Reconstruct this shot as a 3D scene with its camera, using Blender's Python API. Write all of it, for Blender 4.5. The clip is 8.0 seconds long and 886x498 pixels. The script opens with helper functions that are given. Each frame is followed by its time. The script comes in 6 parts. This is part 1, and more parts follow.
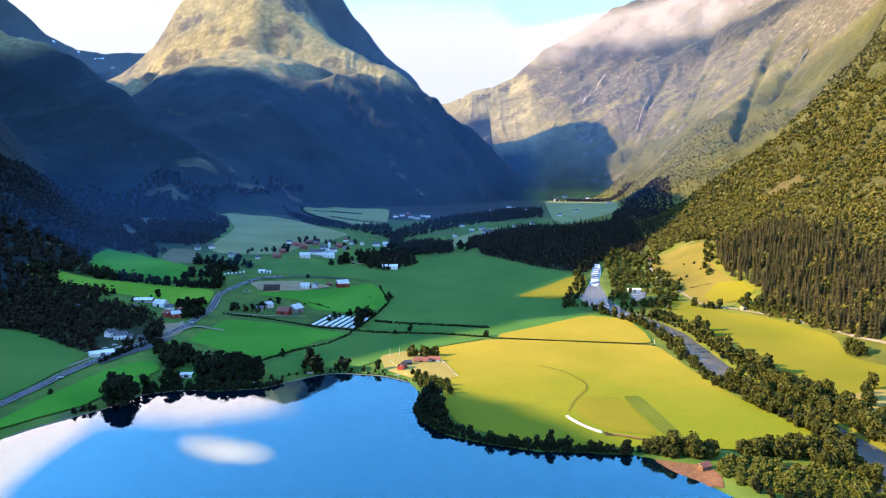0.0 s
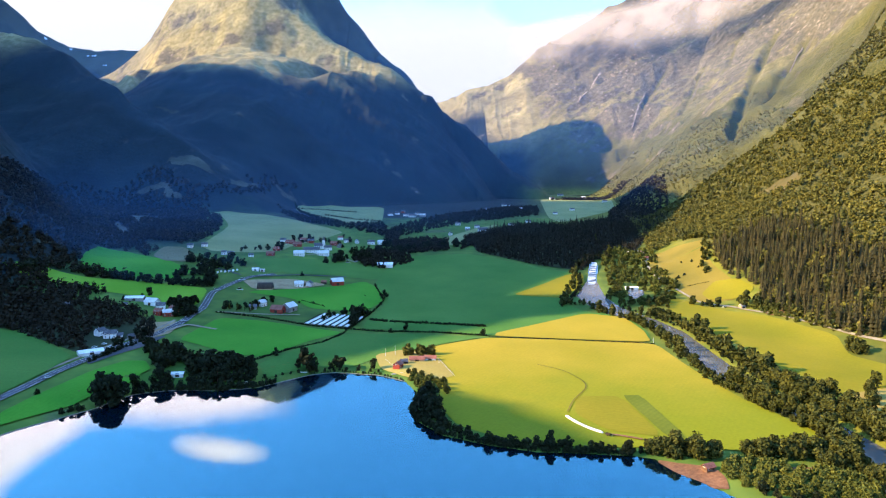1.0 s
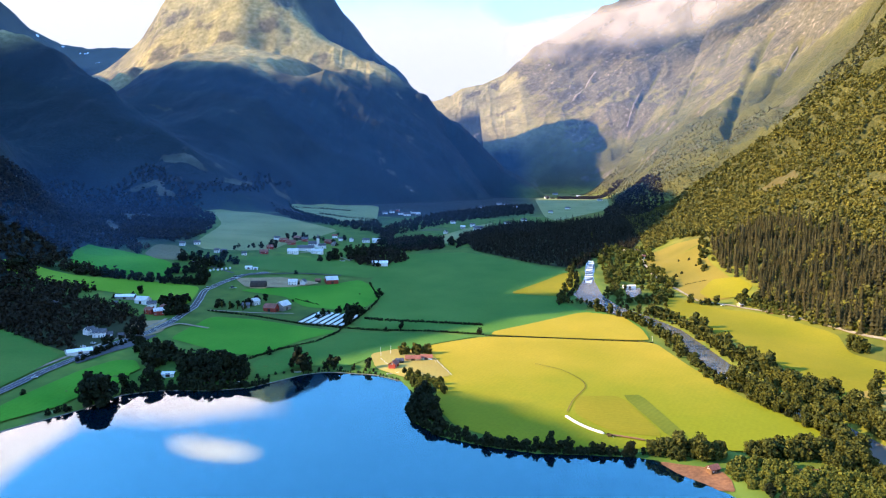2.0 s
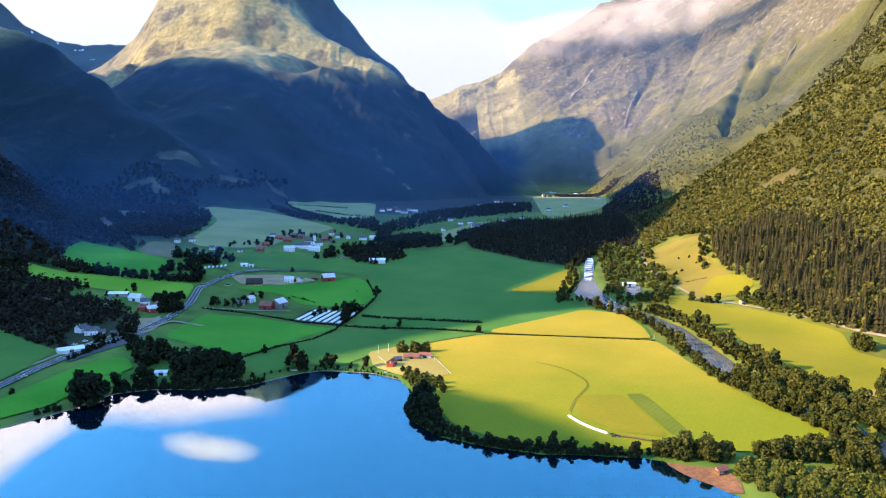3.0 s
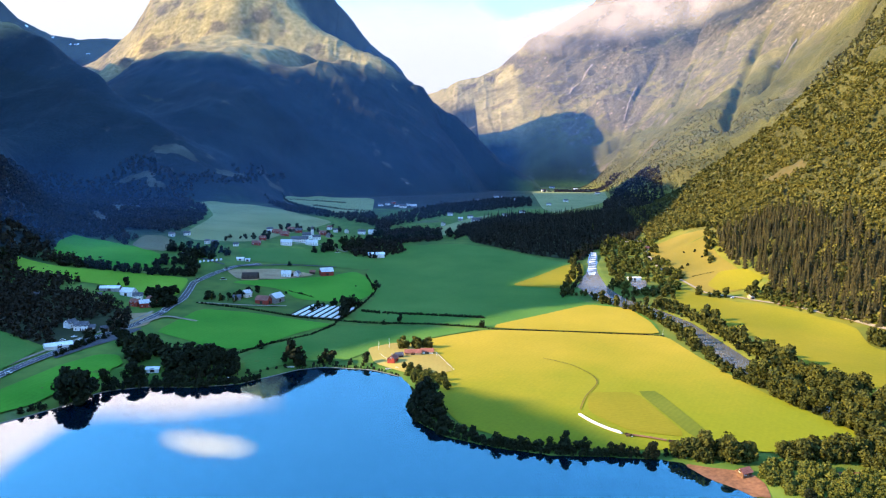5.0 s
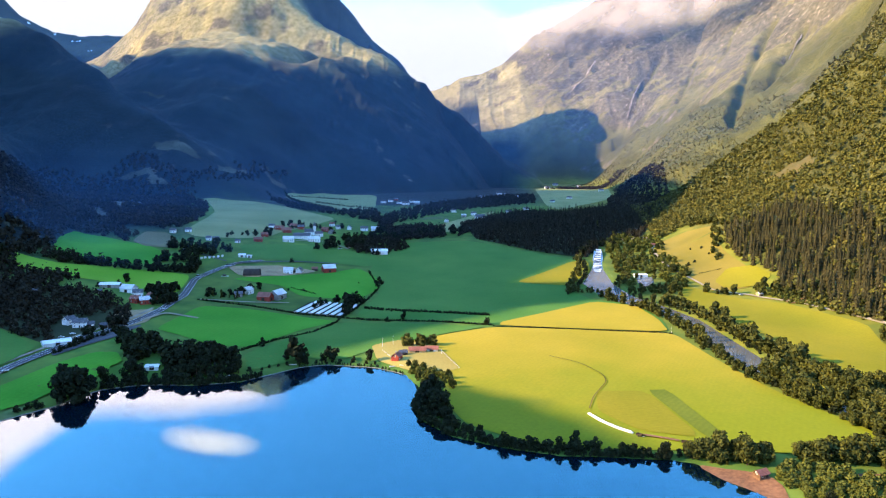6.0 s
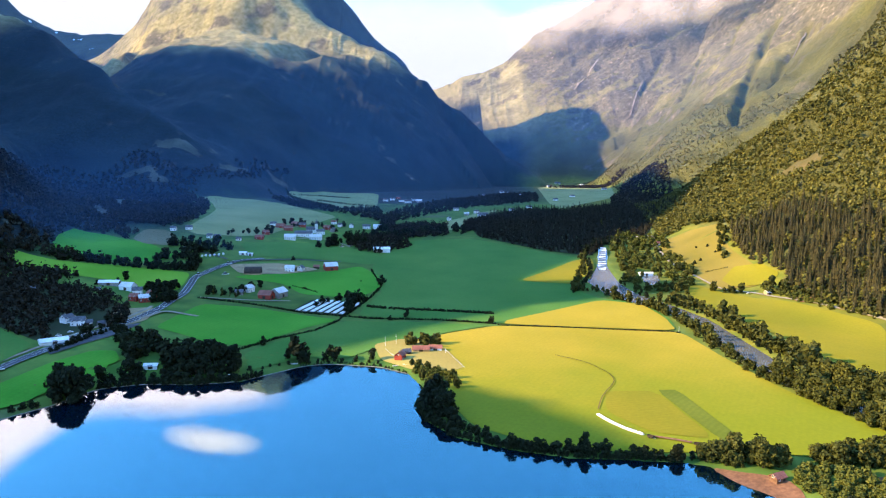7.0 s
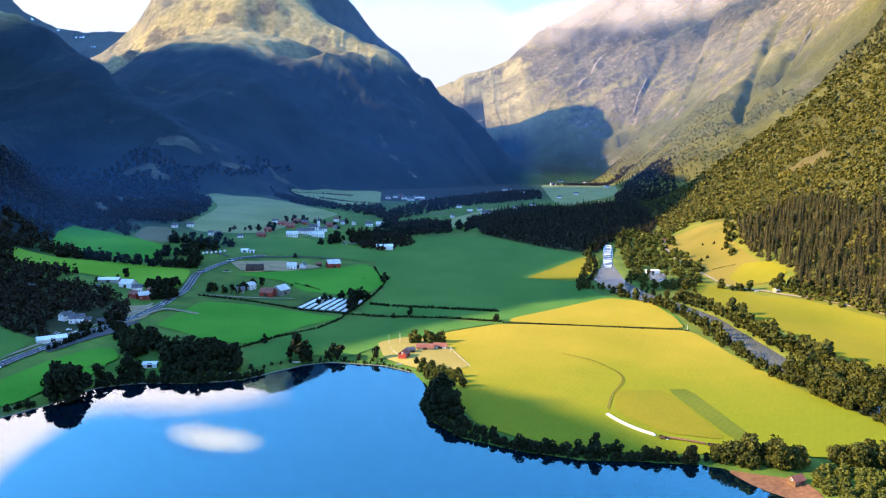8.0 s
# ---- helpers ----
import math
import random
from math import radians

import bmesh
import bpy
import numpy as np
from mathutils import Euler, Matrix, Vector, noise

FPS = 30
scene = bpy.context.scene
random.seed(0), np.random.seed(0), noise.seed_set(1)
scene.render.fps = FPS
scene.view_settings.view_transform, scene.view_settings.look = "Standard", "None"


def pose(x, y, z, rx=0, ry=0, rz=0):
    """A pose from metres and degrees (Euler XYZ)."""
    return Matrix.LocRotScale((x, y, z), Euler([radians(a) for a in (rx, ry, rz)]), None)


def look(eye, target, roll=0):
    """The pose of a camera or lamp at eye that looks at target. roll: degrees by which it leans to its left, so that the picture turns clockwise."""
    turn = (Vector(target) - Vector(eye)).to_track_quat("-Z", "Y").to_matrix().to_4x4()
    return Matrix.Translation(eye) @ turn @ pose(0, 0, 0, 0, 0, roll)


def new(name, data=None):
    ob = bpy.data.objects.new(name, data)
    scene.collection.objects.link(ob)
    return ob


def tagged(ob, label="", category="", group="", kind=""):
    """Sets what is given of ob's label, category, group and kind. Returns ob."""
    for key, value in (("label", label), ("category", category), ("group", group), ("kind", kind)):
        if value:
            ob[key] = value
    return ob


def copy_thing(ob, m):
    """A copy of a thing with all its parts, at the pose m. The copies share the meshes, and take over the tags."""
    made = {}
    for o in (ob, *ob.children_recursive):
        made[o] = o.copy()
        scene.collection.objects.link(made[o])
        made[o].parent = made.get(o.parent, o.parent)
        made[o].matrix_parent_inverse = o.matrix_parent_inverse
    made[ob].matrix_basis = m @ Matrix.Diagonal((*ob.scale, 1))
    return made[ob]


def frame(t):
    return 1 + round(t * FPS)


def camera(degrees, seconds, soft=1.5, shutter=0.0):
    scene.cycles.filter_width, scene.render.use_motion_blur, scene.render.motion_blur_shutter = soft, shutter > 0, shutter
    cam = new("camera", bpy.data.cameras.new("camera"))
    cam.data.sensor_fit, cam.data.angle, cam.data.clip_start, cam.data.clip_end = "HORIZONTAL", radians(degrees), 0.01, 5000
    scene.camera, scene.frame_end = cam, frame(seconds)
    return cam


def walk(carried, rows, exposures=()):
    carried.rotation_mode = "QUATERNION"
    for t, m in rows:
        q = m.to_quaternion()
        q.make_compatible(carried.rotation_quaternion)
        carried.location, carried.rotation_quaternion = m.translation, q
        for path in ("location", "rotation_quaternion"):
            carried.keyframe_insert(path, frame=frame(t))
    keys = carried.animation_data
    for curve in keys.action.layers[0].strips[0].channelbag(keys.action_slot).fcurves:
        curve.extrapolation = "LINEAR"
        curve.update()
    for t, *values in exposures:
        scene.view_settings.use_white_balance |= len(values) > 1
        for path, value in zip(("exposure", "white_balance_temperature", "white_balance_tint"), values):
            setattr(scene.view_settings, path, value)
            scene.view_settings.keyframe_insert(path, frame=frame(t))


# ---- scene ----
cam = camera(66.3, 8.0, soft=1.15)
PATH = [
    (0, (0.00, 0.00, 150.00), (-0.01, 997.06, 73.34), 0.039),
    (0.5, (-0.75, 4.94, 148.76), (2.28, 1001.90, 70.92), 0.050),
    (1, (-1.54, 9.94, 147.49), (6.25, 1006.86, 69.40), 0.081),
    (1.5, (-2.37, 15.00, 146.21), (10.32, 1011.86, 68.00), 0.116),
    (3, (-5.03, 30.37, 142.25), (15.92, 1026.84, 60.95), 0.207),
    (3.5, (-5.96, 35.53, 140.92), (17.09, 1031.90, 58.95), 0.214),
    (4, (-6.90, 40.70, 139.59), (16.11, 1036.96, 56.40), 0.219),
    (4.5, (-7.84, 45.85, 138.25), (16.97, 1041.94, 53.50), 0.238),
    (6, (-10.66, 61.15, 134.31), (10.56, 1056.88, 44.51), 0.231),
    (6.5, (-11.58, 66.16, 133.03), (7.58, 1061.87, 42.44), 0.274),
    (7, (-12.48, 71.12, 131.77), (6.45, 1066.79, 40.78), 0.263),
    (7.5, (-13.36, 76.00, 130.54), (4.57, 1071.61, 38.65), 0.241),
    (8, (-14.21, 80.80, 129.33), (1.43, 1076.31, 35.94), 0.261),
]

walk(cam, [(t, look(eye, target, roll)) for t, eye, target, roll in PATH], exposures=[(0, 1.46), (8, 1.5)])

# ---- sky and sun ----
SUN_HEIGHT, SUN_FROM = radians(25), radians(-98)  # from -x, a little behind the first eye
SUN_WAY = Vector((math.cos(SUN_HEIGHT) * math.cos(radians(8)), math.cos(SUN_HEIGHT) * math.sin(radians(8)), -math.sin(SUN_HEIGHT)))
sun = new("sun", bpy.data.lights.new("sun", "SUN"))
sun.data.energy, sun.data.angle, sun.data.color = 5.0, radians(0.5), (1.0, 0.72, 0.36)
sun.matrix_world = Matrix.Translation((-500, 300, 900)) @ SUN_WAY.to_track_quat("-Z", "Y").to_matrix().to_4x4()


def build_sky():
    world = bpy.data.worlds.new("sky")
    scene.world = world
    world.use_nodes = True
    nt = world.node_tree
    nt.nodes.clear()
    N, L = nt.nodes.new, nt.links.new
    out, bg = N("ShaderNodeOutputWorld"), N("ShaderNodeBackground")
    sky = N("ShaderNodeTexSky")
    sky.sky_type, sky.sun_disc, sky.sun_elevation, sky.sun_rotation = "NISHITA", False, SUN_HEIGHT, SUN_FROM
    sky.air_density, sky.dust_density, sky.ozone_density = 1.0, 0.2, 3.0
    tint = N("ShaderNodeMix")
    tint.data_type, tint.blend_type = "RGBA", "MULTIPLY"
    tint.inputs[0].default_value = 1.0
    tint.inputs[7].default_value = (0.175, 0.25, 0.305, 1)
    L(sky.outputs[0], tint.inputs[6])
    co = N("ShaderNodeTexCoord")
    sep = N("ShaderNodeSeparateXYZ")
    L(co.outputs["Generated"], sep.inputs[0])

    def math_node(op, a, b=None, clamp=False):
        n = N("ShaderNodeMath")
        n.operation, n.use_clamp = op, clamp
        for i, v in enumerate((a, b)):
            if v is None:
                continue
            if isinstance(v, (int, float)):
                n.inputs[i].default_value = v
            else:
                L(v, n.inputs[i])
        return n.outputs[0]

    # broken cloud: thick low in the sky up the valley, thinner overhead
    stretch = N("ShaderNodeMapping")
    stretch.inputs["Scale"].default_value = (1.0, 1.0, 2.6)
    L(co.outputs["Generated"], stretch.inputs[0])
    nz = N("ShaderNodeTexNoise")
    nz.inputs["Scale"].default_value, nz.inputs["Detail"].default_value, nz.inputs["Roughness"].default_value = 2.6, 6.0, 0.5
    L(stretch.outputs[0], nz.inputs[0])
    left = math_node("MULTIPLY", math_node("ADD", math_node("MULTIPLY", sep.outputs[0], -1.0), -0.2), 2.2, True)
    low = math_node("MULTIPLY", math_node("SUBTRACT", 0.283, sep.outputs[2]), 15.0)
    low = math_node("MAXIMUM", math_node("MINIMUM", low, 1.4), -0.75)
    amount = math_node("ADD", math_node("ADD", low, left), math_node("MULTIPLY", math_node("SUBTRACT", nz.outputs[0], 0.5), 1.7))
    mask = math_node("MULTIPLY", math_node("ADD", amount, 0.0, True), 1.0, True)
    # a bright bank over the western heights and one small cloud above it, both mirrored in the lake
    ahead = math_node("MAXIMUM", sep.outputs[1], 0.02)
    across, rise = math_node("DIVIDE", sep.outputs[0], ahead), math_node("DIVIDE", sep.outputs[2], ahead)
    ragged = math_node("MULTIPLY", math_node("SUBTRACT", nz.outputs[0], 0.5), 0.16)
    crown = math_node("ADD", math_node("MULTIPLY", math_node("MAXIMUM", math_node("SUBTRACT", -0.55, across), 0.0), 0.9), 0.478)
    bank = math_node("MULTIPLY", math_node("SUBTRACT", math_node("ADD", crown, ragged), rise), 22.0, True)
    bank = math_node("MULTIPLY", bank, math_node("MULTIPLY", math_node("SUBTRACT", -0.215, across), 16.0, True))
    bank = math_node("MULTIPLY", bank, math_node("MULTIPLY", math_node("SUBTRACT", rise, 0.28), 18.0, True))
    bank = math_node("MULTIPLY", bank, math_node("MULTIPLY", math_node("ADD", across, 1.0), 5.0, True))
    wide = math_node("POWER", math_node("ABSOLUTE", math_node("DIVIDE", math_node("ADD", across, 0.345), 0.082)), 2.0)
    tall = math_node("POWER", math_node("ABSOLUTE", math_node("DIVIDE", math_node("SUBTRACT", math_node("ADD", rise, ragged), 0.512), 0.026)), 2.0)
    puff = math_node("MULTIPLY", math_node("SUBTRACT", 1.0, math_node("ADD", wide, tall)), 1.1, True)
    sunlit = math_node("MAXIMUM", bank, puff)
    # a gap of clear sky over the eastern ridge
    wide = math_node("POWER", math_node("ABSOLUTE", math_node("DIVIDE", math_node("SUBTRACT", across, 0.19), 0.14)), 2.0)
    tall = math_node("POWER", math_node("ABSOLUTE", math_node("DIVIDE", math_node("SUBTRACT", math_node("ADD", rise, ragged), 0.302), 0.05)), 2.0)
    gap = math_node("MULTIPLY", math_node("SUBTRACT", 1.0, math_node("ADD", wide, tall)), 2.6, True)
    mask = math_node("MULTIPLY", mask, math_node("SUBTRACT", 1.0, gap))
    cloud = N("ShaderNodeMix")
    cloud.data_type = "RGBA"
    L(mask, cloud.inputs[0])
    L(tint.outputs[2], cloud.inputs[6])
    cloud.inputs[7].default_value = (0.38, 0.38, 0.41, 1)
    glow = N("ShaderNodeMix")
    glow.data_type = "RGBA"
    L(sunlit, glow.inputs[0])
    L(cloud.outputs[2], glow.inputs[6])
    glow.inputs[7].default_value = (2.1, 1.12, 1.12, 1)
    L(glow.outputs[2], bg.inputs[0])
    bg.inputs[1].default_value = 1.07
    L(bg.outputs[0], out.inputs[0])


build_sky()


# ---- materials ----
def material(name, rough_value=0.9, metal=0.0):
    m = bpy.data.materials.new(name)
    m.use_nodes = True
    nt = m.node_tree
    b = nt.nodes["Principled BSDF"]
    b.inputs["Roughness"].default_value, b.inputs["Metallic"].default_value = rough_value, metal
    b.inputs["Specular IOR Level"].default_value = 0.25
    return m, nt, b


def noise_tex(nt, scale, detail=4.0, vector=None):
    n = nt.nodes.new("ShaderNodeTexNoise")
    n.inputs["Scale"].default_value, n.inputs["Detail"].default_value = scale, detail
    if vector is None:
        co = nt.nodes.new("ShaderNodeTexCoord")
        vector = co.outputs["Object"]
    nt.links.new(vector, n.inputs["Vector"])
    return n.outputs[0]


def ramp(nt, value, stops):
    r = nt.nodes.new("ShaderNodeValToRGB")
    e = r.color_ramp.elements
    while len(e) < len(stops):
        e.new(0.5)
    for el, (at, c) in zip(e, stops):
        el.position, el.color = at, (*c, 1)
    nt.links.new(value, r.inputs[0])
    return r.outputs[0]


def blend(nt, fac, a, b, mode="MIX"):
    n = nt.nodes.new("ShaderNodeMix")
    n.data_type, n.blend_type = "RGBA", mode
    for i, v in ((0, fac), (6, a), (7, b)):
        if isinstance(v, (int, float)):
            n.inputs[i].default_value = v
        elif isinstance(v, tuple):
            n.inputs[i].default_value = (*v, 1)
        else:
            nt.links.new(v, n.inputs[i])
    return n.outputs[2]


def relief(nt, b, height, strength, distance):
    n = nt.nodes.new("ShaderNodeBump")
    n.inputs["Strength"].default_value, n.inputs["Distance"].default_value = strength, distance
    nt.links.new(height, n.inputs["Height"])
    nt.links.new(n.outputs[0], b.inputs["Normal"])


def speckled(name, dark, light, scale, rough_value=0.9, bump=0.0, size=0.05, wide=None):
    """A surface that varies at two scales between two colours."""
    m, nt, b = material(name, rough_value)
    fine, broad = noise_tex(nt, scale, 5), noise_tex(nt, scale * 0.13, 3)
    c = blend(nt, ramp(nt, fine, [(0.32, (0, 0, 0)), (0.68, (1, 1, 1))]), dark, light)
    c = blend(nt, 1.0, c, ramp(nt, broad, [(0.3, (0.75, 0.75, 0.75)), (0.7, (1.15, 1.15, 1.15))]), "MULTIPLY")
    nt.links.new(c, b.inputs["Base Color"])
    if bump:
        relief(nt, b, fine, bump, size)
    return m


def ground_material():
    m, nt, b = material("hillside", 0.95)
    at = nt.nodes.new("ShaderNodeAttribute")
    at.attribute_name = "cover"
    sep = nt.nodes.new("ShaderNodeSeparateColor")
    nt.links.new(at.outputs["Color"], sep.inputs[0])
    fine, mid, broad = noise_tex(nt, 0.22, 8), noise_tex(nt, 0.05, 6), noise_tex(nt, 0.006, 5)
    tuft = ramp(nt, mid, [(0.35, (0, 0, 0)), (0.65, (1, 1, 1))])
    grain = ramp(nt, fine, [(0.35, (0, 0, 0)), (0.65, (1, 1, 1))])
    # olive for the sunlit east, green for the shaded west, set in the grass colour
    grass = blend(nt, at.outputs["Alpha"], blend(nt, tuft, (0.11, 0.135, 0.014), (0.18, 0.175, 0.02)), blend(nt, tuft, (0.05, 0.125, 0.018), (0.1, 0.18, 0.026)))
    high = nt.nodes.new("ShaderNodeSeparateXYZ")
    nt.links.new(nt.nodes.new("ShaderNodeNewGeometry").outputs["Position"], high.inputs[0])
    lift = nt.nodes.new("ShaderNodeMapRange")
    lift.inputs["From Min"].default_value, lift.inputs["From Max"].default_value = 130, 480
    nt.links.new(high.outputs[2], lift.inputs["Value"])
    heath = blend(nt, tuft, (0.115, 0.11, 0.045), (0.2, 0.172, 0.082))
    alp = blend(nt, tuft, (0.2, 0.18, 0.078), (0.33, 0.28, 0.145))
    grass = blend(nt, lift.outputs[0], grass, blend(nt, at.outputs["Alpha"], heath, alp))
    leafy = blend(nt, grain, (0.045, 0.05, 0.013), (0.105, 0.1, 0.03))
    # bluish spruce tone: blue shade and haze are put into the colour
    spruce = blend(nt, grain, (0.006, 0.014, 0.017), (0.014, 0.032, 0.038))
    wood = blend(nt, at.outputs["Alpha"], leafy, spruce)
    # rock in bands that run down the slope
    fallline = nt.nodes.new("ShaderNodeMapping")
    fallline.inputs["Scale"].default_value = (0.8, 1.0, 0.75)
    nt.links.new(nt.nodes.new("ShaderNodeTexCoord").outputs["Object"], fallline.inputs[0])
    streak, coarse = noise_tex(nt, 0.07, 9, fallline.outputs[0]), noise_tex(nt, 0.008, 7, fallline.outputs[0])
    rock = ramp(nt, streak, [(0.28, (0.07, 0.066, 0.044)), (0.48, (0.112, 0.102, 0.068)), (0.64, (0.15, 0.13, 0.092)), (0.71, (0.34, 0.26, 0.2))])
    rock = blend(nt, 1.0, rock, ramp(nt, fine, [(0.3, (0.85, 0.85, 0.85)), (0.7, (1.12, 1.12, 1.12))]), "MULTIPLY")
    rocky = nt.nodes.new("ShaderNodeMath")
    rocky.operation = "ADD"
    nt.links.new(sep.outputs[1], rocky.inputs[0])
    nt.links.new(ramp(nt, coarse, [(0.3, (0, 0, 0)), (0.7, (0.9, 0.9, 0.9))]), rocky.inputs[1])
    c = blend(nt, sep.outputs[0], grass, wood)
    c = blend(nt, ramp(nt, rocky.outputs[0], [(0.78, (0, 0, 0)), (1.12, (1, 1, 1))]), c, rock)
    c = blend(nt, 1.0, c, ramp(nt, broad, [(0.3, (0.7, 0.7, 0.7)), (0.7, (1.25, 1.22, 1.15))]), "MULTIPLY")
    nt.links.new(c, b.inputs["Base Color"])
    bump = nt.nodes.new("ShaderNodeBump")
    bump.inputs["Distance"].default_value = 2.6
    crag = nt.nodes.new("ShaderNodeBump")
    crag.inputs["Distance"].default_value, crag.inputs["Strength"].default_value = 4.5, 0.24
    nt.links.new(blend(nt, sep.outputs[2], (0.5, 0.5, 0.5), streak), crag.inputs["Height"])
    nt.links.new(crag.outputs[0], bump.inputs["Normal"])
    nt.links.new(ramp(nt, sep.outputs[2], [(0.0, (0.06, 0.06, 0.06)), (1.0, (1, 1, 1))]), bump.inputs["Strength"])
    nt.links.new(fine, bump.inputs["Height"])
    nt.links.new(bump.outputs[0], b.inputs["Normal"])
    return m


def water_material(name, colour, rough_value, wave, height, tint=(1, 1, 1), ior=1.7):
    m, nt, b = material(name, rough_value)
    b.inputs["Base Color"].default_value = (*colour, 1)
    b.inputs["Specular IOR Level"].default_value = 1.0
    b.inputs["IOR"].default_value = ior
    b.inputs["Specular Tint"].default_value = (*tint, 1)
    relief(nt, b, noise_tex(nt, wave, 3), 0.15, height)
    return m


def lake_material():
    """A fixed lean of the shading normal lifts the mirrored sky, as ripples would."""
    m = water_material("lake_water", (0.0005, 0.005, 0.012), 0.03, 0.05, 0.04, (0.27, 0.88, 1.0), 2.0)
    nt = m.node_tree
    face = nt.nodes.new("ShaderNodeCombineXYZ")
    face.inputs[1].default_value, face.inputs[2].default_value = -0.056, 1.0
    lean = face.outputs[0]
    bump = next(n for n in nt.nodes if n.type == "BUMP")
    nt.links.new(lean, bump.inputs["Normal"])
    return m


GROUND = ground_material()
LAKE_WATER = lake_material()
RIVER_WATER = water_material("river_water", (0.13, 0.135, 0.13), 0.15, 0.25, 0.15)


def link_mesh(name, verts, faces, mat, smooth=False):
    me = bpy.data.meshes.new(name)
    me.from_pydata(verts, [], faces)
    me.materials.append(mat)
    if smooth:
        me.shade_smooth()
    return new(name, me)


# ---- the lie of the land ----
def lattice(ix, iy, seed):
    n = (ix * 374761393 + iy * 668265263 + seed * 974711) & 0xFFFFFFFF
    n = ((n ^ (n >> 13)) * 1274126177) & 0xFFFFFFFF
    return ((n ^ (n >> 16)) & 0xFFFF) / 65535.0


def soft_noise(x, y, seed):
    """Smooth lattice noise from 0 to 1."""
    ix, iy = np.floor(x).astype(np.int64), np.floor(y).astype(np.int64)
    fx, fy = x - ix, y - iy
    fx, fy = fx * fx * fx * (fx * (fx * 6 - 15) + 10), fy * fy * fy * (fy * (fy * 6 - 15) + 10)
    a, b = lattice(ix, iy, seed), lattice(ix + 1, iy, seed)
    c, d = lattice(ix, iy + 1, seed), lattice(ix + 1, iy + 1, seed)
    return (a + (b - a) * fx) * (1 - fy) + (c + (d - c) * fx) * fy


def rough(x, y, size, octaves, seed, crags=False):
    """Fractal noise about 0, its widest swing near 1; crags: sharp crests."""
    total, amp, norm = 0.0, 1.0, 0.0
    for k in range(octaves):
        v = soft_noise(x / size + 13.7 * k, y / size - 7.1 * k, seed + k)
        total = total + amp * ((1 - 2 * np.abs(2 * v - 1)) if crags else (2 * v - 1))
        norm, amp, size = norm + amp, amp * 0.52, size * 0.47
    return total / norm


def along(x, y, line):
    """Distance to a polyline, the side (1 to its left), and its third column at the nearest place."""
    best, side, level = np.full(np.shape(x), 1e12), np.ones(np.shape(x)), np.zeros(np.shape(x))
    for (ax, ay, az), (bx, by, bz) in zip(line[:-1], line[1:]):
        dx, dy = bx - ax, by - ay
        t = np.clip(((x - ax) * dx + (y - ay) * dy) / (dx * dx + dy * dy), 0, 1)
        d2 = (x - ax - t * dx) ** 2 + (y - ay - t * dy) ** 2
        near = d2 < best
        best = np.where(near, d2, best)
        side = np.where(near, np.sign(dx * (y - ay) - dy * (x - ax)), side)
        level = np.where(near, az + t * (bz - az), level)
    return np.sqrt(best), side, level


def inside(x, y, ring):
    hit = np.zeros(np.shape(x), bool)
    for (ax, ay), (bx, by) in zip(ring, ring[1:] + ring[:1]):
        if ay != by:
            hit ^= ((ay > y) != (by > y)) & (x < (bx - ax) * (y - ay) / (by - ay) + ax)
    return hit


def ring_distance(x, y, ring):
    """Metres outside a closed outline, negative within."""
    line = [(a, b, 0) for a, b in ring + ring[:1]]
    d = along(x, y, line)[0]
    return np.where(inside(x, y, ring), -d, d)


def step(a, b, v):
    t = np.clip((v - a) / (b - a), 0, 1)
    return t * t * (3 - 2 * t)


def higher(a, b, k):
    """The greater of two heights with a rounded meeting."""
    h = np.clip(0.5 + 0.5 * (a - b) / k, 0, 1)
    return b + (a - b) * h + k * h * (1 - h)


FLOOR_Y = [-2000, 500, 690, 800, 970, 1080, 1300, 1600, 2300, 3500, 4900]
FLOOR_Z = [2, 2.5, 5, 10, 26, 38, 58, 82, 112, 155, 215]

LEFT_FOOT = [(-700, -2000, 2), (-470, 100, 3), (-400, 480, 8), (-410, 650, 22), (-420, 800, 34), (-470, 1000, 60), (-600, 1200, 85),
             (-800, 1500, 110), (-1050, 1900, 150), (-1350, 2300, 190), (-1700, 3000, 170), (-2200, 4200, 220), (-2300, 5200, 240)]
LEFT_CREST = [(-1700, -2000, 760), (-1500, 100, 738), (-1500, 200, 732), (-1500, 241, 722), (-1500, 286, 703), (-1500, 320, 668), (-1500, 385, 662), (-1500, 470, 697), (-1500, 540, 748), (-1500, 566, 760), (-1500, 590, 850),
              (-1500, 642, 850), (-1500, 662, 748), (-1500, 726, 778), (-1500, 790, 816), (-1505, 850, 843), (-1520, 1050, 985), (-1550, 1140, 1090),
              (-1600, 1240, 1215), (-1900, 1990, 1400), (-2100, 2180, 1470), (-2190, 2270, 1500), (-2260, 2330, 1390), (-2400, 2430, 1440), (-2510, 2520, 1440), (-2600, 2600, 1350), (-3200, 3400, 1430), (-3300, 3900, 1900), (-3500, 5200, 2000)]
RIGHT_FOOT = [(700, -2000, 2), (520, 100, 4), (440, 450, 8), (395, 620, 11), (375, 800, 16), (352, 1050, 45), (385, 1230, 60), (430, 1440, 80), (600, 2300, 115),
              (720, 2900, 140), (640, 3300, 150), (300, 3650, 165), (-400, 3900, 180), (-2000, 4300, 220)]
RIGHT_CREST = [(1900, -2000, 1200), (1900, 500, 1300), (2100, 1500, 1500), (2300, 2500, 1750), (2450, 3700, 1900), (1978, 4600, 1700),
               (1211, 4620, 1400), (675, 4640, 1110), (445, 4650, 940), (4, 4650, 765), (-400, 4700, 700), (-2000, 4900, 800)]
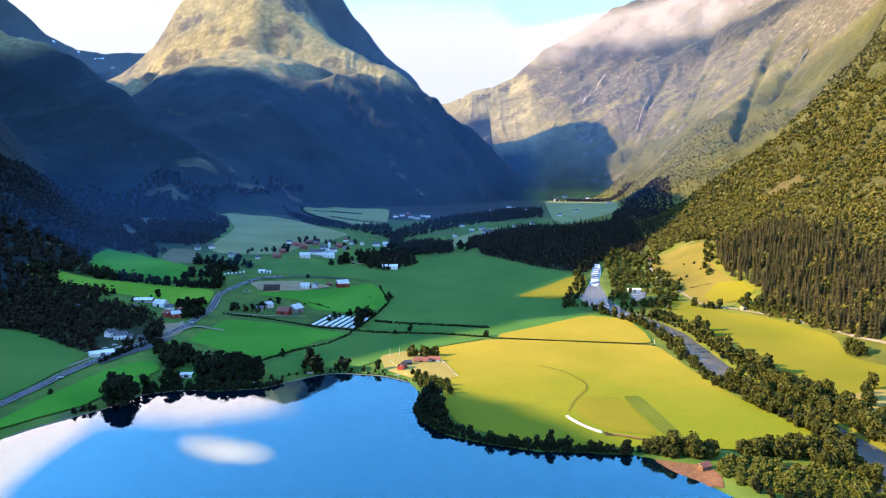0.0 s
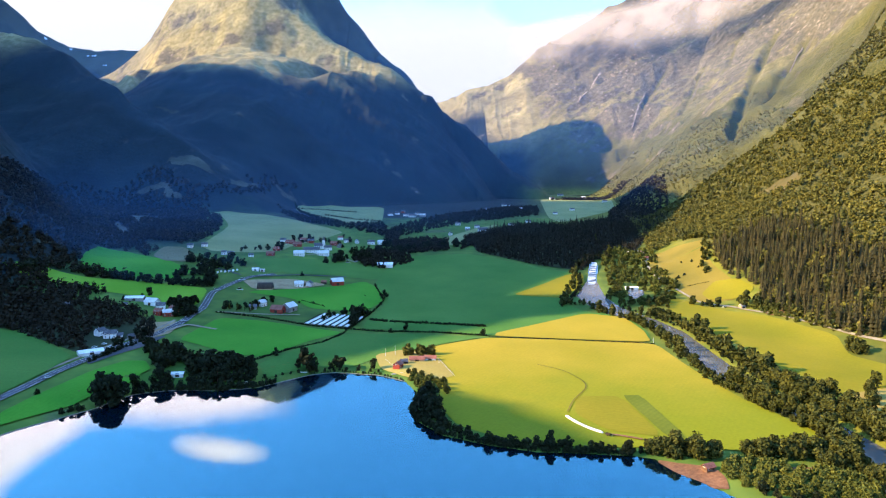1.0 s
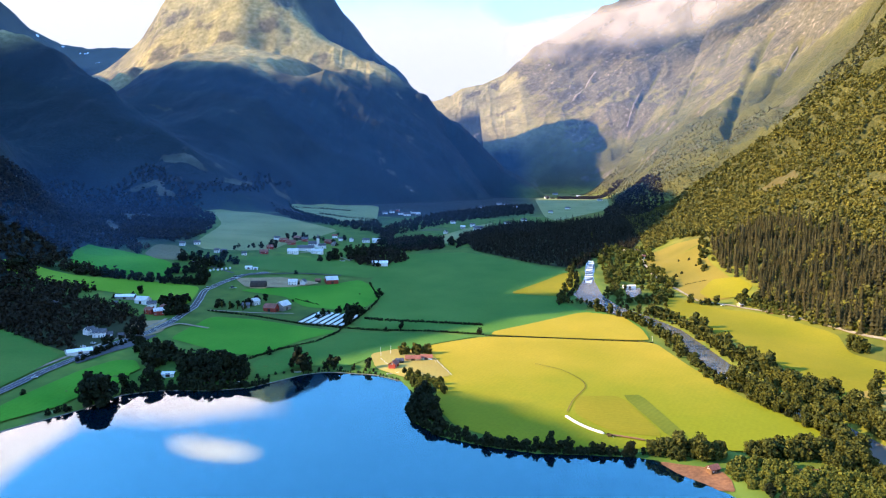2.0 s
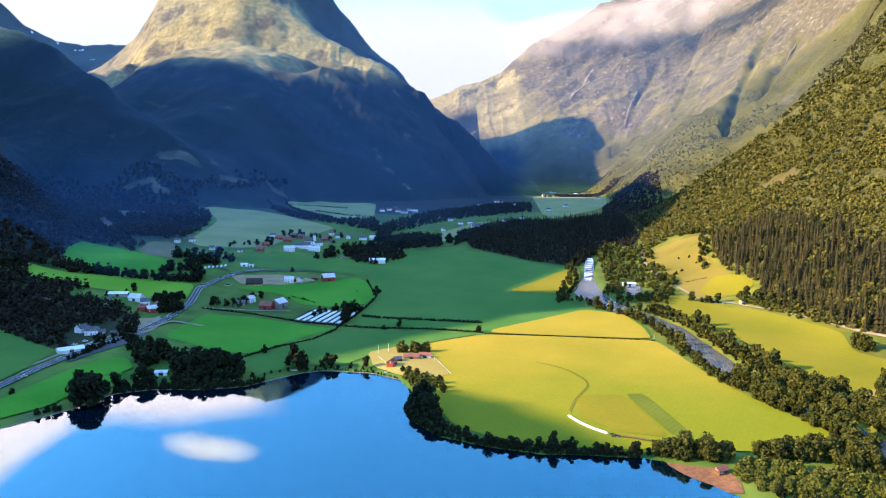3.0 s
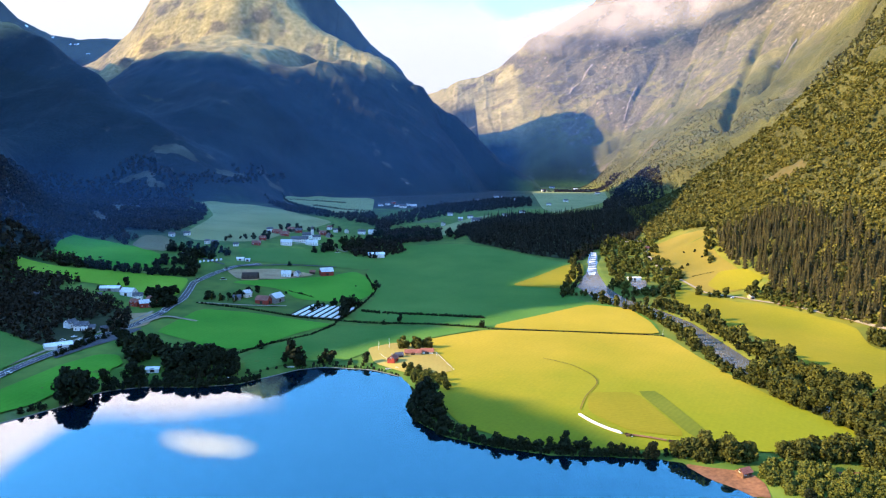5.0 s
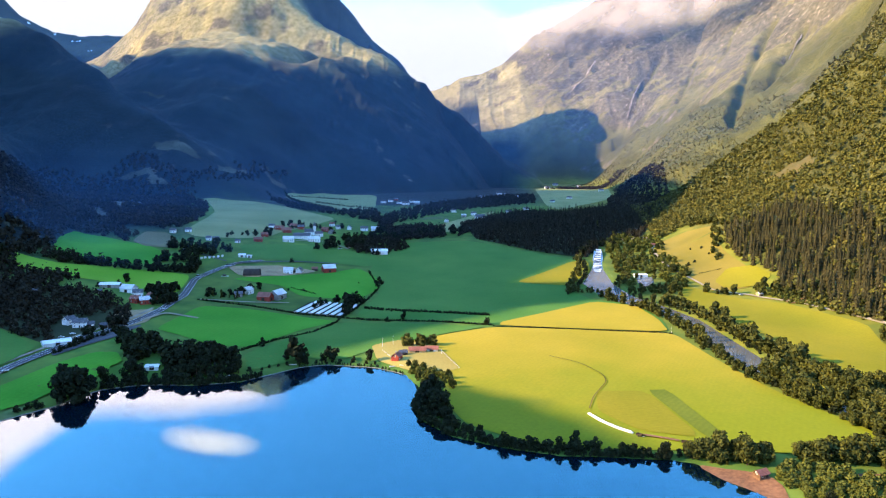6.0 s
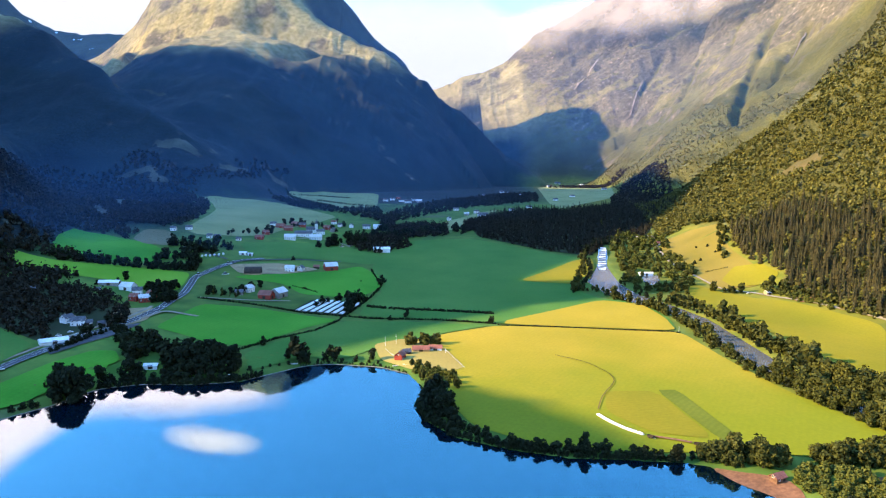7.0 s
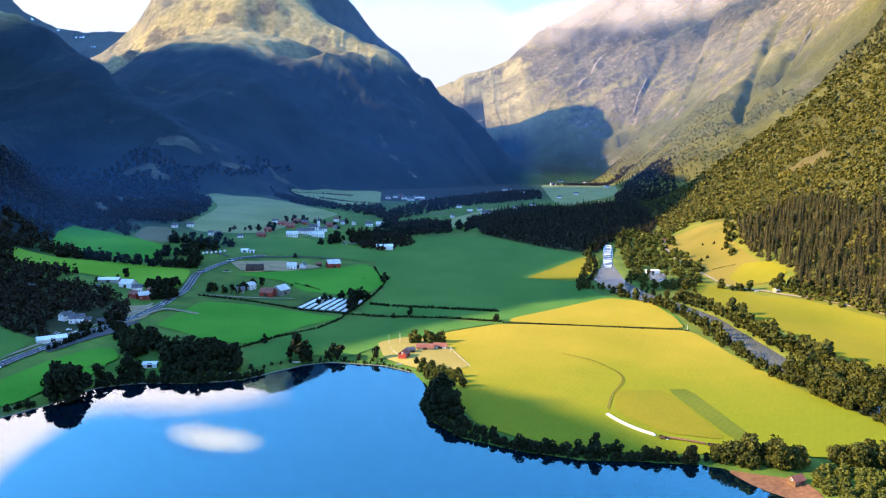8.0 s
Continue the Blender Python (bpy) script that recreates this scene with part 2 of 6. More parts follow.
SPUR = [(-892, 3640, 1375), (-800, 3645, 1345), (-700, 3655, 1300), (-564, 3680, 1215), (-456, 3695, 1066), (-302, 3660, 874), (-187, 3500, 755), (-68, 3270, 605), (127, 3180, 452), (319, 3080, 258), (450, 3000, 185), (510, 2970, 130)]
RIB = [(-892, 3640, 1365), (-809, 3480, 1135), (-635, 3400, 985), (-454, 3320, 857), (-255, 3250, 747), (-68, 3200, 600)]
FAR_RIDGE = [(-3300, 4300, 1500), (-2737, 4300, 1398), (-2450, 4280, 1130), (-2270, 4280, 1040), (-2092, 4280, 1020), (-1950, 4280, 1035), (-1700, 4280, 1000)]
WEST_SPUR = [(-1883, 2500, 842), (-1585, 2450, 736), (-1369, 2400, 652), (-1268, 2350, 609), (-1189, 2300, 551), (-1102, 2250, 502), (-1001, 2200, 453), (-878, 2150, 382), (-740, 2060, 290)]
HOLLOW_LINE = [(480, 1900, 0), (700, 1840, 0), (860, 1840, 0), (1000, 2000, 0), (1200, 2300, 0), (1500, 2650, 0)]
FAR_HOLLOW = [(720, 3420, 0), (860, 3540, 0), (960, 3600, 0)]
RAVINE = [(1500, 2420, 0), (1400, 2330, 0), (1290, 2180, 0), (1180, 2060, 0)]
GULLY = [(1490, 3060, 0), (1448, 3033, 0), (1315, 2863, 0), (1220, 2721, 0), (1101, 2526, 0), (974, 2304, 0)]
CLEFTS = [[(1500, 2830, 0), (1463, 2782, 0), (1410, 2741, 0), (1330, 2669, 0), (1230, 2560, 0)], [(1330, 4000, 0), (1197, 3890, 0), (1108, 3744, 0), (1028, 3672, 0)],
          [(1560, 3480, 0), (1440, 3350, 0), (1330, 3180, 0)], [(1330, 3450, 0), (1240, 3330, 0), (1120, 3160, 0)]]
BENCH = [(-1250, 2900, 592), (-1000, 2740, 622), (-800, 2740, 648), (-640, 2790, 612), (-540, 2850, 618), (-440, 2960, 656), (-348, 3120, 700), (-162, 3300, 672), (0, 3400, 556)]
SHOULDER = [(-892, 3640, 1375), (-1180, 3700, 1310), (-1360, 3690, 1190), (-1510, 3680, 960), (-1625, 3660, 850), (-1850, 3600, 700)]

LAKE = [(-274, 410), (-266, 431), (-254, 448), (-240, 470), (-228, 505), (-204, 516), (-168, 515), (-141, 522), (-129, 535), (-107, 560), (-89, 568),
        (-49, 559), (-27, 540), (-15, 504), (-19, 470), (-15, 445), (2, 418), (30, 401), (56, 391), (88, 388), (110, 385), (121, 380), (127, 362), (136, 350), (142, 337),
        (150, 320), (168, 296), (225, 285), (262, 300), (420, 150), (560, -1900), (-620, -1900), (-460, 100), (-330, 330)]
RIVER = [(245, 1075, 41), (222, 985, 25), (198, 885, 17), (205, 820, 12), (232, 765, 8), (245, 715, 5), (242, 640, 2.8), (238, 576, 1.8),
         (237, 520, 1.2), (242, 472, 0.8), (249, 430, 0.5), (250, 395, 0.3), (240, 350, 0.1), (232, 300, 0)]
RIVER_WIDTH = [3, 5, 17, 15, 12, 11, 11, 11, 11, 9, 8, 9, 13, 18]  # half widths at the same places


def wall(x, y, foot, crest, sign, bend):
    """A mountainside that rises from its foot line to its crest line and falls away behind."""
    df, side, zf = along(x, y, foot)
    dc, back, zc = along(x, y, crest)
    out, df = np.where(side * sign > 0, 0.0, df), np.where(side * sign > 0, df, 0.0)
    behind = back * sign > 0
    t = np.where(behind, 1.0, df / (df + dc + 1e-6))
    return zf + (zc - zf) * t ** bend - np.where(behind, 0.45 * dc, 0.35 * out)


def land(x, y):
    """Height of the ground, water beds included."""
    x, y = np.asarray(x, float), np.asarray(y, float)
    floor = np.interp(y, FLOOR_Y, FLOOR_Z)
    floor = floor + np.interp(y, [400, 620, 720, 1000, 1080, 1300, 2000], [0.0, 0.05, 0.08, 0.085, 0.105, 0.06, 0.0]) * np.clip(-x - 70, 0, 900)
    left = wall(x, y, LEFT_FOOT, LEFT_CREST, 1, 1.12)
    right = wall(x, y, RIGHT_FOOT, RIGHT_CREST, -1, 1.14)
    # the dome is steep on its flanks and long in front
    d1, _, z1 = along(1.7 * x, y, [(1.7 * a, b, c) for a, b, c in SPUR])
    d2, _, z2 = along(1.7 * x, y, [(1.7 * a, b, c) for a, b, c in SHOULDER])
    # cliff under the rim, then a bench, then the long wooded slope
    fall_d, fall_z = [0, 60, 150, 460, 850, 1400, 2600], [0, 18, 120, 570, 690, 1130, 2100]
    peak = np.maximum(z1 - np.interp(d1, fall_d, fall_z), z2 - np.interp(d2, fall_d, fall_z))
    d5, _, z5 = along(1.3 * x, y, [(1.3 * a, b, c) for a, b, c in RIB])
    peak = np.maximum(peak, z5 - np.interp(d5, fall_d, fall_z))
    d4, _, z4 = along(x, y, BENCH)
    peak = higher(peak, z4 - (0.66 + 0.2 * step(-600, -350, x)) * np.sqrt(d4 * d4 + 400) + 13, 30)
    d3, _, z3 = along(x, y, FAR_RIDGE)
    d6, _, z6 = along(x, y, WEST_SPUR)
    spur = z6 - np.interp(d6, [0, 100, 300, 600, 900, 1300, 2000], [0, 62, 190, 340, 430, 540, 900])
    # a side valley behind the wooded eastern spur
    d7 = along(x, y, HOLLOW_LINE)[0]
    right = right - np.interp(x, [430, 560, 700, 900, 1300], [0, 55, 110, 130, 150]) * np.exp(-(d7 / 260) ** 2)
    right = right - 110 * np.exp(-(along(x, y, FAR_HOLLOW)[0] / 170) ** 2)
    hill = np.maximum(np.maximum(left, right), np.maximum(peak, z3 - 0.6 * d3))
    hill = higher(hill, spur, 60)
    lift = np.clip((hill - floor) / 160, 0, 1) * step(10, 60, hill - floor)
    east = step(450, 800, x)
    hill = hill + lift * (34 * rough(x, y, 420, 6, 3, True) + east * (50 * rough(x * 0.3 + 0.25 * y, y - 0.15 * x, 230, 6, 11, True) + 20 * rough(x * 0.6, y, 60, 4, 17, True))
                          + (1 - east) * 9 * rough(x, y, 80, 4, 19, True))
    hill = hill - 38 * np.exp(-(along(x, y, GULLY)[0] / 20) ** 2) - 60 * np.exp(-(along(x, y, RAVINE)[0] / 55) ** 2)
    for cleft in CLEFTS:
        hill = hill - 26 * np.exp(-(along(x, y, cleft)[0] / 16) ** 2)
    z = higher(hill, floor, 14)
    z = z + 0.6 * rough(x, y, 90, 2, 31) * step(5, 60, z)
    shore = ring_distance(x, y, LAKE)
    z = np.where(shore < 0, np.maximum(-4, shore * 0.25), np.minimum(z, 0.25 + shore * 0.16 + np.clip(shore - 25, 0, None) ** 1.5))
    dr, _, zr = along(x, y, RIVER)
    half = along(x, y, [(a, b, w) for (a, b, _), w in zip(RIVER, RIVER_WIDTH)])[2]
    z = np.where(dr < 60, np.minimum(z, zr - 1.2 + np.clip(dr - half + 1.5, 0, None) * 0.4), z)
    return z


# ---- ground and water ----
def spaced(pieces):
    """Grid lines: (start, end, step) one after another."""
    out = []
    for a, b, s in pieces:
        out += list(np.linspace(a, b, max(2, int(round(abs(b - a) / s))), endpoint=False))
    return np.array(out + [pieces[-1][1]])


def build_ground():
    xs = spaced([(-3700, -1500, 32), (-1500, -480, 11), (-480, 460, 4), (460, 1300, 7), (1300, 2200, 13), (2200, 3300, 26)])
    ys = spaced([(-2000, 200, 60), (200, 1150, 4), (1150, 2000, 8), (2000, 4880, 14)])
    X, Y = np.meshgrid(xs, ys)
    Z = land(X, Y)
    nx, ny = len(xs), len(ys)
    me = bpy.data.meshes.new("ground")
    me.vertices.add(nx * ny)
    me.vertices.foreach_set("co", np.stack([X, Y, Z], -1).astype(np.float32).ravel())
    i = (np.arange(ny - 1)[:, None] * nx + np.arange(nx - 1)[None]).ravel()
    quads = np.stack([i, i + 1, i + 1 + nx, i + nx], -1).astype(np.int32)
    me.loops.add(quads.size)
    me.loops.foreach_set("vertex_index", quads.ravel())
    me.polygons.add(len(quads))
    me.polygons.foreach_set("loop_start", np.arange(0, quads.size, 4, dtype=np.int32))
    me.update(calc_edges=True)
    me.shade_smooth()
    gy, gx = np.gradient(Z, ys, xs)
    slope = np.hypot(gx, gy)
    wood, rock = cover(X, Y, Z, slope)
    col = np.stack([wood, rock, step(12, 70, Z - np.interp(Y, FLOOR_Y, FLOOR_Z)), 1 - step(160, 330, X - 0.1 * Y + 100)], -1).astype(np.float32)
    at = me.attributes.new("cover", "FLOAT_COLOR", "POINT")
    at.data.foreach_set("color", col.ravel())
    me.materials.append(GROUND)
    return tagged(new("ground", me), "valley ground rising to wooded and rocky mountainsides", "ground", kind="structure")


def cover(x, y, z, slope):
    """How wooded and how bare the ground is; some wood cover stands in for shade."""
    up = z - np.interp(y, FLOOR_Y, FLOOR_Z)
    patch = rough(x, y, 260, 4, 51)
    shelter = np.where(x < 300, 110, 0) * step(1500, 2300, y) + np.where(x < 300, 110, 0)
    line = 430 + 150 * step(600, 1600, x) + shelter + 150 * step(2300, 1700, y) * step(500, 800, x) + 420 * step(3000, 2200, y) * step(850, 1200, x)
    soft = np.where(x < 300, 70, 110)
    wood = step(20, 50, up + 20 * patch) * (1 - step(line - soft, line + soft, z + 1.5 * soft * patch))
    wood = np.maximum(wood, step(1450, 1900, y + 500 * patch) * step(300, 0, x - 0.1 * y) * (1 - step(60, 120, up)))
    wood = np.maximum(wood, step(1050, 1110, y) * step(-385, -415, x + 0.29 * (y - 1070)) * (1 - step(250, 400, up)))
    east = step(450, 900, x)
    rock = step(0.75, 1.4, slope) * (0.22 + 0.4 * east) + step(line - 150, line + 350, z + 190 * patch) * (0.1 + 0.45 * east) * step(0.4, 0.8, slope)
    rock = rock * (1 - (0.7 + 0.25 * step(3100, 2500, y)) * wood)
    # shade on the dome's far side and far western ridge, put in as dark wood
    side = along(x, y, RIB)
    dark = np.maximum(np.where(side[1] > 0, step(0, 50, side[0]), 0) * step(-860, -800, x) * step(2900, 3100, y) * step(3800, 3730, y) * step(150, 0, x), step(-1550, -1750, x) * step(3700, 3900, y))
    # gully, ravine and clefts are darkened along their beds
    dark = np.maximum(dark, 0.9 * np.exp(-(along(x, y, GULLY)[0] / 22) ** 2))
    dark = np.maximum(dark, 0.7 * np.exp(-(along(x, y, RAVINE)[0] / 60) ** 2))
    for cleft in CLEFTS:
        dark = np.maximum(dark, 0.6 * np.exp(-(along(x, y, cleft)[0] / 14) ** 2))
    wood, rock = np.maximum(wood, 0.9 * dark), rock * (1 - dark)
    return np.clip(wood, 0, 1), np.clip(rock, 0, 1)


build_ground()


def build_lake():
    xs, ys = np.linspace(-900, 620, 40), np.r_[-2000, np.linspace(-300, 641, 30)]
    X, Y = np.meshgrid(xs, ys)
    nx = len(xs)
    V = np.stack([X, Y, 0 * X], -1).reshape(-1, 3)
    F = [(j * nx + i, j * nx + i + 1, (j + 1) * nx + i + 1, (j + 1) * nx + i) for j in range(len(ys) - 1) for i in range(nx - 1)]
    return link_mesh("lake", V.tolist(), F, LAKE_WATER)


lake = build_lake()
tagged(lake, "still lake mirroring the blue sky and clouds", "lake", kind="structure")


def ribbon(name, line, half, mat, lift, every=6.0, follow=False):
    """A strip along a line of (x, y, z); follow: it takes its height from the land."""
    pts, run = [], 0.0
    P = np.array(line, float)
    seg = np.r_[0, np.cumsum(np.hypot(*np.diff(P[:, :2], axis=0).T))]
    s = np.linspace(0, seg[-1], int(seg[-1] / every) + 2)
    # smooth the corners
    Q = np.stack([np.interp(s, seg, P[:, k]) for k in range(3)], 1)
    k = np.array([1, 2, 3, 2, 1]) / 9
    pad = np.r_[Q[:1], Q[:1], Q, Q[-1:], Q[-1:]]
    Q = np.stack([np.convolve(pad[:, c], k, "valid") for c in range(3)], 1)
    d = np.gradient(Q[:, :2], axis=0)
    n = np.stack([-d[:, 1], d[:, 0]], 1) / np.maximum(np.hypot(*d.T), 1e-6)[:, None]
    h = np.interp(s, seg, np.array(half) + 3.0) if isinstance(half, (list, tuple)) else np.full(len(s), half)
    cols = []
    for f in (-1.0, -0.34, 0.34, 1.0):
        xy = Q[:, :2] + n * (h * f)[:, None]
        z = land(xy[:, 0], xy[:, 1]) + lift if follow else Q[:, 2] + lift
        cols.append(np.c_[xy, z])
    V = np.stack(cols, 1).reshape(-1, 3)
    F = [(4 * r + c, 4 * r + c + 1, 4 * r + c + 5, 4 * r + c + 4) for r in range(len(s) - 1) for c in range(3)]
    F = [f[::-1] for f in F]
    return link_mesh(name, V.tolist(), F, mat, True)


river = ribbon("river", RIVER, RIVER_WIDTH, RIVER_WATER, 0.0)
tagged(river, "grey-blue river winding between tree-lined banks", "river", kind="structure")


INLET_WATER = [(247, 884), (254, 914), (266, 920), (276, 916), (269, 890), (258, 868), (248, 867)]


def gz(x, y):
    return float(land(np.array([x]), np.array([y]))[0])


# ---- more materials ----
def field_material(name, dark, light, stripe, turn, regrown=None):
    """Mown grass: fine tufts, broad patches and faint mowing lines."""
    m, nt, b = material(name, 0.9)
    b.inputs["Specular IOR Level"].default_value = 0.1
    fine, broad = noise_tex(nt, 0.5, 6), noise_tex(nt, 0.012, 4)
    co = nt.nodes.new("ShaderNodeTexCoord")
    mp = nt.nodes.new("ShaderNodeMapping")
    mp.inputs["Rotation"].default_value = (0, 0, radians(turn))
    nt.links.new(co.outputs["Object"], mp.inputs[0])
    wv = nt.nodes.new("ShaderNodeTexWave")
    wv.inputs["Scale"].default_value, wv.inputs["Distortion"].default_value, wv.inputs["Detail"].default_value = 0.09, 2.5, 3
    nt.links.new(mp.outputs[0], wv.inputs[0])
    c = blend(nt, ramp(nt, broad, [(0.3, (0, 0, 0)), (0.7, (1, 1, 1))]), dark, light)
    if regrown:
        # greener regrowth towards the lake
        sep, ease = nt.nodes.new("ShaderNodeSeparateXYZ"), nt.nodes.new("ShaderNodeMapRange")
        nt.links.new(co.outputs["Object"], sep.inputs[0])
        wander = nt.nodes.new("ShaderNodeMath")
        wander.operation = "MULTIPLY_ADD"
        nt.links.new(broad, wander.inputs[0])
        wander.inputs[1].default_value = 150.0
        nt.links.new(sep.outputs[1], wander.inputs[2])
        ease.inputs["From Min"].default_value, ease.inputs["From Max"].default_value = 690, 530
        nt.links.new(wander.outputs[0], ease.inputs["Value"])
        c = blend(nt, ease.outputs[0], c, regrown)
    c = blend(nt, 1.0, c, ramp(nt, fine, [(0.25, (0.88, 0.9, 0.87)), (0.75, (1.09, 1.08, 1.09))]), "MULTIPLY")
    c = blend(nt, stripe, c, ramp(nt, wv.outputs[0], [(0.2, (0.75, 0.8, 0.75)), (0.8, (1.15, 1.12, 1.1))]), "MULTIPLY")
    nt.links.new(c, b.inputs["Base Color"])
    relief(nt, b, fine, 0.15, 0.4)
    return m


def leaf_material(name, dark, light, per_island=True):
    m, nt, b = material(name, 0.75)
    b.inputs["Specular IOR Level"].default_value = 0.15
    if per_island:
        rnd = nt.nodes.new("ShaderNodeNewGeometry").outputs["Random Per Island"]
    else:
        rnd = nt.nodes.new("ShaderNodeObjectInfo").outputs["Random"]
    tree = nt.nodes.new("ShaderNodeObjectInfo").outputs["Random"]
    c = blend(nt, rnd, dark, light)
    c = blend(nt, 1.0, c, ramp(nt, tree, [(0.0, (0.7, 0.75, 0.7)), (0.5, (1.0, 1.0, 1.0)), (1.0, (1.18, 1.12, 0.95))]), "MULTIPLY")
    c = blend(nt, 1.0, c, ramp(nt, noise_tex(nt, 0.03, 3), [(0.3, (0.75, 0.8, 0.8)), (0.7, (1.2, 1.15, 1.0))]), "MULTIPLY")
    nt.links.new(c, b.inputs["Base Color"])
    return m


FIELD = {
    "golden": field_material("golden_grass", (0.29, 0.236, 0.018), (0.39, 0.286, 0.028), 0.07, 30, (0.195, 0.212, 0.01)),
    "lime": field_material("lime_grass", (0.18, 0.172, 0.01), (0.25, 0.21, 0.015), 0.1, 75),
    "bright": field_material("fresh_grass", (0.035, 0.2, 0.014), (0.085, 0.29, 0.024), 0.12, 10),
    "spring": field_material("spring_grass", (0.13, 0.3, 0.018), (0.2, 0.36, 0.035), 0.12, 10),
    "fallow": field_material("fallow_field", (0.13, 0.12, 0.06), (0.2, 0.18, 0.1), 0.1, 40),
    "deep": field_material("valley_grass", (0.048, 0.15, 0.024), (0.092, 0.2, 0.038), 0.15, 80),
    "pale": field_material("pale_grass", (0.2, 0.225, 0.09), (0.28, 0.29, 0.13), 0.3, 20),
    "meadow": field_material("dry_meadow", (0.16, 0.135, 0.022), (0.24, 0.18, 0.035), 0.1, 50),
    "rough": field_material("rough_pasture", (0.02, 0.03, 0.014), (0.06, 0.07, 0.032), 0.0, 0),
    "clearing": field_material("hill_clearing", (0.02, 0.027, 0.02), (0.1, 0.105, 0.08), 0.0, 0),
    "scrub": field_material("scrub_pasture", (0.075, 0.07, 0.022), (0.15, 0.11, 0.045), 0.0, 0),
    "stubble": field_material("stubble", (0.26, 0.18, 0.05), (0.36, 0.3, 0.08), 0.08, 0),
    "crop": field_material("crop_strip", (0.1, 0.13, 0.012), (0.16, 0.18, 0.02), 0.2, 40),
}
ASPHALT = speckled("asphalt", (0.05, 0.055, 0.06), (0.1, 0.1, 0.11), 0.8, 0.85, 0.2, 0.02)
GRAVEL = speckled("gravel", (0.2, 0.17, 0.12), (0.36, 0.31, 0.23), 0.9, 0.95, 0.3, 0.05)
EARTH = speckled("bare_earth", (0.15, 0.07, 0.035), (0.26, 0.125, 0.06), 0.5, 0.95, 0.4, 0.2)
YARD_SOIL = speckled("yard_soil", (0.25, 0.18, 0.09), (0.4, 0.29, 0.16), 0.6, 0.95, 0.3, 0.1)
STONE = speckled("shore_stone", (0.12, 0.11, 0.1), (0.4, 0.37, 0.33), 0.9, 0.9, 0.6, 0.3)
PAINT_WHITE = speckled("white_boards", (0.8, 0.8, 0.78), (0.9, 0.9, 0.88), 1.2, 0.6)
PAINT_RED = speckled("red_boards", (0.26, 0.035, 0.025), (0.4, 0.07, 0.045), 1.2, 0.7)
PAINT_OCHRE = speckled("ochre_boards", (0.45, 0.3, 0.14), (0.6, 0.42, 0.22), 1.2, 0.7)
PAINT_BROWN = speckled("brown_boards", (0.12, 0.065, 0.035), (0.22, 0.12, 0.07), 1.2, 0.8)
PAINT_GREY = speckled("grey_boards", (0.2, 0.19, 0.18), (0.36, 0.34, 0.32), 1.2, 0.8)
SLATE = speckled("slate_roof", (0.06, 0.06, 0.07), (0.16, 0.16, 0.18), 1.6, 0.6, 0.3, 0.05)
TILE_RED = speckled("clay_roof", (0.2, 0.07, 0.05), (0.36, 0.14, 0.1), 1.6, 0.7, 0.3, 0.05)
METAL_PALE = speckled("pale_metal_roof", (0.62, 0.61, 0.6), (0.78, 0.77, 0.76), 0.7, 0.4)
PLASTIC = speckled("white_plastic_film", (0.8, 0.81, 0.82), (0.9, 0.9, 0.91), 0.6, 0.35)
DARK_WOOD = speckled("tarred_wood", (0.03, 0.022, 0.018), (0.08, 0.055, 0.04), 1.4, 0.8)
BARK = speckled("bark", (0.05, 0.035, 0.025), (0.14, 0.1, 0.07), 3.0, 0.95)
FOAM, _ft, _fb = material("white_water", 0.35)
_fm = _ft.nodes.new("ShaderNodeMapping")
_fm.inputs["Scale"].default_value = (0.25, 1.0, 1.0)
_ft.links.new(_ft.nodes.new("ShaderNodeTexCoord").outputs["Object"], _fm.inputs[0])
_ft.links.new(blend(_ft, ramp(_ft, noise_tex(_ft, 0.15, 5, _fm.outputs[0]), [(0.48, (0, 0, 0)), (0.55, (1, 1, 1))]), (0.025, 0.04, 0.065), (0.7, 0.74, 0.8)), _fb.inputs["Base Color"])
RUBBER = speckled("rubber", (0.015, 0.015, 0.015), (0.03, 0.03, 0.03), 5.0, 0.8)
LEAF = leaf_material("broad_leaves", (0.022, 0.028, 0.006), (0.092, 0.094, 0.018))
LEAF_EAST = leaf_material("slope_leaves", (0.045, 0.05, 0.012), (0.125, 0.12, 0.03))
# darker copy for shrubs and for trees whose shade is put into the colour
LEAF_DARK = leaf_material("shrub_shade_leaves", (0.007, 0.011, 0.005), (0.022, 0.029, 0.01))
# near-black copy: mountain shade on the woods is part of this colour
LEAF_SHADE = leaf_material("shaded_wood_leaves", (0.014, 0.012, 0.008), (0.031, 0.027, 0.016))
LEAF_PALE = leaf_material("willow_leaves", (0.042, 0.054, 0.008), (0.13, 0.135, 0.025))
NEEDLE = leaf_material("needles", (0.017, 0.019, 0.007), (0.085, 0.066, 0.026))
GLASS, _gt, _gb = material("window_glass", 0.05)
_gb.inputs["Base Color"].default_value = (0.02, 0.025, 0.03, 1)
_gb.inputs["Specular IOR Level"].default_value = 0.8


# ---- fields, roads and shore ----
OPEN_GROUND = []  # small openings in the western woods


def rounded(ring, turns=1):
    for _ in range(turns):
        out = []
        for (ax, ay), (bx, by) in zip(ring, ring[1:] + ring[:1]):
            out += [(ax * 0.88 + bx * 0.12, ay * 0.88 + by * 0.12), (ax * 0.12 + bx * 0.88, ay * 0.12 + by * 0.88)]
        ring = out
    return ring


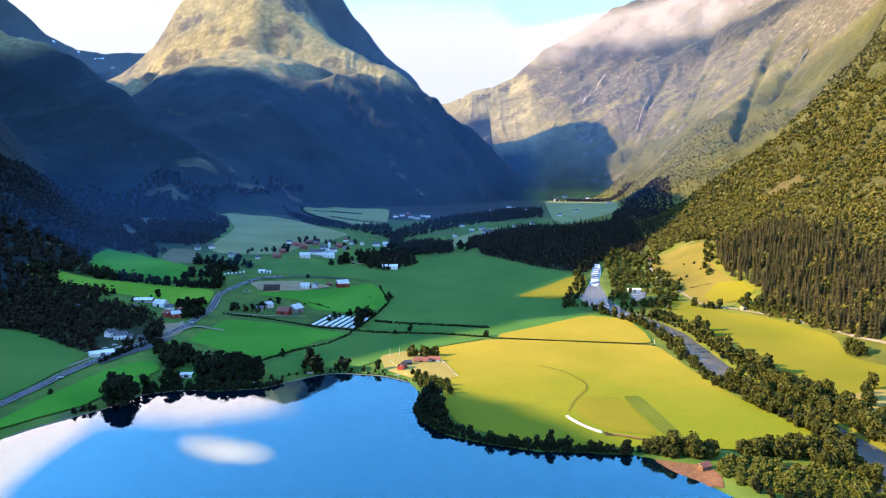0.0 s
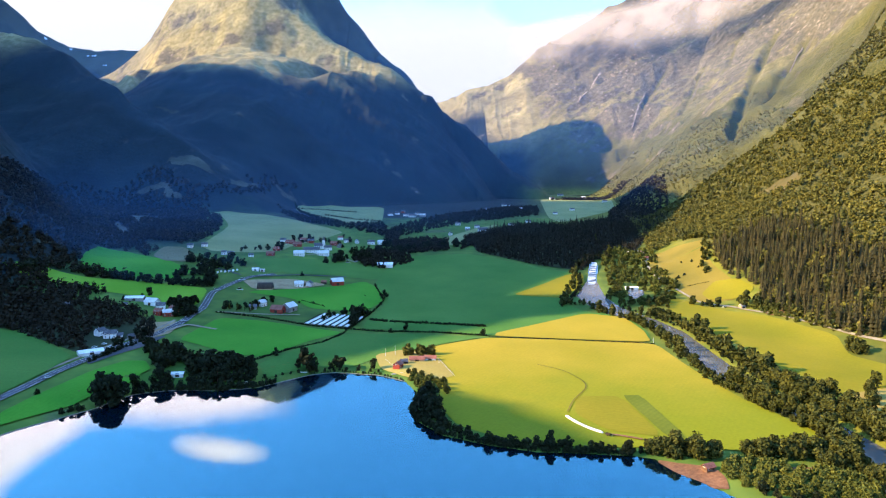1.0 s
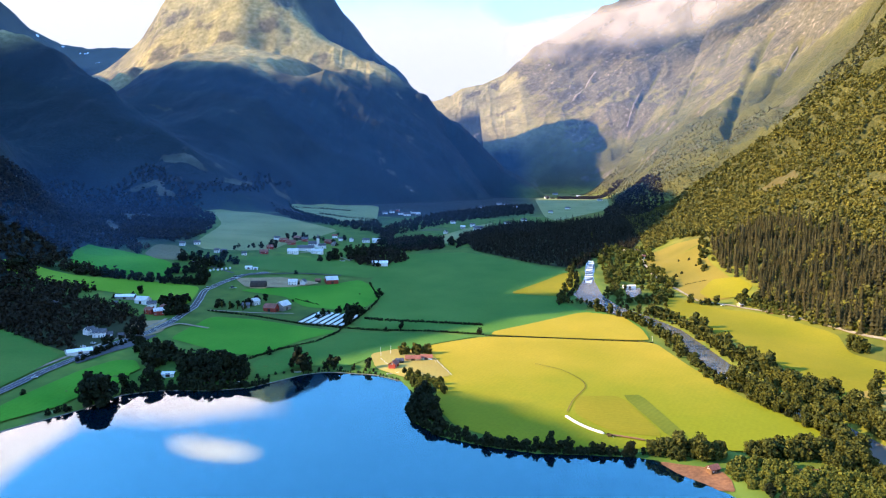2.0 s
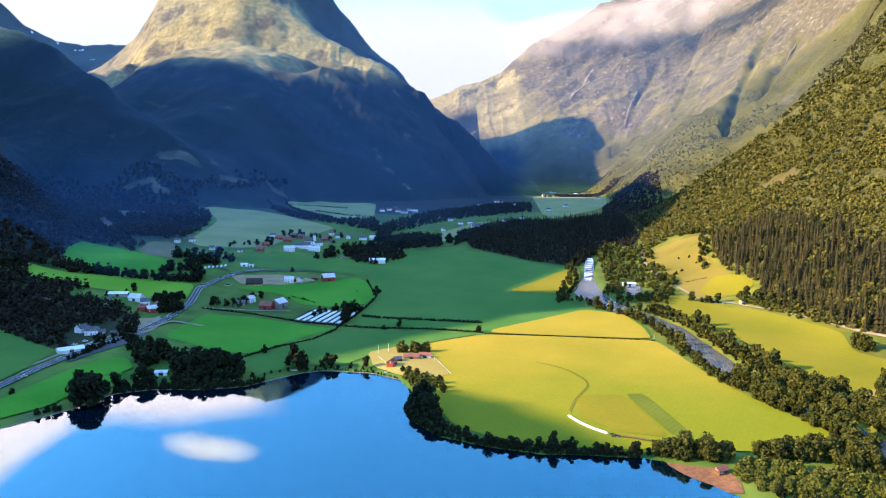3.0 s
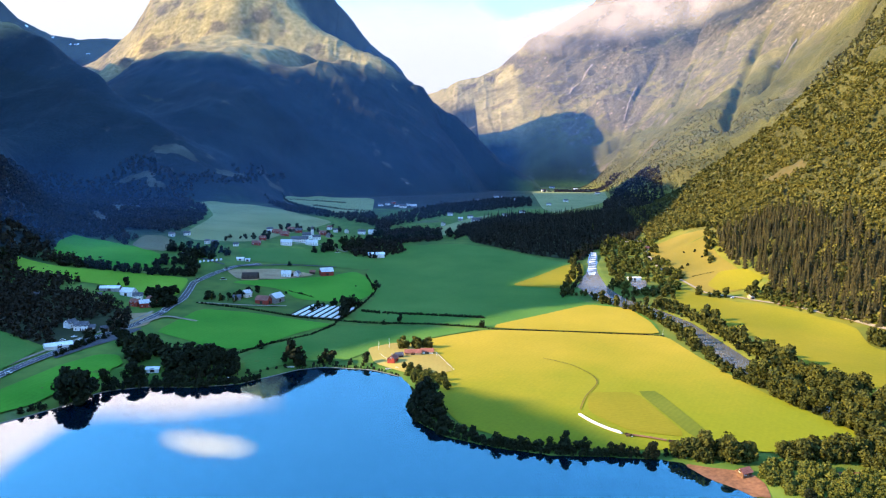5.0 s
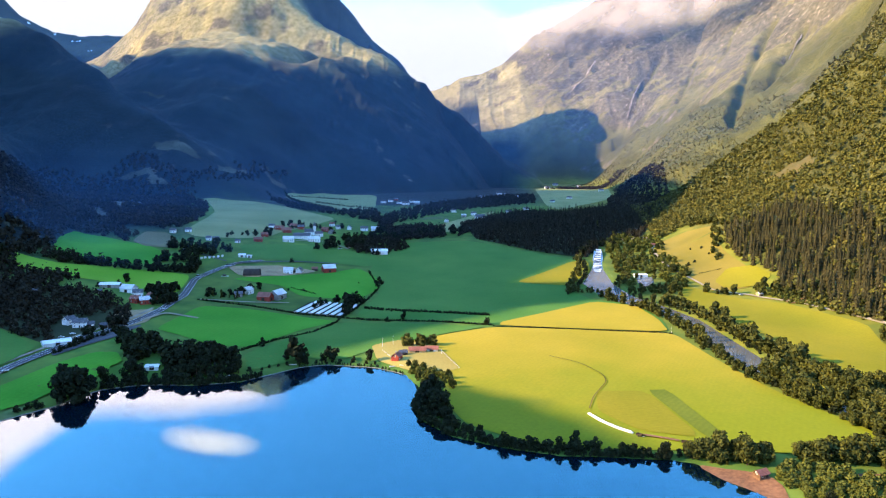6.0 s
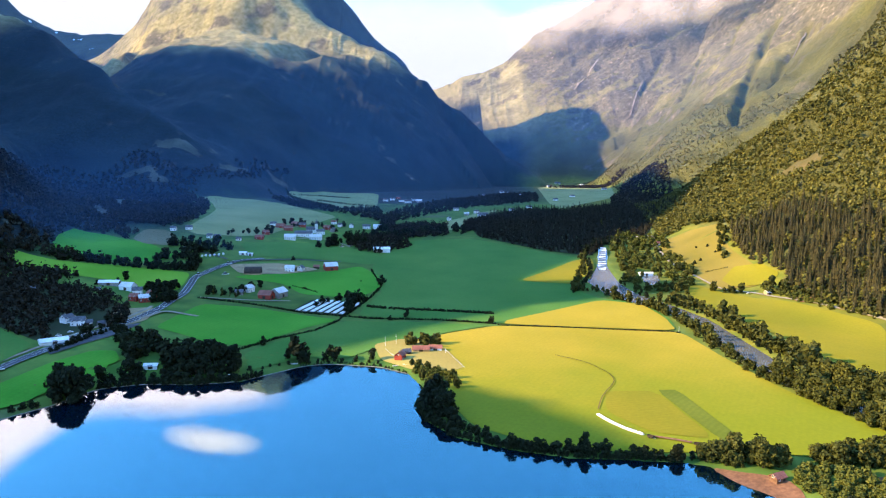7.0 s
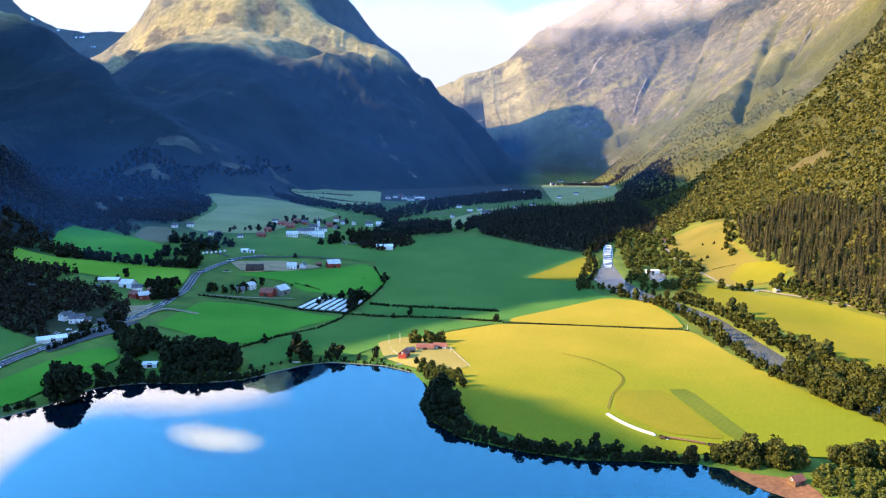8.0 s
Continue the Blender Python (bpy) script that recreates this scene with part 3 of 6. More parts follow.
def sheet(name, ring, mat, lift=0.5, cell=8.0, label="", category="field", turns=2, ragged=0.0):
    """A patch of ground cover laid over the land."""
    bm = bmesh.new()
    ring = rounded([tuple(p) for p in ring], turns)
    if ragged:
        ring = rounded(ring, 2)
        q = np.array(ring)
        q = q + ragged * np.stack([rough(q[:, 0], q[:, 1], 34, 3, 83), rough(q[:, 0], q[:, 1], 34, 3, 89)], 1)
        ring = [tuple(p) for p in q]
    bm.faces.new([bm.verts.new((x, y, 0)) for x, y in ring])
    P = np.array(ring)
    for axis in (0, 1):
        for v in np.arange(P[:, axis].min() + cell, P[:, axis].max(), cell):
            co, no = Vector((0, 0, 0)), Vector((0, 0, 0))
            co[axis], no[axis] = v, 1
            bmesh.ops.bisect_plane(bm, geom=bm.verts[:] + bm.edges[:] + bm.faces[:], plane_co=co, plane_no=no)
    xy = np.array([v.co[:2] for v in bm.verts])
    for v, z in zip(bm.verts, land(xy[:, 0], xy[:, 1])):
        v.co.z = z + lift
    bmesh.ops.recalc_face_normals(bm, faces=bm.faces)
    if bm.faces and sum(f.normal.z for f in bm.faces) < 0:
        bmesh.ops.reverse_faces(bm, faces=bm.faces)
    me = bpy.data.meshes.new(name)
    bm.to_mesh(me)
    bm.free()
    me.materials.append(mat)
    me.shade_smooth()
    return tagged(new(name, me), label, category, kind="structure")


sheet("field_1", [(-474, 906), (-488, 948), (-494, 1002), (-458, 1008), (-389, 984), (-334, 931), (-342, 884), (-390, 876), (-432, 876), (-456, 874)], FIELD["bright"], label="fresh green hillside pasture")
sheet("field_2", [(-495.6, 774.8), (-477.0, 820.7), (-447.7, 842.4), (-384.0, 857.1), (-325.1, 853.1), (-286.0, 847.3), (-270.4, 761.7), (-304.5, 763.9), (-361.1, 790.0), (-426.4, 801.1), (-452.9, 789.3), (-470.3, 774.8)], FIELD["spring"], label="long fresh green pasture below the wood")
sheet("field_3", [(-436.8, 613.9), (-414.9, 627.5), (-386.2, 632.3), (-332.9, 593.2), (-306.1, 570.6), (-306.8, 529.1), (-311.4, 467.0), (-318.3, 442.9)], FIELD["deep"], 0.9, 6, label="green pasture above the road")
sheet("field_4", [(-288.4, 399.9), (-282.0, 421.6), (-272.1, 441.0), (-253.4, 469.8), (-249.7, 494.8), (-229.6, 543.1), (-243.8, 565.9), (-259.7, 564.0), (-273.7, 534.7), (-284.4, 482.2), (-289.0, 432.5), (-295.8, 410.5)], FIELD["bright"], 1.0, 6, label="green pasture between road and lake")
sheet("field_5", [(-243.4, 634.8), (-232.1, 717.6), (-184.0, 718.1), (-133.2, 705.1), (-97.7, 697.8), (-124.1, 656.4), (-152.6, 593.2), (-183.5, 596.0), (-216.8, 619.7)], FIELD["bright"], label="bright green hedged meadow")
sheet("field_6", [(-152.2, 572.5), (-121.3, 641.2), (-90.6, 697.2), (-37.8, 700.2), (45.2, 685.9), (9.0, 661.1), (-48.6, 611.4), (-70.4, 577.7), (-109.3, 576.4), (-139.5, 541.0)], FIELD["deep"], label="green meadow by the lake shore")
sheet("field_7", [(-244.3, 845.6), (-140.3, 908.4), (-103.5, 956.1), (-72.9, 904.8), (-68.0, 860.4), (-84.4, 809.5), (-96.3, 794.3), (-149.5, 793.0), (-177.9, 833.1)], FIELD["bright"], label="green meadow beside the farm")
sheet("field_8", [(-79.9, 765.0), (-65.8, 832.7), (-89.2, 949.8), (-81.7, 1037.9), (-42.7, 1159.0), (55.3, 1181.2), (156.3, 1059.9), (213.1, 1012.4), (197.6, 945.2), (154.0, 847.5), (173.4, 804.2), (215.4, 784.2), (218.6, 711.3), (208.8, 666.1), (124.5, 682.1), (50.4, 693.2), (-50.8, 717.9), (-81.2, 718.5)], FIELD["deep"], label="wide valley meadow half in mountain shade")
sheet("field_9", [(-48.2, 606.8), (9.0, 658.1), (49.7, 684.0), (122.9, 673.1), (209.6, 659.3), (210.6, 572.6), (216.3, 488.2), (234, 408), (208, 386), (173.7, 385), (158, 388), (140.5, 388.0), (116.2, 392.4), (73.8, 395.5), (40.6, 404.5), (11, 429), (-2, 474.0), (0, 508), (2.9, 559.0)], FIELD["golden"], label="sunlit golden hay field by the lake")
sheet("field_10", [(292.4, 913.7), (319.4, 832.4), (367.4, 770.6), (388.5, 661.0), (366.6, 605.0), (382.6, 560.0), (361.6, 496.9), (305.8, 445.2), (281.6, 475.5), (274.3, 511.6), (293.2, 595.9), (286.7, 691.5), (272.6, 777.6)], FIELD["lime"], label="sunlit lime green field beside the river")
sheet("field_11", [(348.4, 1131.6), (394.7, 1135.3), (422.1, 1084.6), (391.4, 977.9), (388.5, 897.5), (391.6, 854.0), (363.7, 838.2), (324.3, 845.4), (321.0, 918.7), (320.0, 1020.7)], FIELD["meadow"], label="golden meadow at the foot of the wooded slope")
# pool of sun on the valley meadow, brightened by a lime sheet
sheet("field_23", [(97, 889), (145, 949), (187, 1007), (216, 1022), (207, 961), (161, 870), (126, 877)], FIELD["lime"], 0.9, 6, label="sunlit patch of the valley meadow laid in lime grass")
sheet("field_22", [(340, 880), (372, 918), (394, 893), (396, 850), (375, 836), (341, 850)], FIELD["lime"], 0.9, 6, label="lime green grass under the spruces")
sheet("sand_bank", [(371, 786), (390, 773), (385, 752), (371, 760)], EARTH, 0.6, 5, "bare sandy bank beside the forest track", "soil")
sheet("layby", [(-300, 590), (-280, 622), (-256, 646), (-263, 606), (-275, 580), (-284, 552), (-290, 560)], ASPHALT, 0.7, 6, "grey asphalt lay-by beside the road", "road")
sheet("field_12", [(-600, 1790), (-560, 1830), (-480, 1840), (-302, 1546), (-193, 1403), (-213, 1303), (-248, 1173), (-256, 1085), (-293, 1063), (-348, 1051), (-371, 1069), (-410, 1284), (-432, 1412), (-499, 1589)], FIELD["pale"], label="pale green field above the village")
sheet("field_13", [(-456.7, 2162.2), (-348.8, 2279.4), (-176.0, 2249.3), (-132.6, 1606.2), (-212.4, 1553.6), (-332.6, 1782.4)], FIELD["pale"], 0.6, label="pale field under the mountain")
sheet("field_14", [(431.3, 2916.3), (691.4, 2718.9), (546.5, 2105.3), (385.6, 1808.4), (294.3, 1634.9), (286.8, 1775.0)], FIELD["pale"], 0.8, 16, label="far pale field in the valley")
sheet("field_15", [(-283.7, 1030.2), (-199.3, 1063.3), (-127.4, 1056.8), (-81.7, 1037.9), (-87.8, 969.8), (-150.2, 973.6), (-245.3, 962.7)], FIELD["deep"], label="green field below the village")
sheet("field_16", [(1.1, 1341.6), (83.4, 1515.9), (141.4, 1600.8), (86.7, 1366.0), (16.8, 1259.7)], FIELD["pale"], 0.5, label="small pale field among the woods")
sheet("field_17", [(290.9, 491.5), (340.6, 511.5), (356.2, 489.4), (305.8, 439.6), (280.4, 447.1)], FIELD["stubble"], 0.8, label="cut stubble patch by the river trees")
sheet("field_18", [(132.1, 491.6), (145.8, 492.5), (148.4, 405.6), (136.9, 404.6)], FIELD["crop"], 0.85, 6, label="darker uncut strip in the hay field", turns=1)
sheet("field_19", [(98.4, 489.8), (131.0, 490.3), (135.0, 407.0), (105.5, 417.2), (89.8, 450.0)], FIELD["lime"], 0.75, 6, label="greener mown patch in the hay field")
# sunlit corner of the valley meadow, its sunlight put in as golden grass
sheet("field_20", [(60.0, 703.3), (110.5, 743.9), (171.5, 795.2), (211.4, 774.3), (214.8, 710.9), (207.5, 661.6), (123.4, 676.1), (56.0, 689.6)], FIELD["golden"], 0.95, label="sunlit golden part of the valley meadow north of the ditch")
sheet("beach", [(121.5, 378.0), (131.0, 370.5), (140.0, 365.0), (147.0, 359.0), (148.0, 350.0), (145.0, 338.0), (138.0, 342.0), (129.0, 356.0), (121.0, 372.0)], EARTH, 0.3, 5, "reddish bare earth on the lake shore", "beach")
sheet("farmyard", [(-57.9, 612.1), (-34.2, 632.5), (-2.0, 607.1), (13.0, 544.8), (-6.2, 529.3), (-32.3, 552.8), (-50.3, 572.0)], FIELD["stubble"], 0.8, 6, "dry trodden farmyard by the lake", "yard")
sheet("tunnel_ground", [(-146, 716), (-134, 776), (-82, 776), (-94, 714)], FIELD["rough"], 0.6, 6, "dark ground between the plastic tunnels", "soil", turns=1)
sheet("farmyard_2", [(-295.1, 681.1), (-266.3, 695.9), (-256.4, 654.9), (-269.8, 627.6), (-287.9, 648.6)], YARD_SOIL, 0.6, 6, "gravel yard beside the road", "yard")
sheet("farmyard_3", [(-260.6, 903.2), (-199.0, 933.9), (-149.4, 917.9), (-180.5, 881.2), (-234.3, 861.1)], YARD_SOIL, 0.8, 6, "gravel yard of the middle farm", "yard")


def line_of(*pts):
    return [(x, y, 0) for x, y in pts]


MAIN_ROAD = line_of((-309.3, 430.0), (-307.1, 460.4), (-303.1, 492.9), (-299.2, 531.6), (-291.1, 569.6), (-280.8, 610.9), (-266.5, 652.6), (-260.6, 696.4), (-260.2, 750.6), (-275.9, 829.5), (-268.0, 877.1), (-255.3, 925.3), (-227.2, 954.4))
tagged(ribbon("road", MAIN_ROAD, 4.2, ASPHALT, 0.8, 5, True), "grey asphalt valley road", "road", kind="structure")
for off, w in ((-3.5, 0.13), (3.5, 0.13), (0.0, 0.1)):
    tagged(ribbon("road_marking", [(x + off, y, z) for x, y, z in MAIN_ROAD], w, PAINT_WHITE, 0.9, 5, True), "white painted road line", "road marking", kind="structure")
tagged(ribbon("path", [(x - 9, y + 4, z) for x, y, z in MAIN_ROAD[:8]], 1.6, GRAVEL, 0.75, 5, True), "pale footpath beside the road", "path", kind="structure")
for name, pts, half, mat, label in (
    ("lane", line_of((-255.3, 925.3), (-196.3, 959.5), (-129.6, 971.7)), 2.0, ASPHALT, "narrow farm lane"),
    ("lane_2", line_of((-264.1, 653.5), (-253.8, 685.7), (-218.1, 673.2)), 2.0, GRAVEL, "pale gravel lane to the meadow"),
    ("lane_3", line_of((349.1, 1172.5), (324.3, 1057.8), (315.8, 988.3), (320.0, 915.8), (324.3, 845.4), (353.4, 813.7), (379.1, 755.0), (391.4, 696.7), (399.3, 642.4), (410.5, 602.6)), 1.8, GRAVEL, "pale gravel track along the forest edge"),
    ("lane_4", line_of((-220.7, 1081.0), (-170.6, 1108.1), (-128.3, 1064.4)), 2.0, GRAVEL, "village lane"),
    ("lane_5", line_of((-242.4, 740.2), (-190.7, 745.1), (-152.2, 756.5)), 1.6, GRAVEL, "lane beside the farm hedge"),
    ("lane_6", line_of((-344.2, 981.1), (-307.7, 956.2), (-267.7, 928.3)), 2.0, ASPHALT, "lane climbing to the hillside"),
    ("track", line_of((81.6, 579.7), (102.4, 559.0), (112.6, 528.4), (111.2, 511.1), (94.3, 479.5), (84.9, 452.5)), 0.35, FIELD["scrub"], "worn wheel track in the hay field"),
    ("ditch", line_of((50.0, 687.0), (100.9, 678.3), (155.4, 666.3), (208.6, 656.4)), 0.4, DARK_WOOD, "dark drainage ditch across the hay field"),
    ("track_2", line_of((102.3, 411.5), (113.4, 406.9), (122.1, 401.0)), 1.2, EARTH, "bare earth track by the silage"),
):
    tagged(ribbon(name, pts, half, mat, 1.1, 5, True), label, "lane", kind="structure")
tagged(ribbon("shore_stones", [(x, y, 0.25) for x, y in LAKE[:13]], 0.8, STONE, 0.0, 4), "rim of pale stones along the lake", "shore", kind="structure")
tagged(ribbon("rapids", [(248, 1086, 42.0), (243, 1062, 39.2), (233, 1030, 33.6), (222, 985, 25.2), (215, 957, 22.6)], [1, 1, 1.5, 3, 1], FOAM, 0.5, 5), "white foaming rapids", "rapids", kind="structure")

for ring in ([(-785, 1983), (-768, 2032), (-718, 2018), (-668, 1995), (-635, 1975), (-643, 1952), (-679, 1960), (-724, 1954)],
             [(-599, 1976), (-577, 1993), (-544, 2086), (-536, 2067), (-565, 1966), (-595, 1947)],
             [(-819, 1841), (-813, 1876), (-763, 1875), (-711, 1854), (-675, 1824), (-693, 1818), (-740, 1842), (-782, 1846)],
             [(-633, 1320), (-648, 1388), (-524, 1172), (-489, 1082), (-524, 1123)], [(-1014, 2451), (-982, 2464), (-918, 2437), (-838, 2374), (-901, 2403), (-976, 2447)],
             [(-697, 1533), (-637, 1549), (-589, 1449), (-617, 1381)], [(-509, 877), (-512, 912), (-504, 903), (-502, 876)]):
    OPEN_GROUND.append(ring)
    sheet("clearing", ring, FIELD["clearing"], 2.0, 12, "pale grassy clearing in the shaded mountain wood", "clearing", ragged=24.0)
FALLOW = [(-419, 1002), (-421, 1050), (-392, 1057), (-358, 1013), (-363, 980), (-392, 978)]
OPEN_GROUND.append(FALLOW)
sheet("field_21", FALLOW, FIELD["fallow"], 0.7, 8, "dull tan fallow field above the lane")


sheet("inlet", INLET_WATER, RIVER_WATER, 0.5, 6, "grey still inlet below the boathouse", "water")


SNOW = speckled("old_snow", (0.75, 0.78, 0.82), (0.88, 0.9, 0.92), 0.2, 0.8)
for x, y, a, b in ((-2390, 4256, 11, 5), (-2245, 4255, 9, 5), (-1932, 4031, 14, 4), (-2088, 4220, 12, 6), (-2120, 4215, 7, 5)):
    sheet("snow_patch", [(x + a * math.cos(k * 0.9), y + b * math.sin(k * 0.9)) for k in range(7)], SNOW, 2.0, 6, "old white snow patch on the far ridge", "snow", ragged=6.0)
PALE_ROCK = speckled("bare_rock", (0.17, 0.145, 0.11), (0.34, 0.28, 0.22), 0.05, 0.9)
for line, half in (([(1490, 2825), (1476, 2810), (1446, 2786), (1420, 2760), (1385, 2725)], 2.2), ([(1170, 3900), (1149, 3867), (1087, 3759), (1041, 3719)], 4.0), ([(992, 4203), (930, 4150), (874, 4097), (817, 4057)], 6.0)):
    tagged(ribbon("rock_slide", line_of(*line), half, PALE_ROCK, 2.5, 12, True), "pale bare rock chute on the mountain wall", "rock", kind="structure")


# ---- trees ----
def blob_quads(rng, centres, radii, count, size, squash=1.0):
    """Leaf cards scattered through round clumps, denser at their skins: vertices and faces."""
    c = rng.integers(0, len(centres), count)
    d = rng.normal(size=(count, 3))
    d /= np.linalg.norm(d, axis=1)[:, None]
    r = radii[c] * rng.uniform(0.45, 1.06, count) ** 0.6
    p = centres[c] + d * r[:, None] * np.array([1, 1, squash])
    n = d + rng.normal(size=(count, 3)) * 0.55
    n /= np.linalg.norm(n, axis=1)[:, None]
    u = np.cross(n, rng.normal(size=(count, 3)))
    u /= np.linalg.norm(u, axis=1)[:, None]
    v = np.cross(n, u)
    s = size * rng.uniform(0.6, 1.35, count)[:, None]
    q = np.stack([p - u * s - v * s * 0.6, p + u * s * 0.8 - v * s * 0.7, p + u * s + v * s * 0.6, p - u * s * 0.7 + v * s * 0.8], 1)
    return q.reshape(-1, 3), np.arange(4 * count).reshape(-1, 4)


def broadleaf(rng, height, width, leaves, size, clumps=9):
    """Crown cards of a broad-leaved tree of that height, its base at the origin."""
    t = rng.uniform(0, 1, clumps)
    ang = rng.uniform(0, 6.28, clumps)
    out = width * 0.5 * rng.uniform(0.2, 0.78, clumps) * np.sqrt(np.clip(1.15 - t * t, 0.1, 1))
    centres = np.stack([out * np.cos(ang), out * np.sin(ang), height * (0.2 + 0.62 * t)], 1)
    centres[0] = (0, 0, height * 0.82)
    centres[1] = (0, 0, height * 0.45)
    centres[2, 2] = height * 0.22
    return blob_quads(rng, centres, width * rng.uniform(0.17, 0.3, clumps), leaves, size)


def conifer(rng, height, width, tiers, spokes, droop=0.35):
    """Tiers of drooping boughs round a leader: each bough a bent blade."""
    V, F = [], []
    for k in range(tiers):
        f = k / (tiers - 1)
        z, r = height * (0.1 + 0.86 * f), width * 0.5 * (1 - f) ** 0.85 + 0.12 * width * 0.5
        h = height * 1.6 / tiers
        base = rng.uniform(0, 6.28)
        for s in range(spokes):
            a, w = base + 6.283 * s / spokes + rng.uniform(-0.2, 0.2), 3.6 / spokes
            rr = r * rng.uniform(0.7, 1.15)
            i = len(V)
            V += [(0, 0, z + h * 0.55), (rr * 0.75 * math.cos(a - w), rr * 0.75 * math.sin(a - w), z - rr * droop * 0.6),
                  (rr * math.cos(a), rr * math.sin(a), z - rr * droop), (rr * 0.75 * math.cos(a + w), rr * 0.75 * math.sin(a + w), z - rr * droop * 0.6)]
            F.append((i, i + 1, i + 2, i + 3))
    return np.array(V), np.array(F)


def tapered(rng, height, radius, sides=6, limbs=4, width=4.0):
    """Trunk with limbs, as one mesh."""
    V, F = [], []

    def tube(a, b, ra, rb):
        a, b = Vector(a), Vector(b)
        q = (b - a).to_track_quat("Z", "Y").to_matrix()
        i = len(V)
        for p, r in ((a, ra), (b, rb)):
            for s in range(sides):
                w = 6.283 * s / sides
                V.append(tuple(p + q @ Vector((r * math.cos(w), r * math.sin(w), 0))))
        for s in range(sides):
            F.append((i + s, i + (s + 1) % sides, i + sides + (s + 1) % sides, i + sides + s))

    tube((0, 0, -0.6), (0.02 * height, 0, height * 0.4), radius, radius * 0.7)
    tube((0.02 * height, 0, height * 0.38), (0, 0.02 * height, height * 0.8), radius * 0.7, radius * 0.2)
    for k in range(limbs):
        a = 6.283 * (k + rng.uniform(0, 0.6)) / limbs
        z = height * rng.uniform(0.28, 0.45)
        tube((0, 0, z), (width * 0.32 * math.cos(a), width * 0.32 * math.sin(a), z + height * 0.22), radius * 0.4, radius * 0.12)
    return V, F


def plain_mesh(name, V, F, mat):
    me = bpy.data.meshes.new(name)
    me.from_pydata([tuple(v) for v in V], [], [tuple(int(i) for i in f) for f in F])
    me.materials.append(mat)
    return me


def tree_kind(seed, height, width, leaves, size, mat, kind="broad"):
    """One tree with trunk and crown, to be copied."""
    rng = np.random.default_rng(seed)
    root = new("tree")
    trunk = new("trunk", plain_mesh("trunk", *tapered(rng, height, height * 0.022 + 0.06, width=width), BARK))
    V, F = broadleaf(rng, height, width, leaves, size) if kind == "broad" else conifer(rng, height, width, 11, 9)
    crown = new("crown", plain_mesh("crown", V, F, mat))
    trunk.parent = crown.parent = root
    return root


KINDS = {
    "broad": [tree_kind(1, 11, 9, 820, 0.52, LEAF), tree_kind(2, 9, 8, 700, 0.5, LEAF), tree_kind(3, 12.5, 8.5, 860, 0.52, LEAF), tree_kind(4, 7.5, 7.4, 620, 0.48, LEAF), tree_kind(5, 10, 10.5, 900, 0.55, LEAF)],
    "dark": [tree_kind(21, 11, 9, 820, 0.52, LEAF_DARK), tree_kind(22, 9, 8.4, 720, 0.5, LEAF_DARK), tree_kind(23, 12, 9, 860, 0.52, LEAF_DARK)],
    "shrub": [tree_kind(6, 4.2, 5, 260, 0.42, LEAF_DARK), tree_kind(7, 3.2, 4.2, 220, 0.38, LEAF_DARK), tree_kind(8, 5.2, 5, 280, 0.42, LEAF_DARK)],
    "willow": [tree_kind(31, 5.2, 6.4, 420, 0.46, LEAF_PALE), tree_kind(32, 4.2, 5.6, 360, 0.44, LEAF_PALE), tree_kind(33, 6.4, 6.2, 460, 0.46, LEAF_PALE)],
    "poplar": [tree_kind(11, 19, 5.5, 520, 0.6, LEAF)],
}
LABELS = {
    "broad": ("leafy green broad-leaved tree on grass", "tree"),
    "dark": ("dark shaded broad-leaved tree on grass", "tree"),
    "shrub": ("dark green leafy hedge shrub", "shrub"),
    "willow": ("low light-green willow bush in the shore thicket", "shrub"),
    "poplar": ("tall slender green poplar by the river", "tree"),
}
TREE_RNG = np.random.default_rng(77)
PLANTED = []


def plant(kind, x, y, scale=1.0, group="", label=""):
    """Note a tree of a kind at a place, its size and turn varied."""
    pick = int(TREE_RNG.integers(len(KINDS[kind])))
    s = scale * TREE_RNG.uniform(0.65, 1.3)
    PLANTED.append((kind, pick, x, y, s, TREE_RNG.uniform(0, 6.28), group or "trees of the valley", label or LABELS[kind][0]))


def wet(x, y):
    return ring_distance(np.array([x]), np.array([y]), LAKE)[0] < 0.8 or along(np.array([x]), np.array([y]), RIVER)[0][0] < 13.5


def row_of(kind, pts, gap, spread, scale, group, label="", chance=1.0, closed=False):
    """Trees strung loosely along a line."""
    P = np.array([p[:2] for p in pts], float)
    seg = np.r_[0, np.cumsum(np.hypot(*np.diff(P, axis=0).T))]
    s = 0.0
    while s < seg[-1]:
        x, y = np.interp(s, seg, P[:, 0]) + TREE_RNG.normal() * spread, np.interp(s, seg, P[:, 1]) + TREE_RNG.normal() * spread
        if TREE_RNG.uniform() < chance and not wet(x, y):
            plant(kind, x, y, scale, group, label)
        s += gap * TREE_RNG.uniform(0.7, 1.4)


# both banks of the river
BANK = [(x, y) for x, y, z in RIVER]
row_of("broad", [(x - 20, y) for x, y in BANK[3:13]], 6.5, 2.2, 0.85, "river bank trees", "sunlit green broad-leaved tree on the river bank")
row_of("shrub", [(x - 17, y) for x, y in BANK[3:13]], 9, 2.0, 1.1, "river bank trees", "low green shrub on the river bank")
row_of("broad", [(x + 20, y) for x, y in BANK[4:13]], 6.5, 2.8, 1.15, "river bank trees", "sunlit green broad-leaved tree on the river bank")
row_of("broad", [(x + 29, y) for x, y in BANK[5:12]], 13, 3.0, 1.25, "river bank trees", "sunlit green broad-leaved tree on the river bank", 0.8)
row_of("shrub", [(x + 17, y) for x, y in BANK[3:12]], 10, 1.5, 1.0, "river bank trees", "low green shrub on the river bank")
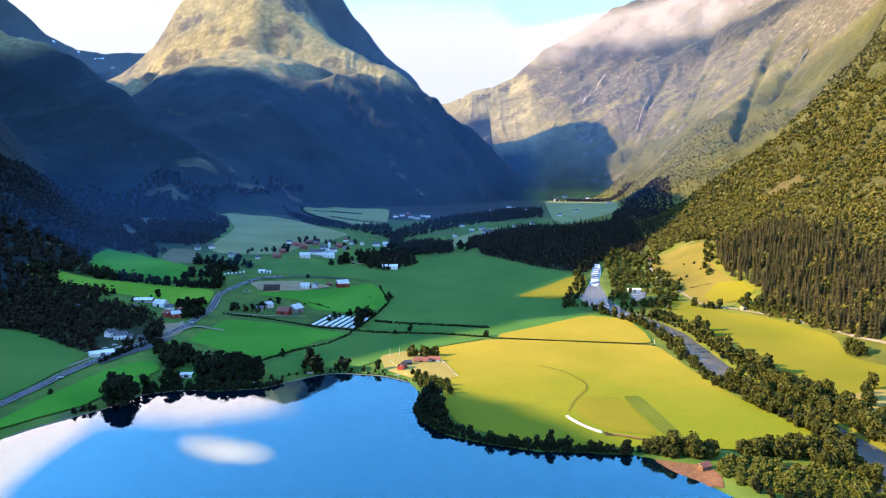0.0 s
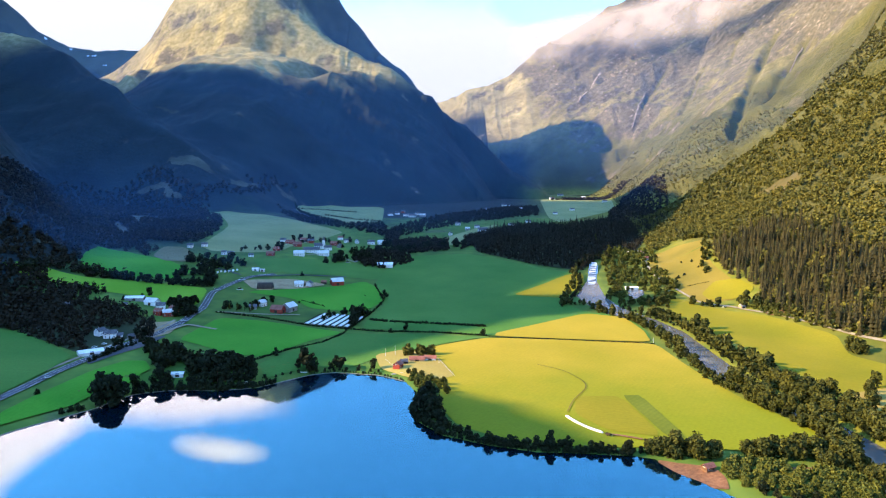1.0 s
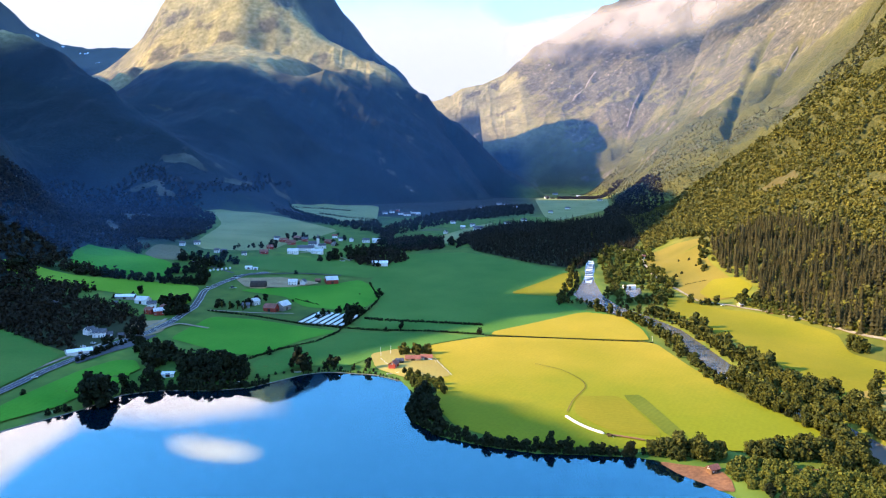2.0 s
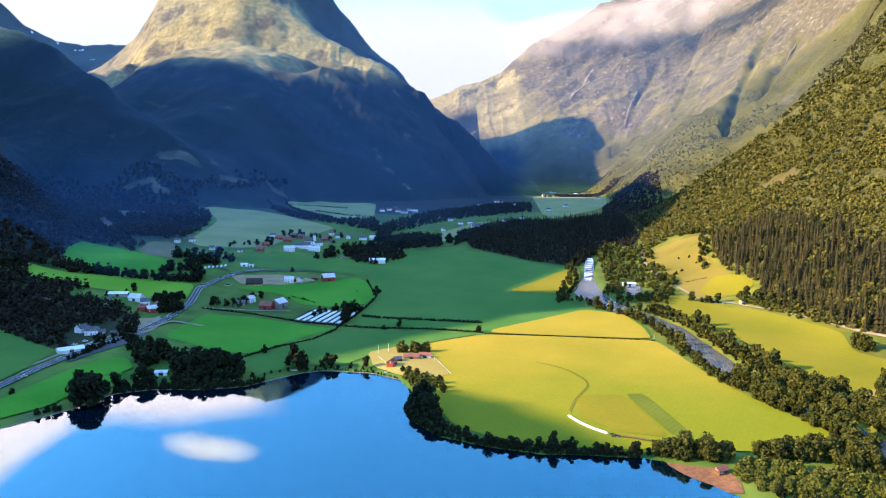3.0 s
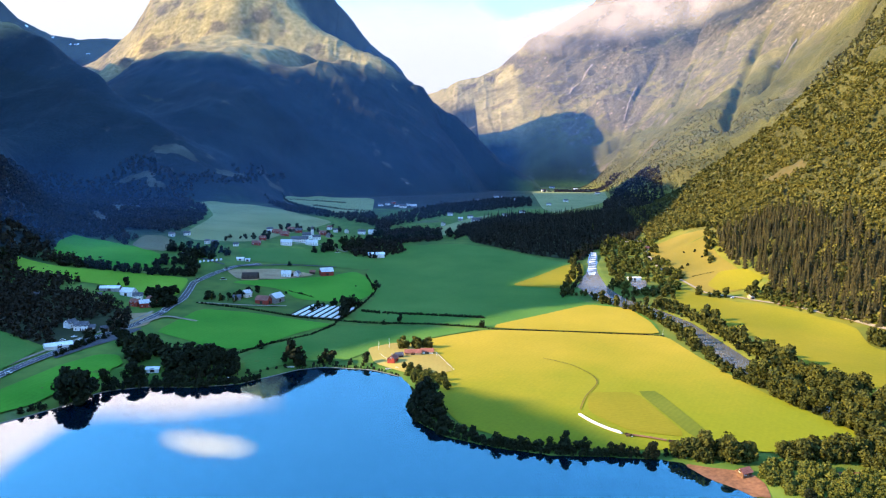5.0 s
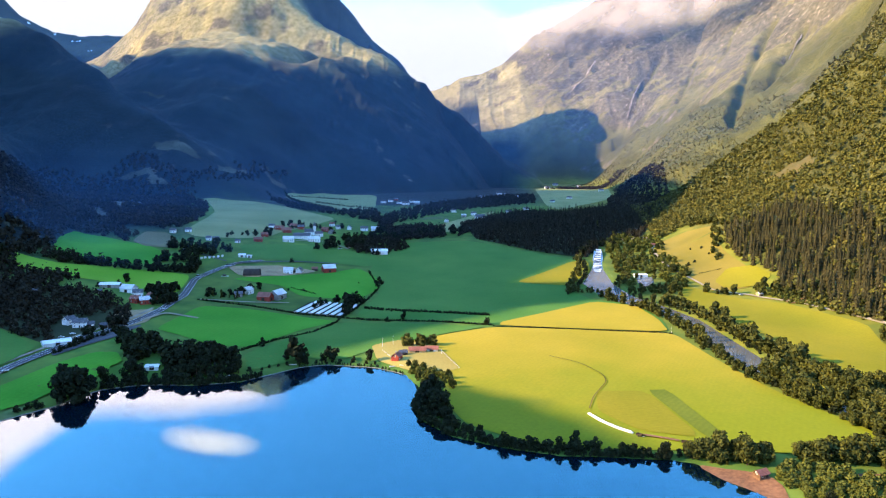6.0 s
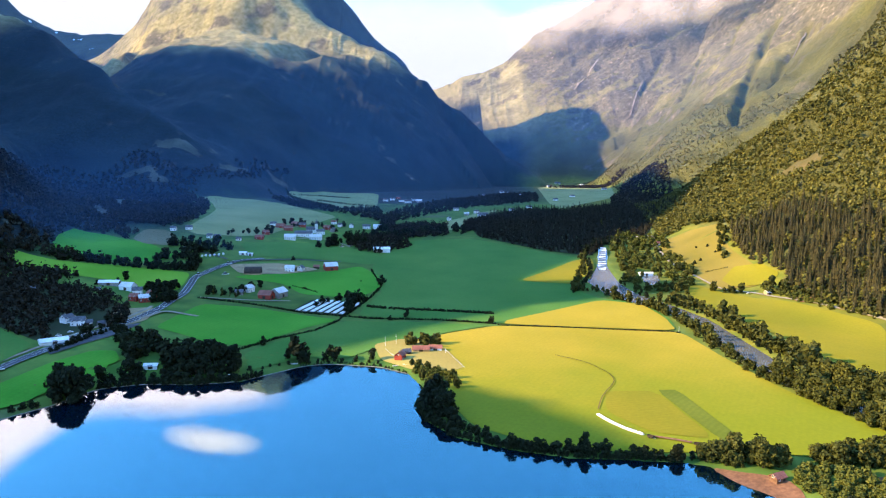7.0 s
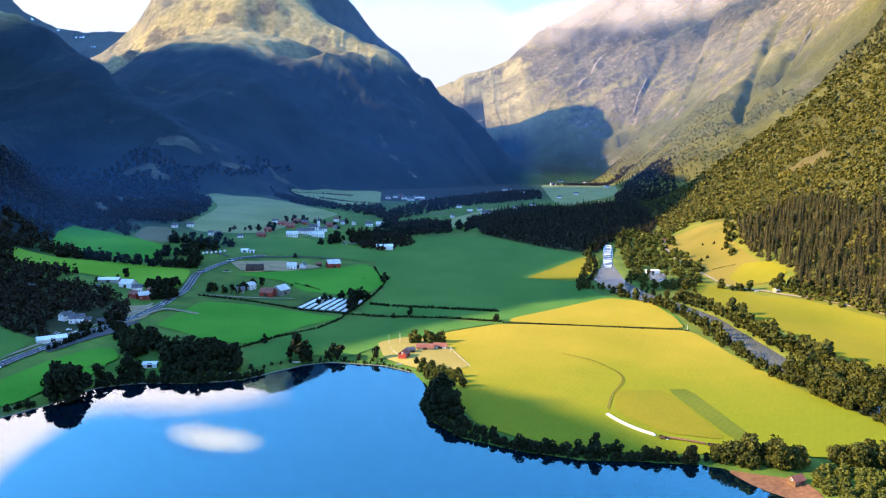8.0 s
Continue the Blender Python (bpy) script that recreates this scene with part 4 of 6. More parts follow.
row_of("broad", [(189.4, 814.8), (214.7, 806.7), (235.4, 784.7), (239.3, 744.7)], 6, 3, 0.8, "river bank trees")
row_of("broad", [(242.2, 958.5), (240.7, 906.6), (218.9, 864.6)], 7, 4, 0.8, "river bank trees")
row_of("broad", [(228.6, 833.4), (260.6, 846.5), (280.4, 820.4)], 6, 4, 0.9, "river bank trees")
row_of("shrub", [(151.3, 832.3), (173.9, 876.6), (193.8, 930.3), (205.1, 993.8), (212.4, 1051.6)], 7, 1.5, 1.1, "river bank trees")
plant("poplar", *(259.2, 1051.9), 1.0, "river bank trees")
row_of("dark", [(218.4, 1059.7), (248.2, 1123.3), (267.7, 1134.4), (280.7, 1114.0)], 5, 2.5, 1.0, "river bank trees", "dark tree at the head of the rapids")
plant("poplar", *(306.1, 1327.7), 1.0, "river bank trees")
plant("poplar", *(351.7, 1367.8), 1.0, "river bank trees")
plant("broad", *(152.9, 833.6), 0.9, "river bank trees")
row_of("broad", [(154, 852), (162, 846), (174, 836), (188, 838)], 4, 2.0, 0.75, "river bank trees", "low leafy tree beside the weir")
row_of("broad", [(192, 808), (204, 797), (230, 797), (248, 782), (262, 768)], 4, 3.0, 0.9, "river bank trees", "sunlit green broad-leaved tree on the river bank")
plant("poplar", 283, 1132, 1.2, "river bank trees")
# green mound of scrub between the rapids and the meadow
for p in ((259.8, 1012.4), (287.1, 1050.9), (303.8, 1047.8), (263.1, 976.7), (288.7, 994.8), (299.6, 975.6), (252.1, 906.7), (275.3, 907.8), (294.8, 933.8), (313.8, 943.8), (414.7, 1208.5), (400.2, 1209.8), (382.8, 1202.2), (412.4, 1145.6)):
    plant("broad", *p, 0.8, "scrub beside the rapids")
MOUND = [(272.9, 1156.6), (320.2, 1211.9), (371.1, 1180.4), (333.0, 1029.6), (331.0, 936.4), (292.9, 847.1), (256.6, 833.2), (225.2, 847.1), (233.7, 924.3)]
INLET_BANK = [(236, 846), (246, 925), (262, 945), (288, 932), (280, 890), (262, 852)]
MX, MY = [p[0] for p in MOUND], [p[1] for p in MOUND]
for k in range(560):
    x, y = TREE_RNG.uniform(min(MX), max(MX)), TREE_RNG.uniform(min(MY), max(MY))
    if inside(np.array([x]), np.array([y]), MOUND)[0] and not wet(x, y):
        if not inside(np.array([x]), np.array([y]), INLET_BANK)[0]:
            plant("willow" if k % 4 else "broad", x, y, 1.4 if k % 4 else 0.8, "scrub beside the rapids", "rounded green tree in the scrub beside the rapids")
row_of("broad", [(218.0, 1094.0), (203.8, 1012.8), (183.6, 934.1), (163.7, 861.3)], 9, 2.5, 0.8, "river bank trees", "green broad-leaved tree beside the rapids")
# the lower river runs narrow between close trees
row_of("broad", [(x - 14, y) for x, y in BANK[8:13]], 3.6, 1.5, 1.3, "river bank trees", "sunlit green broad-leaved tree on the river bank")
row_of("broad", [(x + 15, y) for x, y in BANK[8:13]], 4.0, 1.8, 1.25, "river bank trees", "sunlit green broad-leaved tree on the river bank")
row_of("broad", [(262, 505), (271, 478), (266, 445), (274, 433), (286, 425)], 4.0, 4.0, 1.15, "river bank trees", "sunlit green broad-leaved tree on the river bank")
# thicket where river and lake meet
MOUTH = "thicket at the river mouth"
row_of("broad", [(120, 386), (134, 382), (146, 381), (159, 382)], 2.5, 1.4, 0.95, MOUTH, "dense green broad-leaved tree behind the lake cabin")
row_of("broad", [(128, 378), (143, 374), (156, 375)], 3.0, 1.2, 0.9, MOUTH, "dense green broad-leaved tree behind the lake cabin")
row_of("broad", [(169, 382), (190, 380), (210, 379), (230, 383)], 2.6, 1.6, 1.0, MOUTH, "dense green broad-leaved tree in the shore thicket")
row_of("broad", [(172, 375), (200, 372), (230, 374)], 3.4, 1.8, 0.9, MOUTH, "dense green broad-leaved tree in the shore thicket")
row_of("broad", [(212, 362), (222, 345), (227, 324), (222, 304)], 2.8, 2.8, 0.95, MOUTH, "dense green broad-leaved tree by the river mouth")
row_of("dark", [(160, 330), (172, 318), (188, 312), (206, 308)], 5.5, 2.0, 0.6, MOUTH, "dark green tree leaning over the lake")
SHRUBBERY = [(149, 357), (161, 372), (180, 366), (206, 360), (222, 352), (218, 322), (196, 318), (172, 324), (150, 342)]
SANDY = [(184, 362), (200, 361), (198, 355), (187, 355)]
for k in range(620):
    x, y = TREE_RNG.uniform(145, 228), TREE_RNG.uniform(312, 372)
    here = np.array([x]), np.array([y])
    if inside(*here, SHRUBBERY)[0] and not inside(*here, SANDY)[0] and not wet(x, y):
        plant("willow", x, y, 0.72, MOUTH)
row_of("shrub", [(106.0, 391.9), (114.8, 387.7), (124, 381)], 5, 0.8, 0.8, MOUTH)
sheet("sand_patch", SANDY, EARTH, 0.4, 4, "bare reddish soil among the shrubs", "soil")
# shaded shore below the hay field
row_of("dark", [(-10, 482), (-11, 462), (-5.2, 442.5), (2.3, 425.0)], 3.6, 2.2, 1.1, "lake shore trees", "dark broad-leaved tree leaning over the lake")
row_of("shrub", [(-12.6, 516.2), (-7.5, 469.7), (4.1, 428.3), (23.1, 408.4), (39.8, 400.7), (59.5, 395.1)], 2.4, 1.0, 1.0, "lake shore trees")
for p, s in (((56.2, 395.5), 0.75), ((64.5, 394.2), 0.7), ((74.5, 394.0), 0.8), ((29.0, 403.0), 0.55), ((41.3, 398.7), 0.5), ((87.4, 391.3), 0.4), ((97.3, 390.7), 0.45), ((107.7, 385.9), 0.5)):
    plant("dark", *p, s * 1.3, "lake shore trees", "dark broad-leaved tree standing at the lake edge")
row_of("shrub", [(59.5, 395.0), (72.6, 392.8), (91.9, 388.7), (113.8, 384.1)], 2.2, 0.8, 1.0, "lake shore trees")
row_of("willow", [(-22, 540), (-14, 524), (-10, 508), (-4, 494)], 2.0, 2.4, 0.95, "lake shore trees", "sunlit olive-green shrub on the lake point")
row_of("willow", [(-12, 540), (-2, 524), (4, 508)], 2.6, 2.0, 0.8, "lake shore trees", "sunlit olive-green shrub on the lake point")
row_of("broad", [(-30, 613), (-21, 615), (-12, 618), (-5, 614)], 3.2, 1.6, 0.8, "farm trees by the lake", "sunlit broad-leaved tree behind the farm sheds")
# farm on the point
for p in ((-25.3, 611.3), (-18.7, 616.1), (-11.5, 619.4), (-6.2, 616.3), (-14.8, 603.8), (-20.4, 549.0), (-14.6, 541.4), (-8.5, 532.4), (-25.3, 555.1), (-1.7, 526.2), (-5.1, 512.0), (2.7, 520.0), (-17.3, 523.9), (-10.3, 510.0), (4.7, 499.6)):
    plant("broad", *p, 0.72, "farm trees by the lake", "sunlit broad-leaved tree beside the red farm")
for p, s in (((-112.2, 566.1), 1.25), ((-117.8, 570.0), 1.0), ((-107.5, 571.8), 0.95), ((-87.2, 575.2), 0.95), ((-91.5, 574.5), 0.7), ((-55.1, 571.5), 0.8), ((-82.2, 574.4), 0.7), ((-143.8, 598.5), 0.6), ((-67.5, 573.3), 0.4), ((-50.0, 705.6), 0.4), ((-34.4, 715.8), 0.5), ((44.8, 696.7), 0.5), ((-69.9, 866.4), 0.75)):
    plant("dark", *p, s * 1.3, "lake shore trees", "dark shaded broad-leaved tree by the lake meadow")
# left shore
for p, s in (((-240.1, 483.4), 1.15), ((-231.6, 478.6), 1.2), ((-231.8, 492.3), 1.0), ((-239.9, 474.7), 0.9), ((-238.6, 499.8), 1.0), ((-232.9, 504.0), 0.7), ((-214.6, 522.5), 1.0), ((-209.4, 522.7), 0.9), ((-220.4, 523.6), 0.8), ((-230.8, 513.8), 0.6), ((-246.6, 464.2), 0.35), ((-284.4, 482.2), 0.3)):
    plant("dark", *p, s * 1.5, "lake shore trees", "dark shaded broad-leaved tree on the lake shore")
row_of("dark", [(-243.0, 569.7), (-220.3, 548.6), (-201.0, 540.1), (-185.8, 542.6), (-168.6, 546.7), (-150.5, 548.2)], 2.8, 3.5, 1.1, "lakeside copse", "dark shaded tree in the lakeside copse")
row_of("dark", [(-255.3, 593.2), (-245.2, 599.2), (-219.9, 572.2), (-201.3, 560.8), (-181.3, 557.6), (-157.0, 555.1)], 3.0, 3.0, 1.1, "lakeside copse", "dark shaded tree in the lakeside copse")
row_of("shrub", [(-227.6, 513.5), (-204.6, 519.5), (-187.5, 521.1), (-169.2, 519.1), (-143.5, 525.2)], 3, 0.8, 1.2, "lakeside copse")
row_of("dark", [(-192.8, 525.9), (-172.1, 528.2), (-144.7, 534.8)], 3.5, 1.2, 0.95, "lakeside copse", "dark shaded tree in the lakeside copse")
row_of("shrub", [(-254.3, 456.6), (-244.1, 467.2), (-233.9, 470.6), (-228.7, 504.0)], 5, 0.8, 0.8, "lake shore trees")
row_of("shrub", [(-139.5, 541.0), (-116.2, 562.1), (-89.1, 571.6), (-49.8, 565.6)], 7, 0.8, 0.7, "lake shore trees")
row_of("dark", [(-445, 860), (-408, 858), (-365, 852), (-325, 852), (-290, 862)], 3.6, 2.2, 0.95, "hillside hedge trees", "dark tree in the hillside hedgerow")
row_of("dark", [(-345, 895), (-330, 915), (-308, 915), (-288, 872), (-310, 868)], 4, 3.5, 1.05, "hillside hedge trees", "dark tree in the hillside hedgerow")
row_of("dark", [(-358.2, 974.5), (-345.0, 995.4), (-311.1, 993.5), (-284.8, 988.6)], 6, 6, 1.30, "hillside hedge trees", "dark tree in the hillside copse")
row_of("dark", [(-332.8, 947.9), (-310.0, 963.5), (-280.6, 959.6)], 7, 5, 1.17, "hillside hedge trees", "dark tree in the hillside copse")
row_of("dark", [(-475.9, 773.5), (-473.1, 796.3), (-457.7, 792.0)], 5, 4, 1.17, "hillside hedge trees")
for p in ((-413.3, 799.1), (-422.2, 784.3)):
    plant("dark", *p, 0.7, "hillside hedge trees")
# about the farms
row_of("dark", [(-276, 712), (-266, 716), (-258, 726)], 2.4, 2.0, 0.95, "farm trees", "dark shaded tree beside the red houses")
row_of("dark", [(-291.8, 744.2), (-280.1, 758.3), (-277.8, 775.4)], 4, 3, 1.0, "farm trees", "dark shaded tree beside the red houses")
row_of("dark", [(-288.5, 610.8), (-278.1, 630.9), (-274.7, 659.3)], 6, 2, 0.7, "farm trees", "dark shaded tree beside the road")
row_of("shrub", [(-286.3, 559.9), (-277.0, 602.4), (-269.2, 626.2)], 5, 1.0, 1.0, "farm trees", "dark shrub on the road verge")
row_of("poplar", [(-228, 752), (-217, 754), (-204, 753)], 4.5, 1.5, 0.5, "farm trees", "slim dark tree beside the farm")
row_of("dark", [(-243.2, 762.5), (-227.1, 762.5), (-208.6, 777.0), (-198.6, 817.6)], 5, 2.5, 0.8, "farm trees", "dark tree beside the farm")
row_of("dark", [(-96.3, 732.3), (-89.1, 761.1), (-85.4, 786.2)], 4, 4, 0.98, "farm trees", "dark tree beside the plastic tunnels")
row_of("dark", [(-127.5, 742.1), (-112.9, 770.6), (-96.6, 797.4)], 8, 2, 0.65, "farm trees", "dark tree beside the plastic tunnels")
for p, s in (((-191.8, 957.2), 0.8), ((-176.9, 900.8), 0.4), ((-329.7, 846.4), 0.5), ((-94.7, 873.6), 0.3), ((-167.2, 814.8), 0.3), ((-150.1, 814.8), 0.3), ((-293.3, 768.2), 1.0), ((-280.1, 758.3), 1.0), ((-277.5, 769.0), 0.9), ((-280.9, 743.3), 0.9), ((-270.5, 740.5), 0.8), ((-335.7, 792.7), 0.8), ((-337.1, 777.1), 0.7), ((-351.9, 762.3), 0.7)):
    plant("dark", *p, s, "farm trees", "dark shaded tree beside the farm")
row_of("dark", [(-169.7, 1045.0), (-151.7, 1072.3), (-123.7, 1103.2), (-106.2, 1094.1)], 6, 4, 1.17, "village trees", "dark shaded tree below the village")
row_of("dark", [(-136.6, 1133.9), (-102.9, 1182.8), (-63.5, 1186.9), (-24.5, 1223.2), (48.4, 1258.9)], 6, 5, 1.17, "village trees", "dark shaded tree below the village")
for p, s in (((-97.9, 1245.6), 1.6), ((-88.6, 1262.9), 1.5), ((-92.0, 1236.9), 1.5), ((-75.2, 1407.5), 1.2), ((-41.1, 1449.7), 1.1), ((-264.4, 1113.5), 0.8), ((-273.6, 1094.2), 0.8), ((-306.0, 1063.7), 0.9), ((-165.4, 1269.2), 1.0), ((-182.8, 1318.7), 0.8), ((-5.4, 1596.5), 1.2)):
    plant("dark", *p, s, "village trees", "dark shaded tree among the village houses")
for p, s in (((-258, 1105), 1.1), ((-262, 1112), 0.9), ((-259, 1133), 1.1), ((-284, 1086), 0.7), ((-290, 1083), 0.6), ((-305, 1080), 0.7), ((-175, 1198), 1.0), ((-168, 1192), 0.9), ((-138, 1142), 1.2), ((-144, 1136), 1.0), ((-197, 1231), 1.0), ((-205, 1236), 1.1), ((-242, 1215), 1.0), ((-227, 1239), 1.2), ((-215, 1246), 1.1), ((-236, 1246), 1.2), ((-250, 1240), 1.0), ((-262, 1232), 1.1)):
    plant("dark", *p, s, "village trees", "dark shaded tree among the village houses")
# clumps on the sunny side
row_of("willow", [(366, 822), (375, 774), (383, 733), (391, 699), (403, 668), (410, 640)], 3.2, 2.4, 0.9, "forest edge trees", "olive-green bush along the forest track")
row_of("broad", [(374, 818), (384, 774), (392, 733), (400, 699), (412, 668)], 5.0, 3.0, 0.85, "forest edge trees", "sunlit broad-leaved tree at the spruce edge")
row_of("broad", [(422, 1165), (433, 1113), (404, 1029), (380, 985), (378, 955)], 6.0, 4.0, 0.9, "forest edge trees", "sunlit broad-leaved tree above the golden meadow")
row_of("broad", [(315.9, 841.9), (329.1, 830.3), (335.8, 820.9)], 5, 3, 0.91, "forest edge trees")
row_of("broad", [(365.3, 825.7), (371.2, 807.9), (384.7, 786.7), (398.5, 768.7)], 6, 4, 1.10, "forest edge trees")
row_of("broad", [(371.0, 616.9), (372.8, 606.8), (381.9, 605.1)], 4, 2.5, 0.98, "forest edge trees")
row_of("broad", [(332.7, 511.2), (270.3, 427.6), (266.0, 435.6)], 12, 3, 1.04, "forest edge trees")
for p in ((340.5, 964.2), (351.3, 971.9), (318.5, 958.4), (377.0, 1014.0), (365.9, 1025.8), (412.8, 1037.6), (375.7, 983.4), (392.0, 994.2)):
    plant("shrub", *p, 0.9, "forest edge trees", "round green shrub on the golden meadow")


# ---- woods ----
def stacked(name, kinds, places, mats, label):
    """Many trees joined into one mesh: places are rows of x, y, z, size, turn and kind."""
    VV, FF, base = [], [], 0
    for k, (V, F) in enumerate(kinds):
        rows = places[places[:, 5] == k]
        if not len(rows):
            continue
        c, s = np.cos(rows[:, 4])[:, None], np.sin(rows[:, 4])[:, None]
        X = (V[None, :, 0] * c - V[None, :, 1] * s) * rows[:, 3:4] + rows[:, 0:1]
        Y = (V[None, :, 0] * s + V[None, :, 1] * c) * rows[:, 3:4] + rows[:, 1:2]
        Z = V[None, :, 2] * rows[:, 3:4] + rows[:, 2:3]
        VV.append(np.stack([X, Y, Z], -1).reshape(-1, 3))
        FF.append((F[None] + (np.arange(len(rows)) * len(V))[:, None, None] + base).reshape(-1, 4))
        base += len(rows) * len(V)
    V, F = np.concatenate(VV).astype(np.float32), np.concatenate(FF).astype(np.int32)
    me = bpy.data.meshes.new(name)
    me.vertices.add(len(V))
    me.vertices.foreach_set("co", V.ravel())
    me.loops.add(F.size)
    me.loops.foreach_set("vertex_index", F.ravel())
    me.polygons.add(len(F))
    me.polygons.foreach_set("loop_start", np.arange(0, F.size, 4, dtype=np.int32))
    me.update(calc_edges=True)
    me.materials.append(mats)
    return tagged(new(name, me), label, "woodland", kind="stuff")


WOOD_RNG = np.random.default_rng(5)
LOW_BROAD = [broadleaf(WOOD_RNG, 9, 9, 60, 1.05, 7), broadleaf(WOOD_RNG, 8, 8, 54, 1.0, 6), broadleaf(WOOD_RNG, 10, 8.5, 60, 1.05, 7)]
FAR_BROAD = [broadleaf(WOOD_RNG, 9, 9, 30, 1.6, 6), broadleaf(WOOD_RNG, 8, 8.5, 28, 1.5, 5), broadleaf(WOOD_RNG, 10, 8.5, 30, 1.6, 6)]
LOW_SPRUCE = [conifer(WOOD_RNG, 17, 6.5, 7, 6), conifer(WOOD_RNG, 15, 5.5, 6, 6), conifer(WOOD_RNG, 19, 6.5, 7, 6)]


BUSHES = [broadleaf(WOOD_RNG, 3.6, 4.6, 44, 0.7, 5), broadleaf(WOOD_RNG, 4.4, 4.2, 44, 0.7, 5)]


def hedge(pts, gap, spread, scale, label):
    """One clipped hedge: many small bushes grown into each other."""
    P = np.array([p[:2] for p in pts], float)
    seg = np.r_[0, np.cumsum(np.hypot(*np.diff(P, axis=0).T))]
    s = np.arange(0, seg[-1], gap) + TREE_RNG.uniform(-0.4, 0.4, int(math.ceil(seg[-1] / gap))) * gap
    x, y = np.interp(s, seg, P[:, 0]) + TREE_RNG.normal(size=len(s)) * spread, np.interp(s, seg, P[:, 1]) + TREE_RNG.normal(size=len(s)) * spread
    rows = np.stack([x, y, land(x, y) - 0.2, scale * TREE_RNG.uniform(0.6, 1.3, len(s)), TREE_RNG.uniform(0, 6.28, len(s)), TREE_RNG.integers(0, 2, len(s))], 1)
    return tagged(stacked("hedge", BUSHES, rows, LEAF_DARK, label), label, "hedge", "field hedges", "thing")


hedge([(-242.4, 740.2), (-187.3, 731.6), (-134.9, 714.2), (-80.5, 712.3)], 0.7, 0.4, 0.42, "low dark green hedge between two fields")
hedge([(-80.5, 712.3), (-2.3, 705.9), (49.1, 691.7)], 0.7, 0.35, 0.42, "low dark green hedge between two fields")
hedge([(-159.1, 580.4), (-138.1, 618.9), (-112.1, 650.5), (-96.5, 698.0)], 0.7, 0.4, 0.42, "low dark green hedge between two fields")
hedge([(-97.2, 702.6), (-85.4, 756.8), (-69.2, 857.2), (-88.4, 940.6)], 0.9, 0.5, 0.5, "low dark green hedge between two fields")
hedge([(-78, 760), (-47, 752), (-12, 746), (22, 738), (51, 731)], 0.45, 1.4, 0.55, "low dark green hedge between two fields")
hedge([(50.0, 687.0), (100.9, 678.3), (155.4, 666.3), (208.6, 656.4)], 0.6, 0.3, 0.3, "low dark growth along the field ditch")
hedge([(-438.7, 2142.6), (-336.7, 2084.9), (-237.0, 1976.2)], 3.0, 0.8, 0.9, "dark hedge across the pale field")
hedge([(-302.2, 1822.8), (-200.1, 1667.4), (-136.6, 1639.0)], 3.0, 0.8, 0.9, "dark hedge across the pale field")
hedge([(-451.9, 2164.7), (-332.6, 1782.4), (-211.0, 1543.2), (-131.5, 1592.7)], 3.5, 1.2, 1.2, "dark hedge around the pale field")
hedge([(338, 922), (352, 923), (366, 921)], 0.8, 0.3, 0.35, "low hedge across the sunny meadow")
hedge([(-166, 826), (-148, 815), (-134, 806)], 1.4, 0.6, 0.4, "short dark hedge in the farm meadow")
hedge([(-451.1, 774.5), (-424.3, 797.0), (-389.4, 793.8)], 3, 0.8, 0.8, "low dark hedge above the hollow wood")

# growth that overhangs the water
hedge([(x - 0.5, y + 0.9) for x, y in LAKE[4:9]], 1.1, 0.8, 0.9, "dark undergrowth overhanging the lake")
hedge([(x + 0.8, y + 0.3) for x, y in LAKE[13:17]], 1.0, 0.8, 1.0, "dark undergrowth overhanging the lake")
hedge([(x + 0.3, y + 0.9) for x, y in LAKE[16:21]], 1.0, 0.7, 0.7, "dark undergrowth overhanging the lake")
hedge([(x, y + 1.5) for x, y in LAKE[9:13]], 2.2, 0.5, 0.4, "low dark undergrowth along the lake")

# the nearest trees stand singly, those farther off are joined by their group
NEAR_TREES, NEAR_SHRUBS = 300, 130
# keep the boathouse and its slip free of trees
for bx, by, clear in ((-207.7, 540.8, 9.0), (-202.3, 527.5, 8.0), (142.6, 361.0, 7.5), (134.0, 362.0, 8.0)):
    PLANTED[:] = [p for p in PLANTED if math.hypot(p[2] - bx, p[3] - by) > clear]
PLANTED.sort(key=lambda p: math.hypot(p[2], p[3]))
rest, used, count = {}, set(), {"tree": 0, "shrub": 0}
for kind, pick, x, y, s, turn, group, label in PLANTED:
    cat = LABELS[kind][1]
    m = pose(x, y, gz(x, y) - 0.1, 0, 0, math.degrees(turn))
    ob = KINDS[kind][pick]
    if (kind, pick) in used and count[cat] >= (NEAR_TREES if cat == "tree" else NEAR_SHRUBS):
        rest.setdefault((group, kind), []).append((x, y, m.translation.z, s, turn, pick))
        continue
    count[cat] += 1
    if (kind, pick) in used:
        ob = copy_thing(ob, m)
    else:
        used.add((kind, pick))
        ob.matrix_basis = m
        ob.name = cat
    ob.scale = (s * (1 + 0.1 * math.sin(7 * x)), s * (1 + 0.1 * math.cos(5 * y)), s)
    tagged(ob, label, cat, group)


def thinned(me, every):
    """Every so many leaves of a crown, each grown to keep the cover."""
    q = np.array([v.co for v in me.vertices]).reshape(-1, 4, 3)[::every]
    mid = q.mean(1, keepdims=True)
    q = mid + (q - mid) * math.sqrt(every) * 0.95
    return q.reshape(-1, 3), np.arange(4 * len(q)).reshape(-1, 4)


def crown_of(tree):
    return next(c for c in tree.children if c.name.startswith("crown"))


